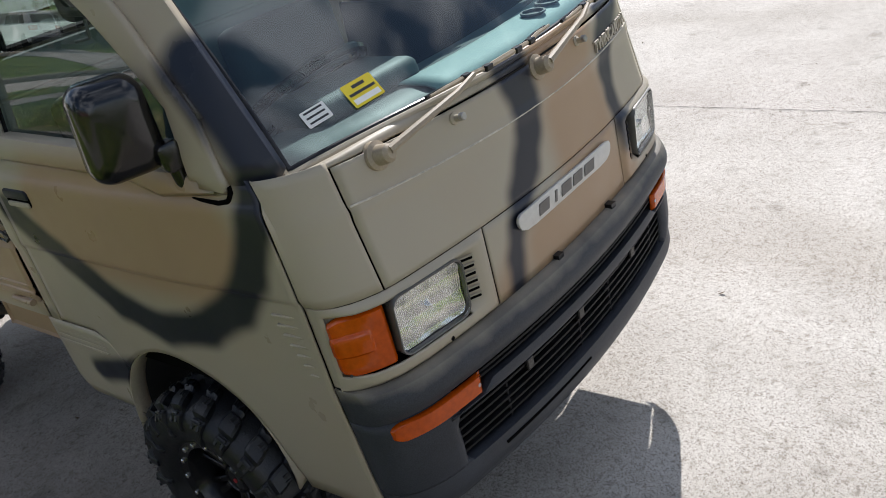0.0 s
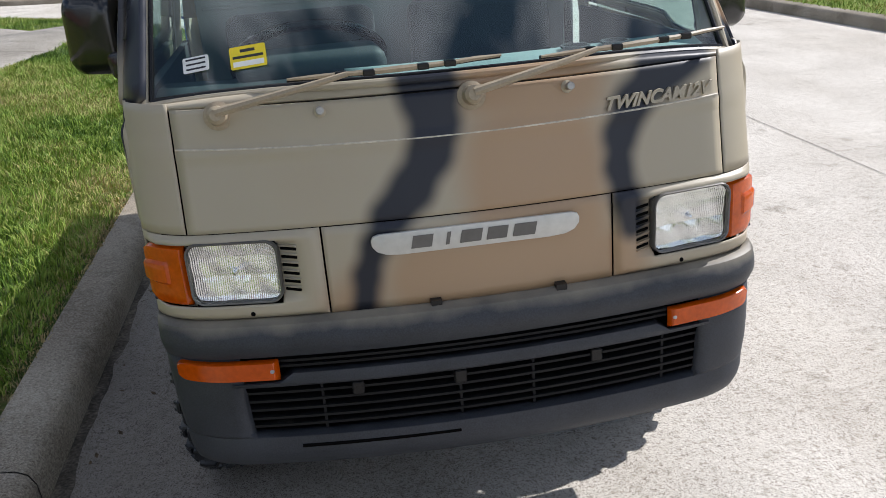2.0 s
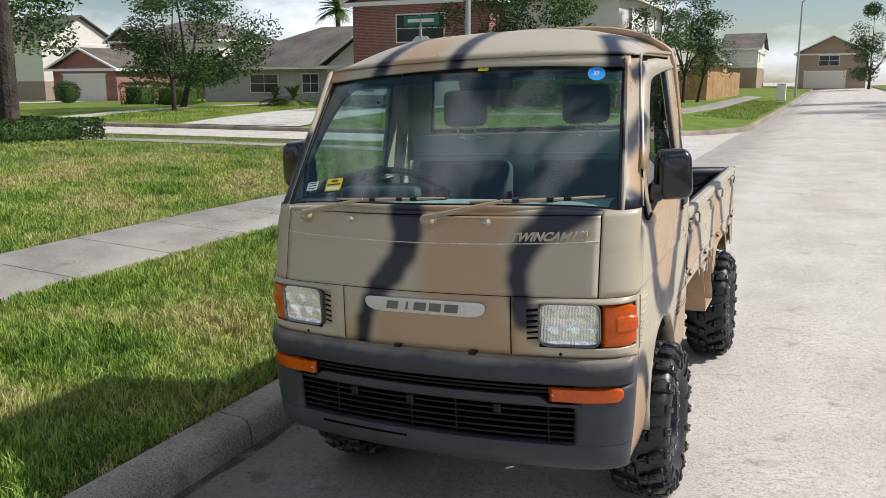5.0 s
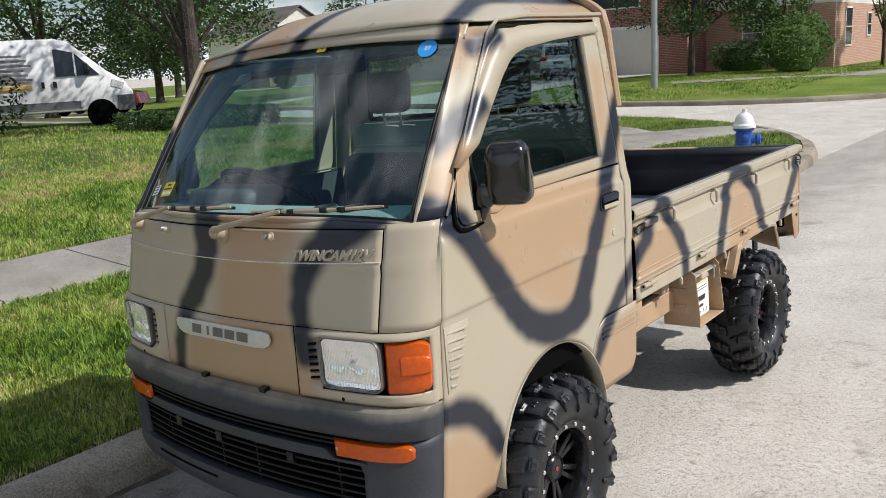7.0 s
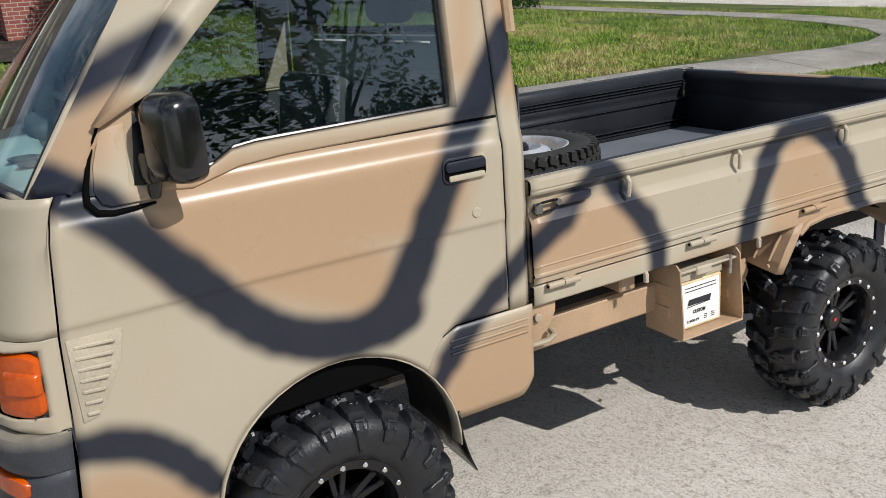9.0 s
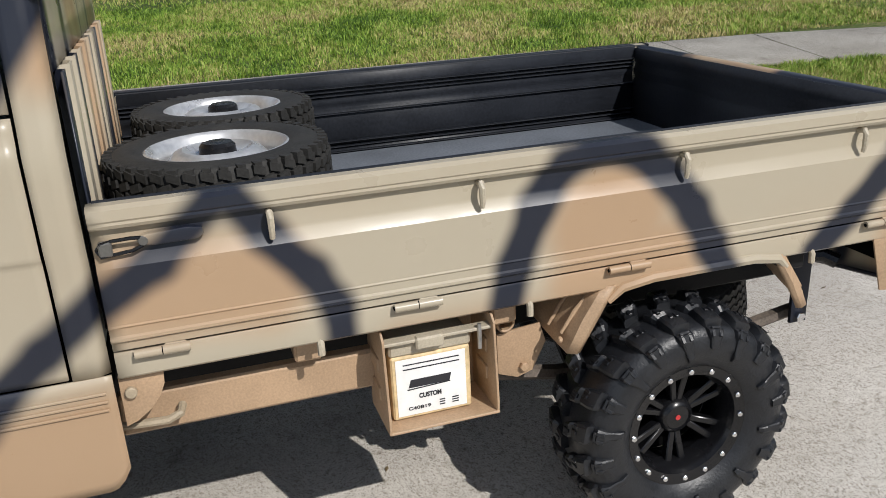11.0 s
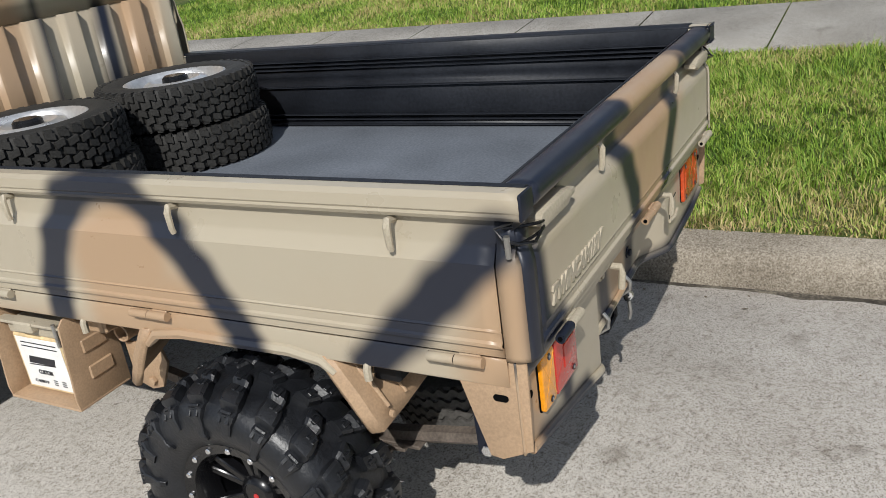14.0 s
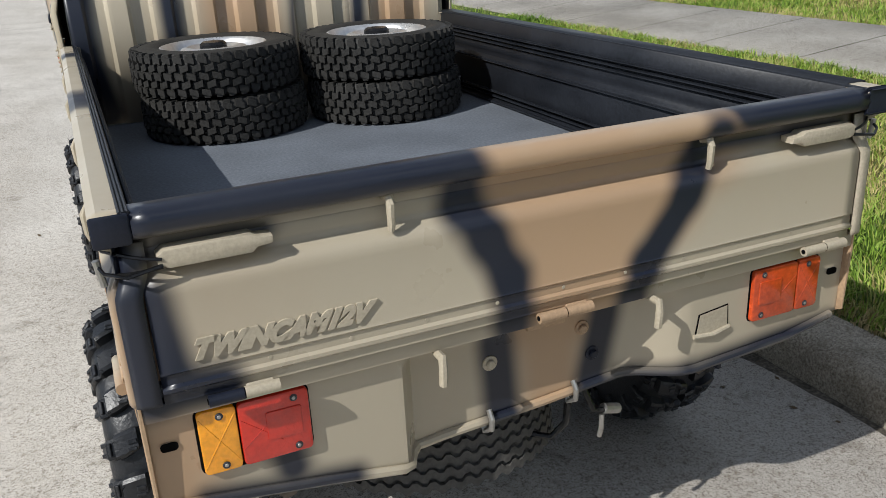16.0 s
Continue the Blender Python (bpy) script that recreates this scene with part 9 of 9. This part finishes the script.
vz = lawn_h(-23.0, 10.3)
VAN = Matrix.Translation((-23.0, 10.3, vz - 0.05)) @ pose(0, 0, 0, 0, 0, 61)
van = vehicle("delivery_van", VAN, "white panel van with faded sign writing parked on a drive", [(-3.0, 0.45), (-3.0, 2.35), (-2.8, 2.5), (1.0, 2.5), (1.35, 2.42), (2.3, 1.55), (2.75, 1.25), (2.95, 0.95), (2.98, 0.45)], 2.05, 1.3, van_white, (-2.0, 2.04), 0.34,
    [[(0.95, 1.45), (1.45, 1.45), (1.45, 2.1), (1.05, 2.2), (0.95, 2.2)], [(1.5, 1.45), (2.1, 1.45), (1.5, 2.08)]],
    [(-1.5, 1.5, 0.55, 0.75, grey_plastic, "side_trim"), (2.5, 2.97, 0.42, 0.85, grey_plastic, "bumper"), (0.85, 0.95, 1.15, 1.32, black_plastic, "handle"), (0.55, 0.63, 1.15, 1.32, black_plastic, "handle")])
for s in (-1, 1):
    for k in range(6):
        part("writing_bar", box(-1.5, 0.15 + 0.1 * (k % 3), s * 1.03 - 0.015, s * 1.03 + 0.015, 2.02 - 0.13 * k, 2.08 - 0.13 * k), bar_grey, van, smooth=False)
    part("writing_bar", box(-3.0, 0.3, s * 1.03 - 0.012, s * 1.03 + 0.016, 1.15, 1.24), bar_gold, van, smooth=False)
    part("mark_shape", moved(disc(0.5, -0.014, 0.014, 20, "y"), pose(-2.3, s * 1.01, 1.85) @ Matrix.Diagonal((1.1, 1, 0.5, 1))), ink, van)
    part("door_mirror", moved(box(-0.06, 0.08, -0.1, 0.1, -0.17, 0.17, 0.04, seg=2), pose(1.75, s * 1.13, 1.62)), black_plastic, van)
    part("headlight", moved(box(-0.28, 0.1, -0.06, 0.03, -0.12, 0.12, 0.03), pose(2.62, s * 0.97, 1.12, 0, 20, 0)), reflector, van)
bush("shrub", -19.6, 7.8, 0.9, 0.9, 1.5, "thin dark shrub on the lawn before the van", 500, 0.06, oak_leaf, False, 41)
SUVM = Matrix.Translation((-18.8, 34.6, lawn_h(-18, 32.6) + 0.02)) @ pose(0, 0, 0, 0, 0, 100) @ Matrix.Diagonal((0.94, 0.96, 0.93, 1))
suv = vehicle("white_suv", SUVM, "white sport utility car parked on a driveway", [(-2.4, 0.4), (-2.45, 0.95), (-2.3, 1.15), (-2.15, 1.72), (-1.9, 1.80), (0.2, 1.80), (0.5, 1.74), (1.15, 1.22), (2.1, 1.08), (2.4, 0.8), (2.4, 0.4)], 1.95, 1.1, van_white, (-1.5, 1.52), 0.37,
    [[(-1.95, 1.22), (-1.2, 1.22), (-1.2, 1.64), (-1.85, 1.62)], [(-1.12, 1.22), (-0.2, 1.22), (-0.2, 1.66), (-1.12, 1.66)], [(-0.12, 1.22), (0.85, 1.22), (0.35, 1.64), (-0.12, 1.66)]], [(-1.0, 1.0, 0.38, 0.5, grey_plastic, "sill")])
for s in (-1, 1):
    part("tail_light", box(-2.46, -2.2, s * 0.60, s * 0.95, 0.98, 1.14, 0.02), red_lens, suv)
part("rear_window", moved(box(-0.02, 0.02, -0.72, 0.72, -0.2, 0.22, 0.01), pose(-2.245, 0, 1.42, 0, 16, 0)), far_glass, suv)
part("rear_bumper", box(-2.5, -2.35, -0.9, 0.9, 0.38, 0.62, 0.04), grey_plastic, suv)
part("plate_bar", box(-2.475, -2.44, -0.26, 0.26, 0.80, 0.93), bar_grey, suv)
REDM = Matrix.Translation((-35.5, 19.6, lawn_h(-35, 18) + 0.02)) @ pose(0, 0, 0, 0, 0, 40)
vehicle("red_car", REDM, "red car half hidden behind a tree", [(-2.2, 0.35), (-2.2, 0.85), (-1.5, 1.0), (-0.9, 1.42), (0.3, 1.45), (1.1, 0.98), (2.0, 0.85), (2.15, 0.35)], 1.8, 0.95, car_red, (-1.35, 1.35), 0.32, [[(-1.2, 1.0), (0.9, 1.0), (0.3, 1.36), (-0.85, 1.34)]])
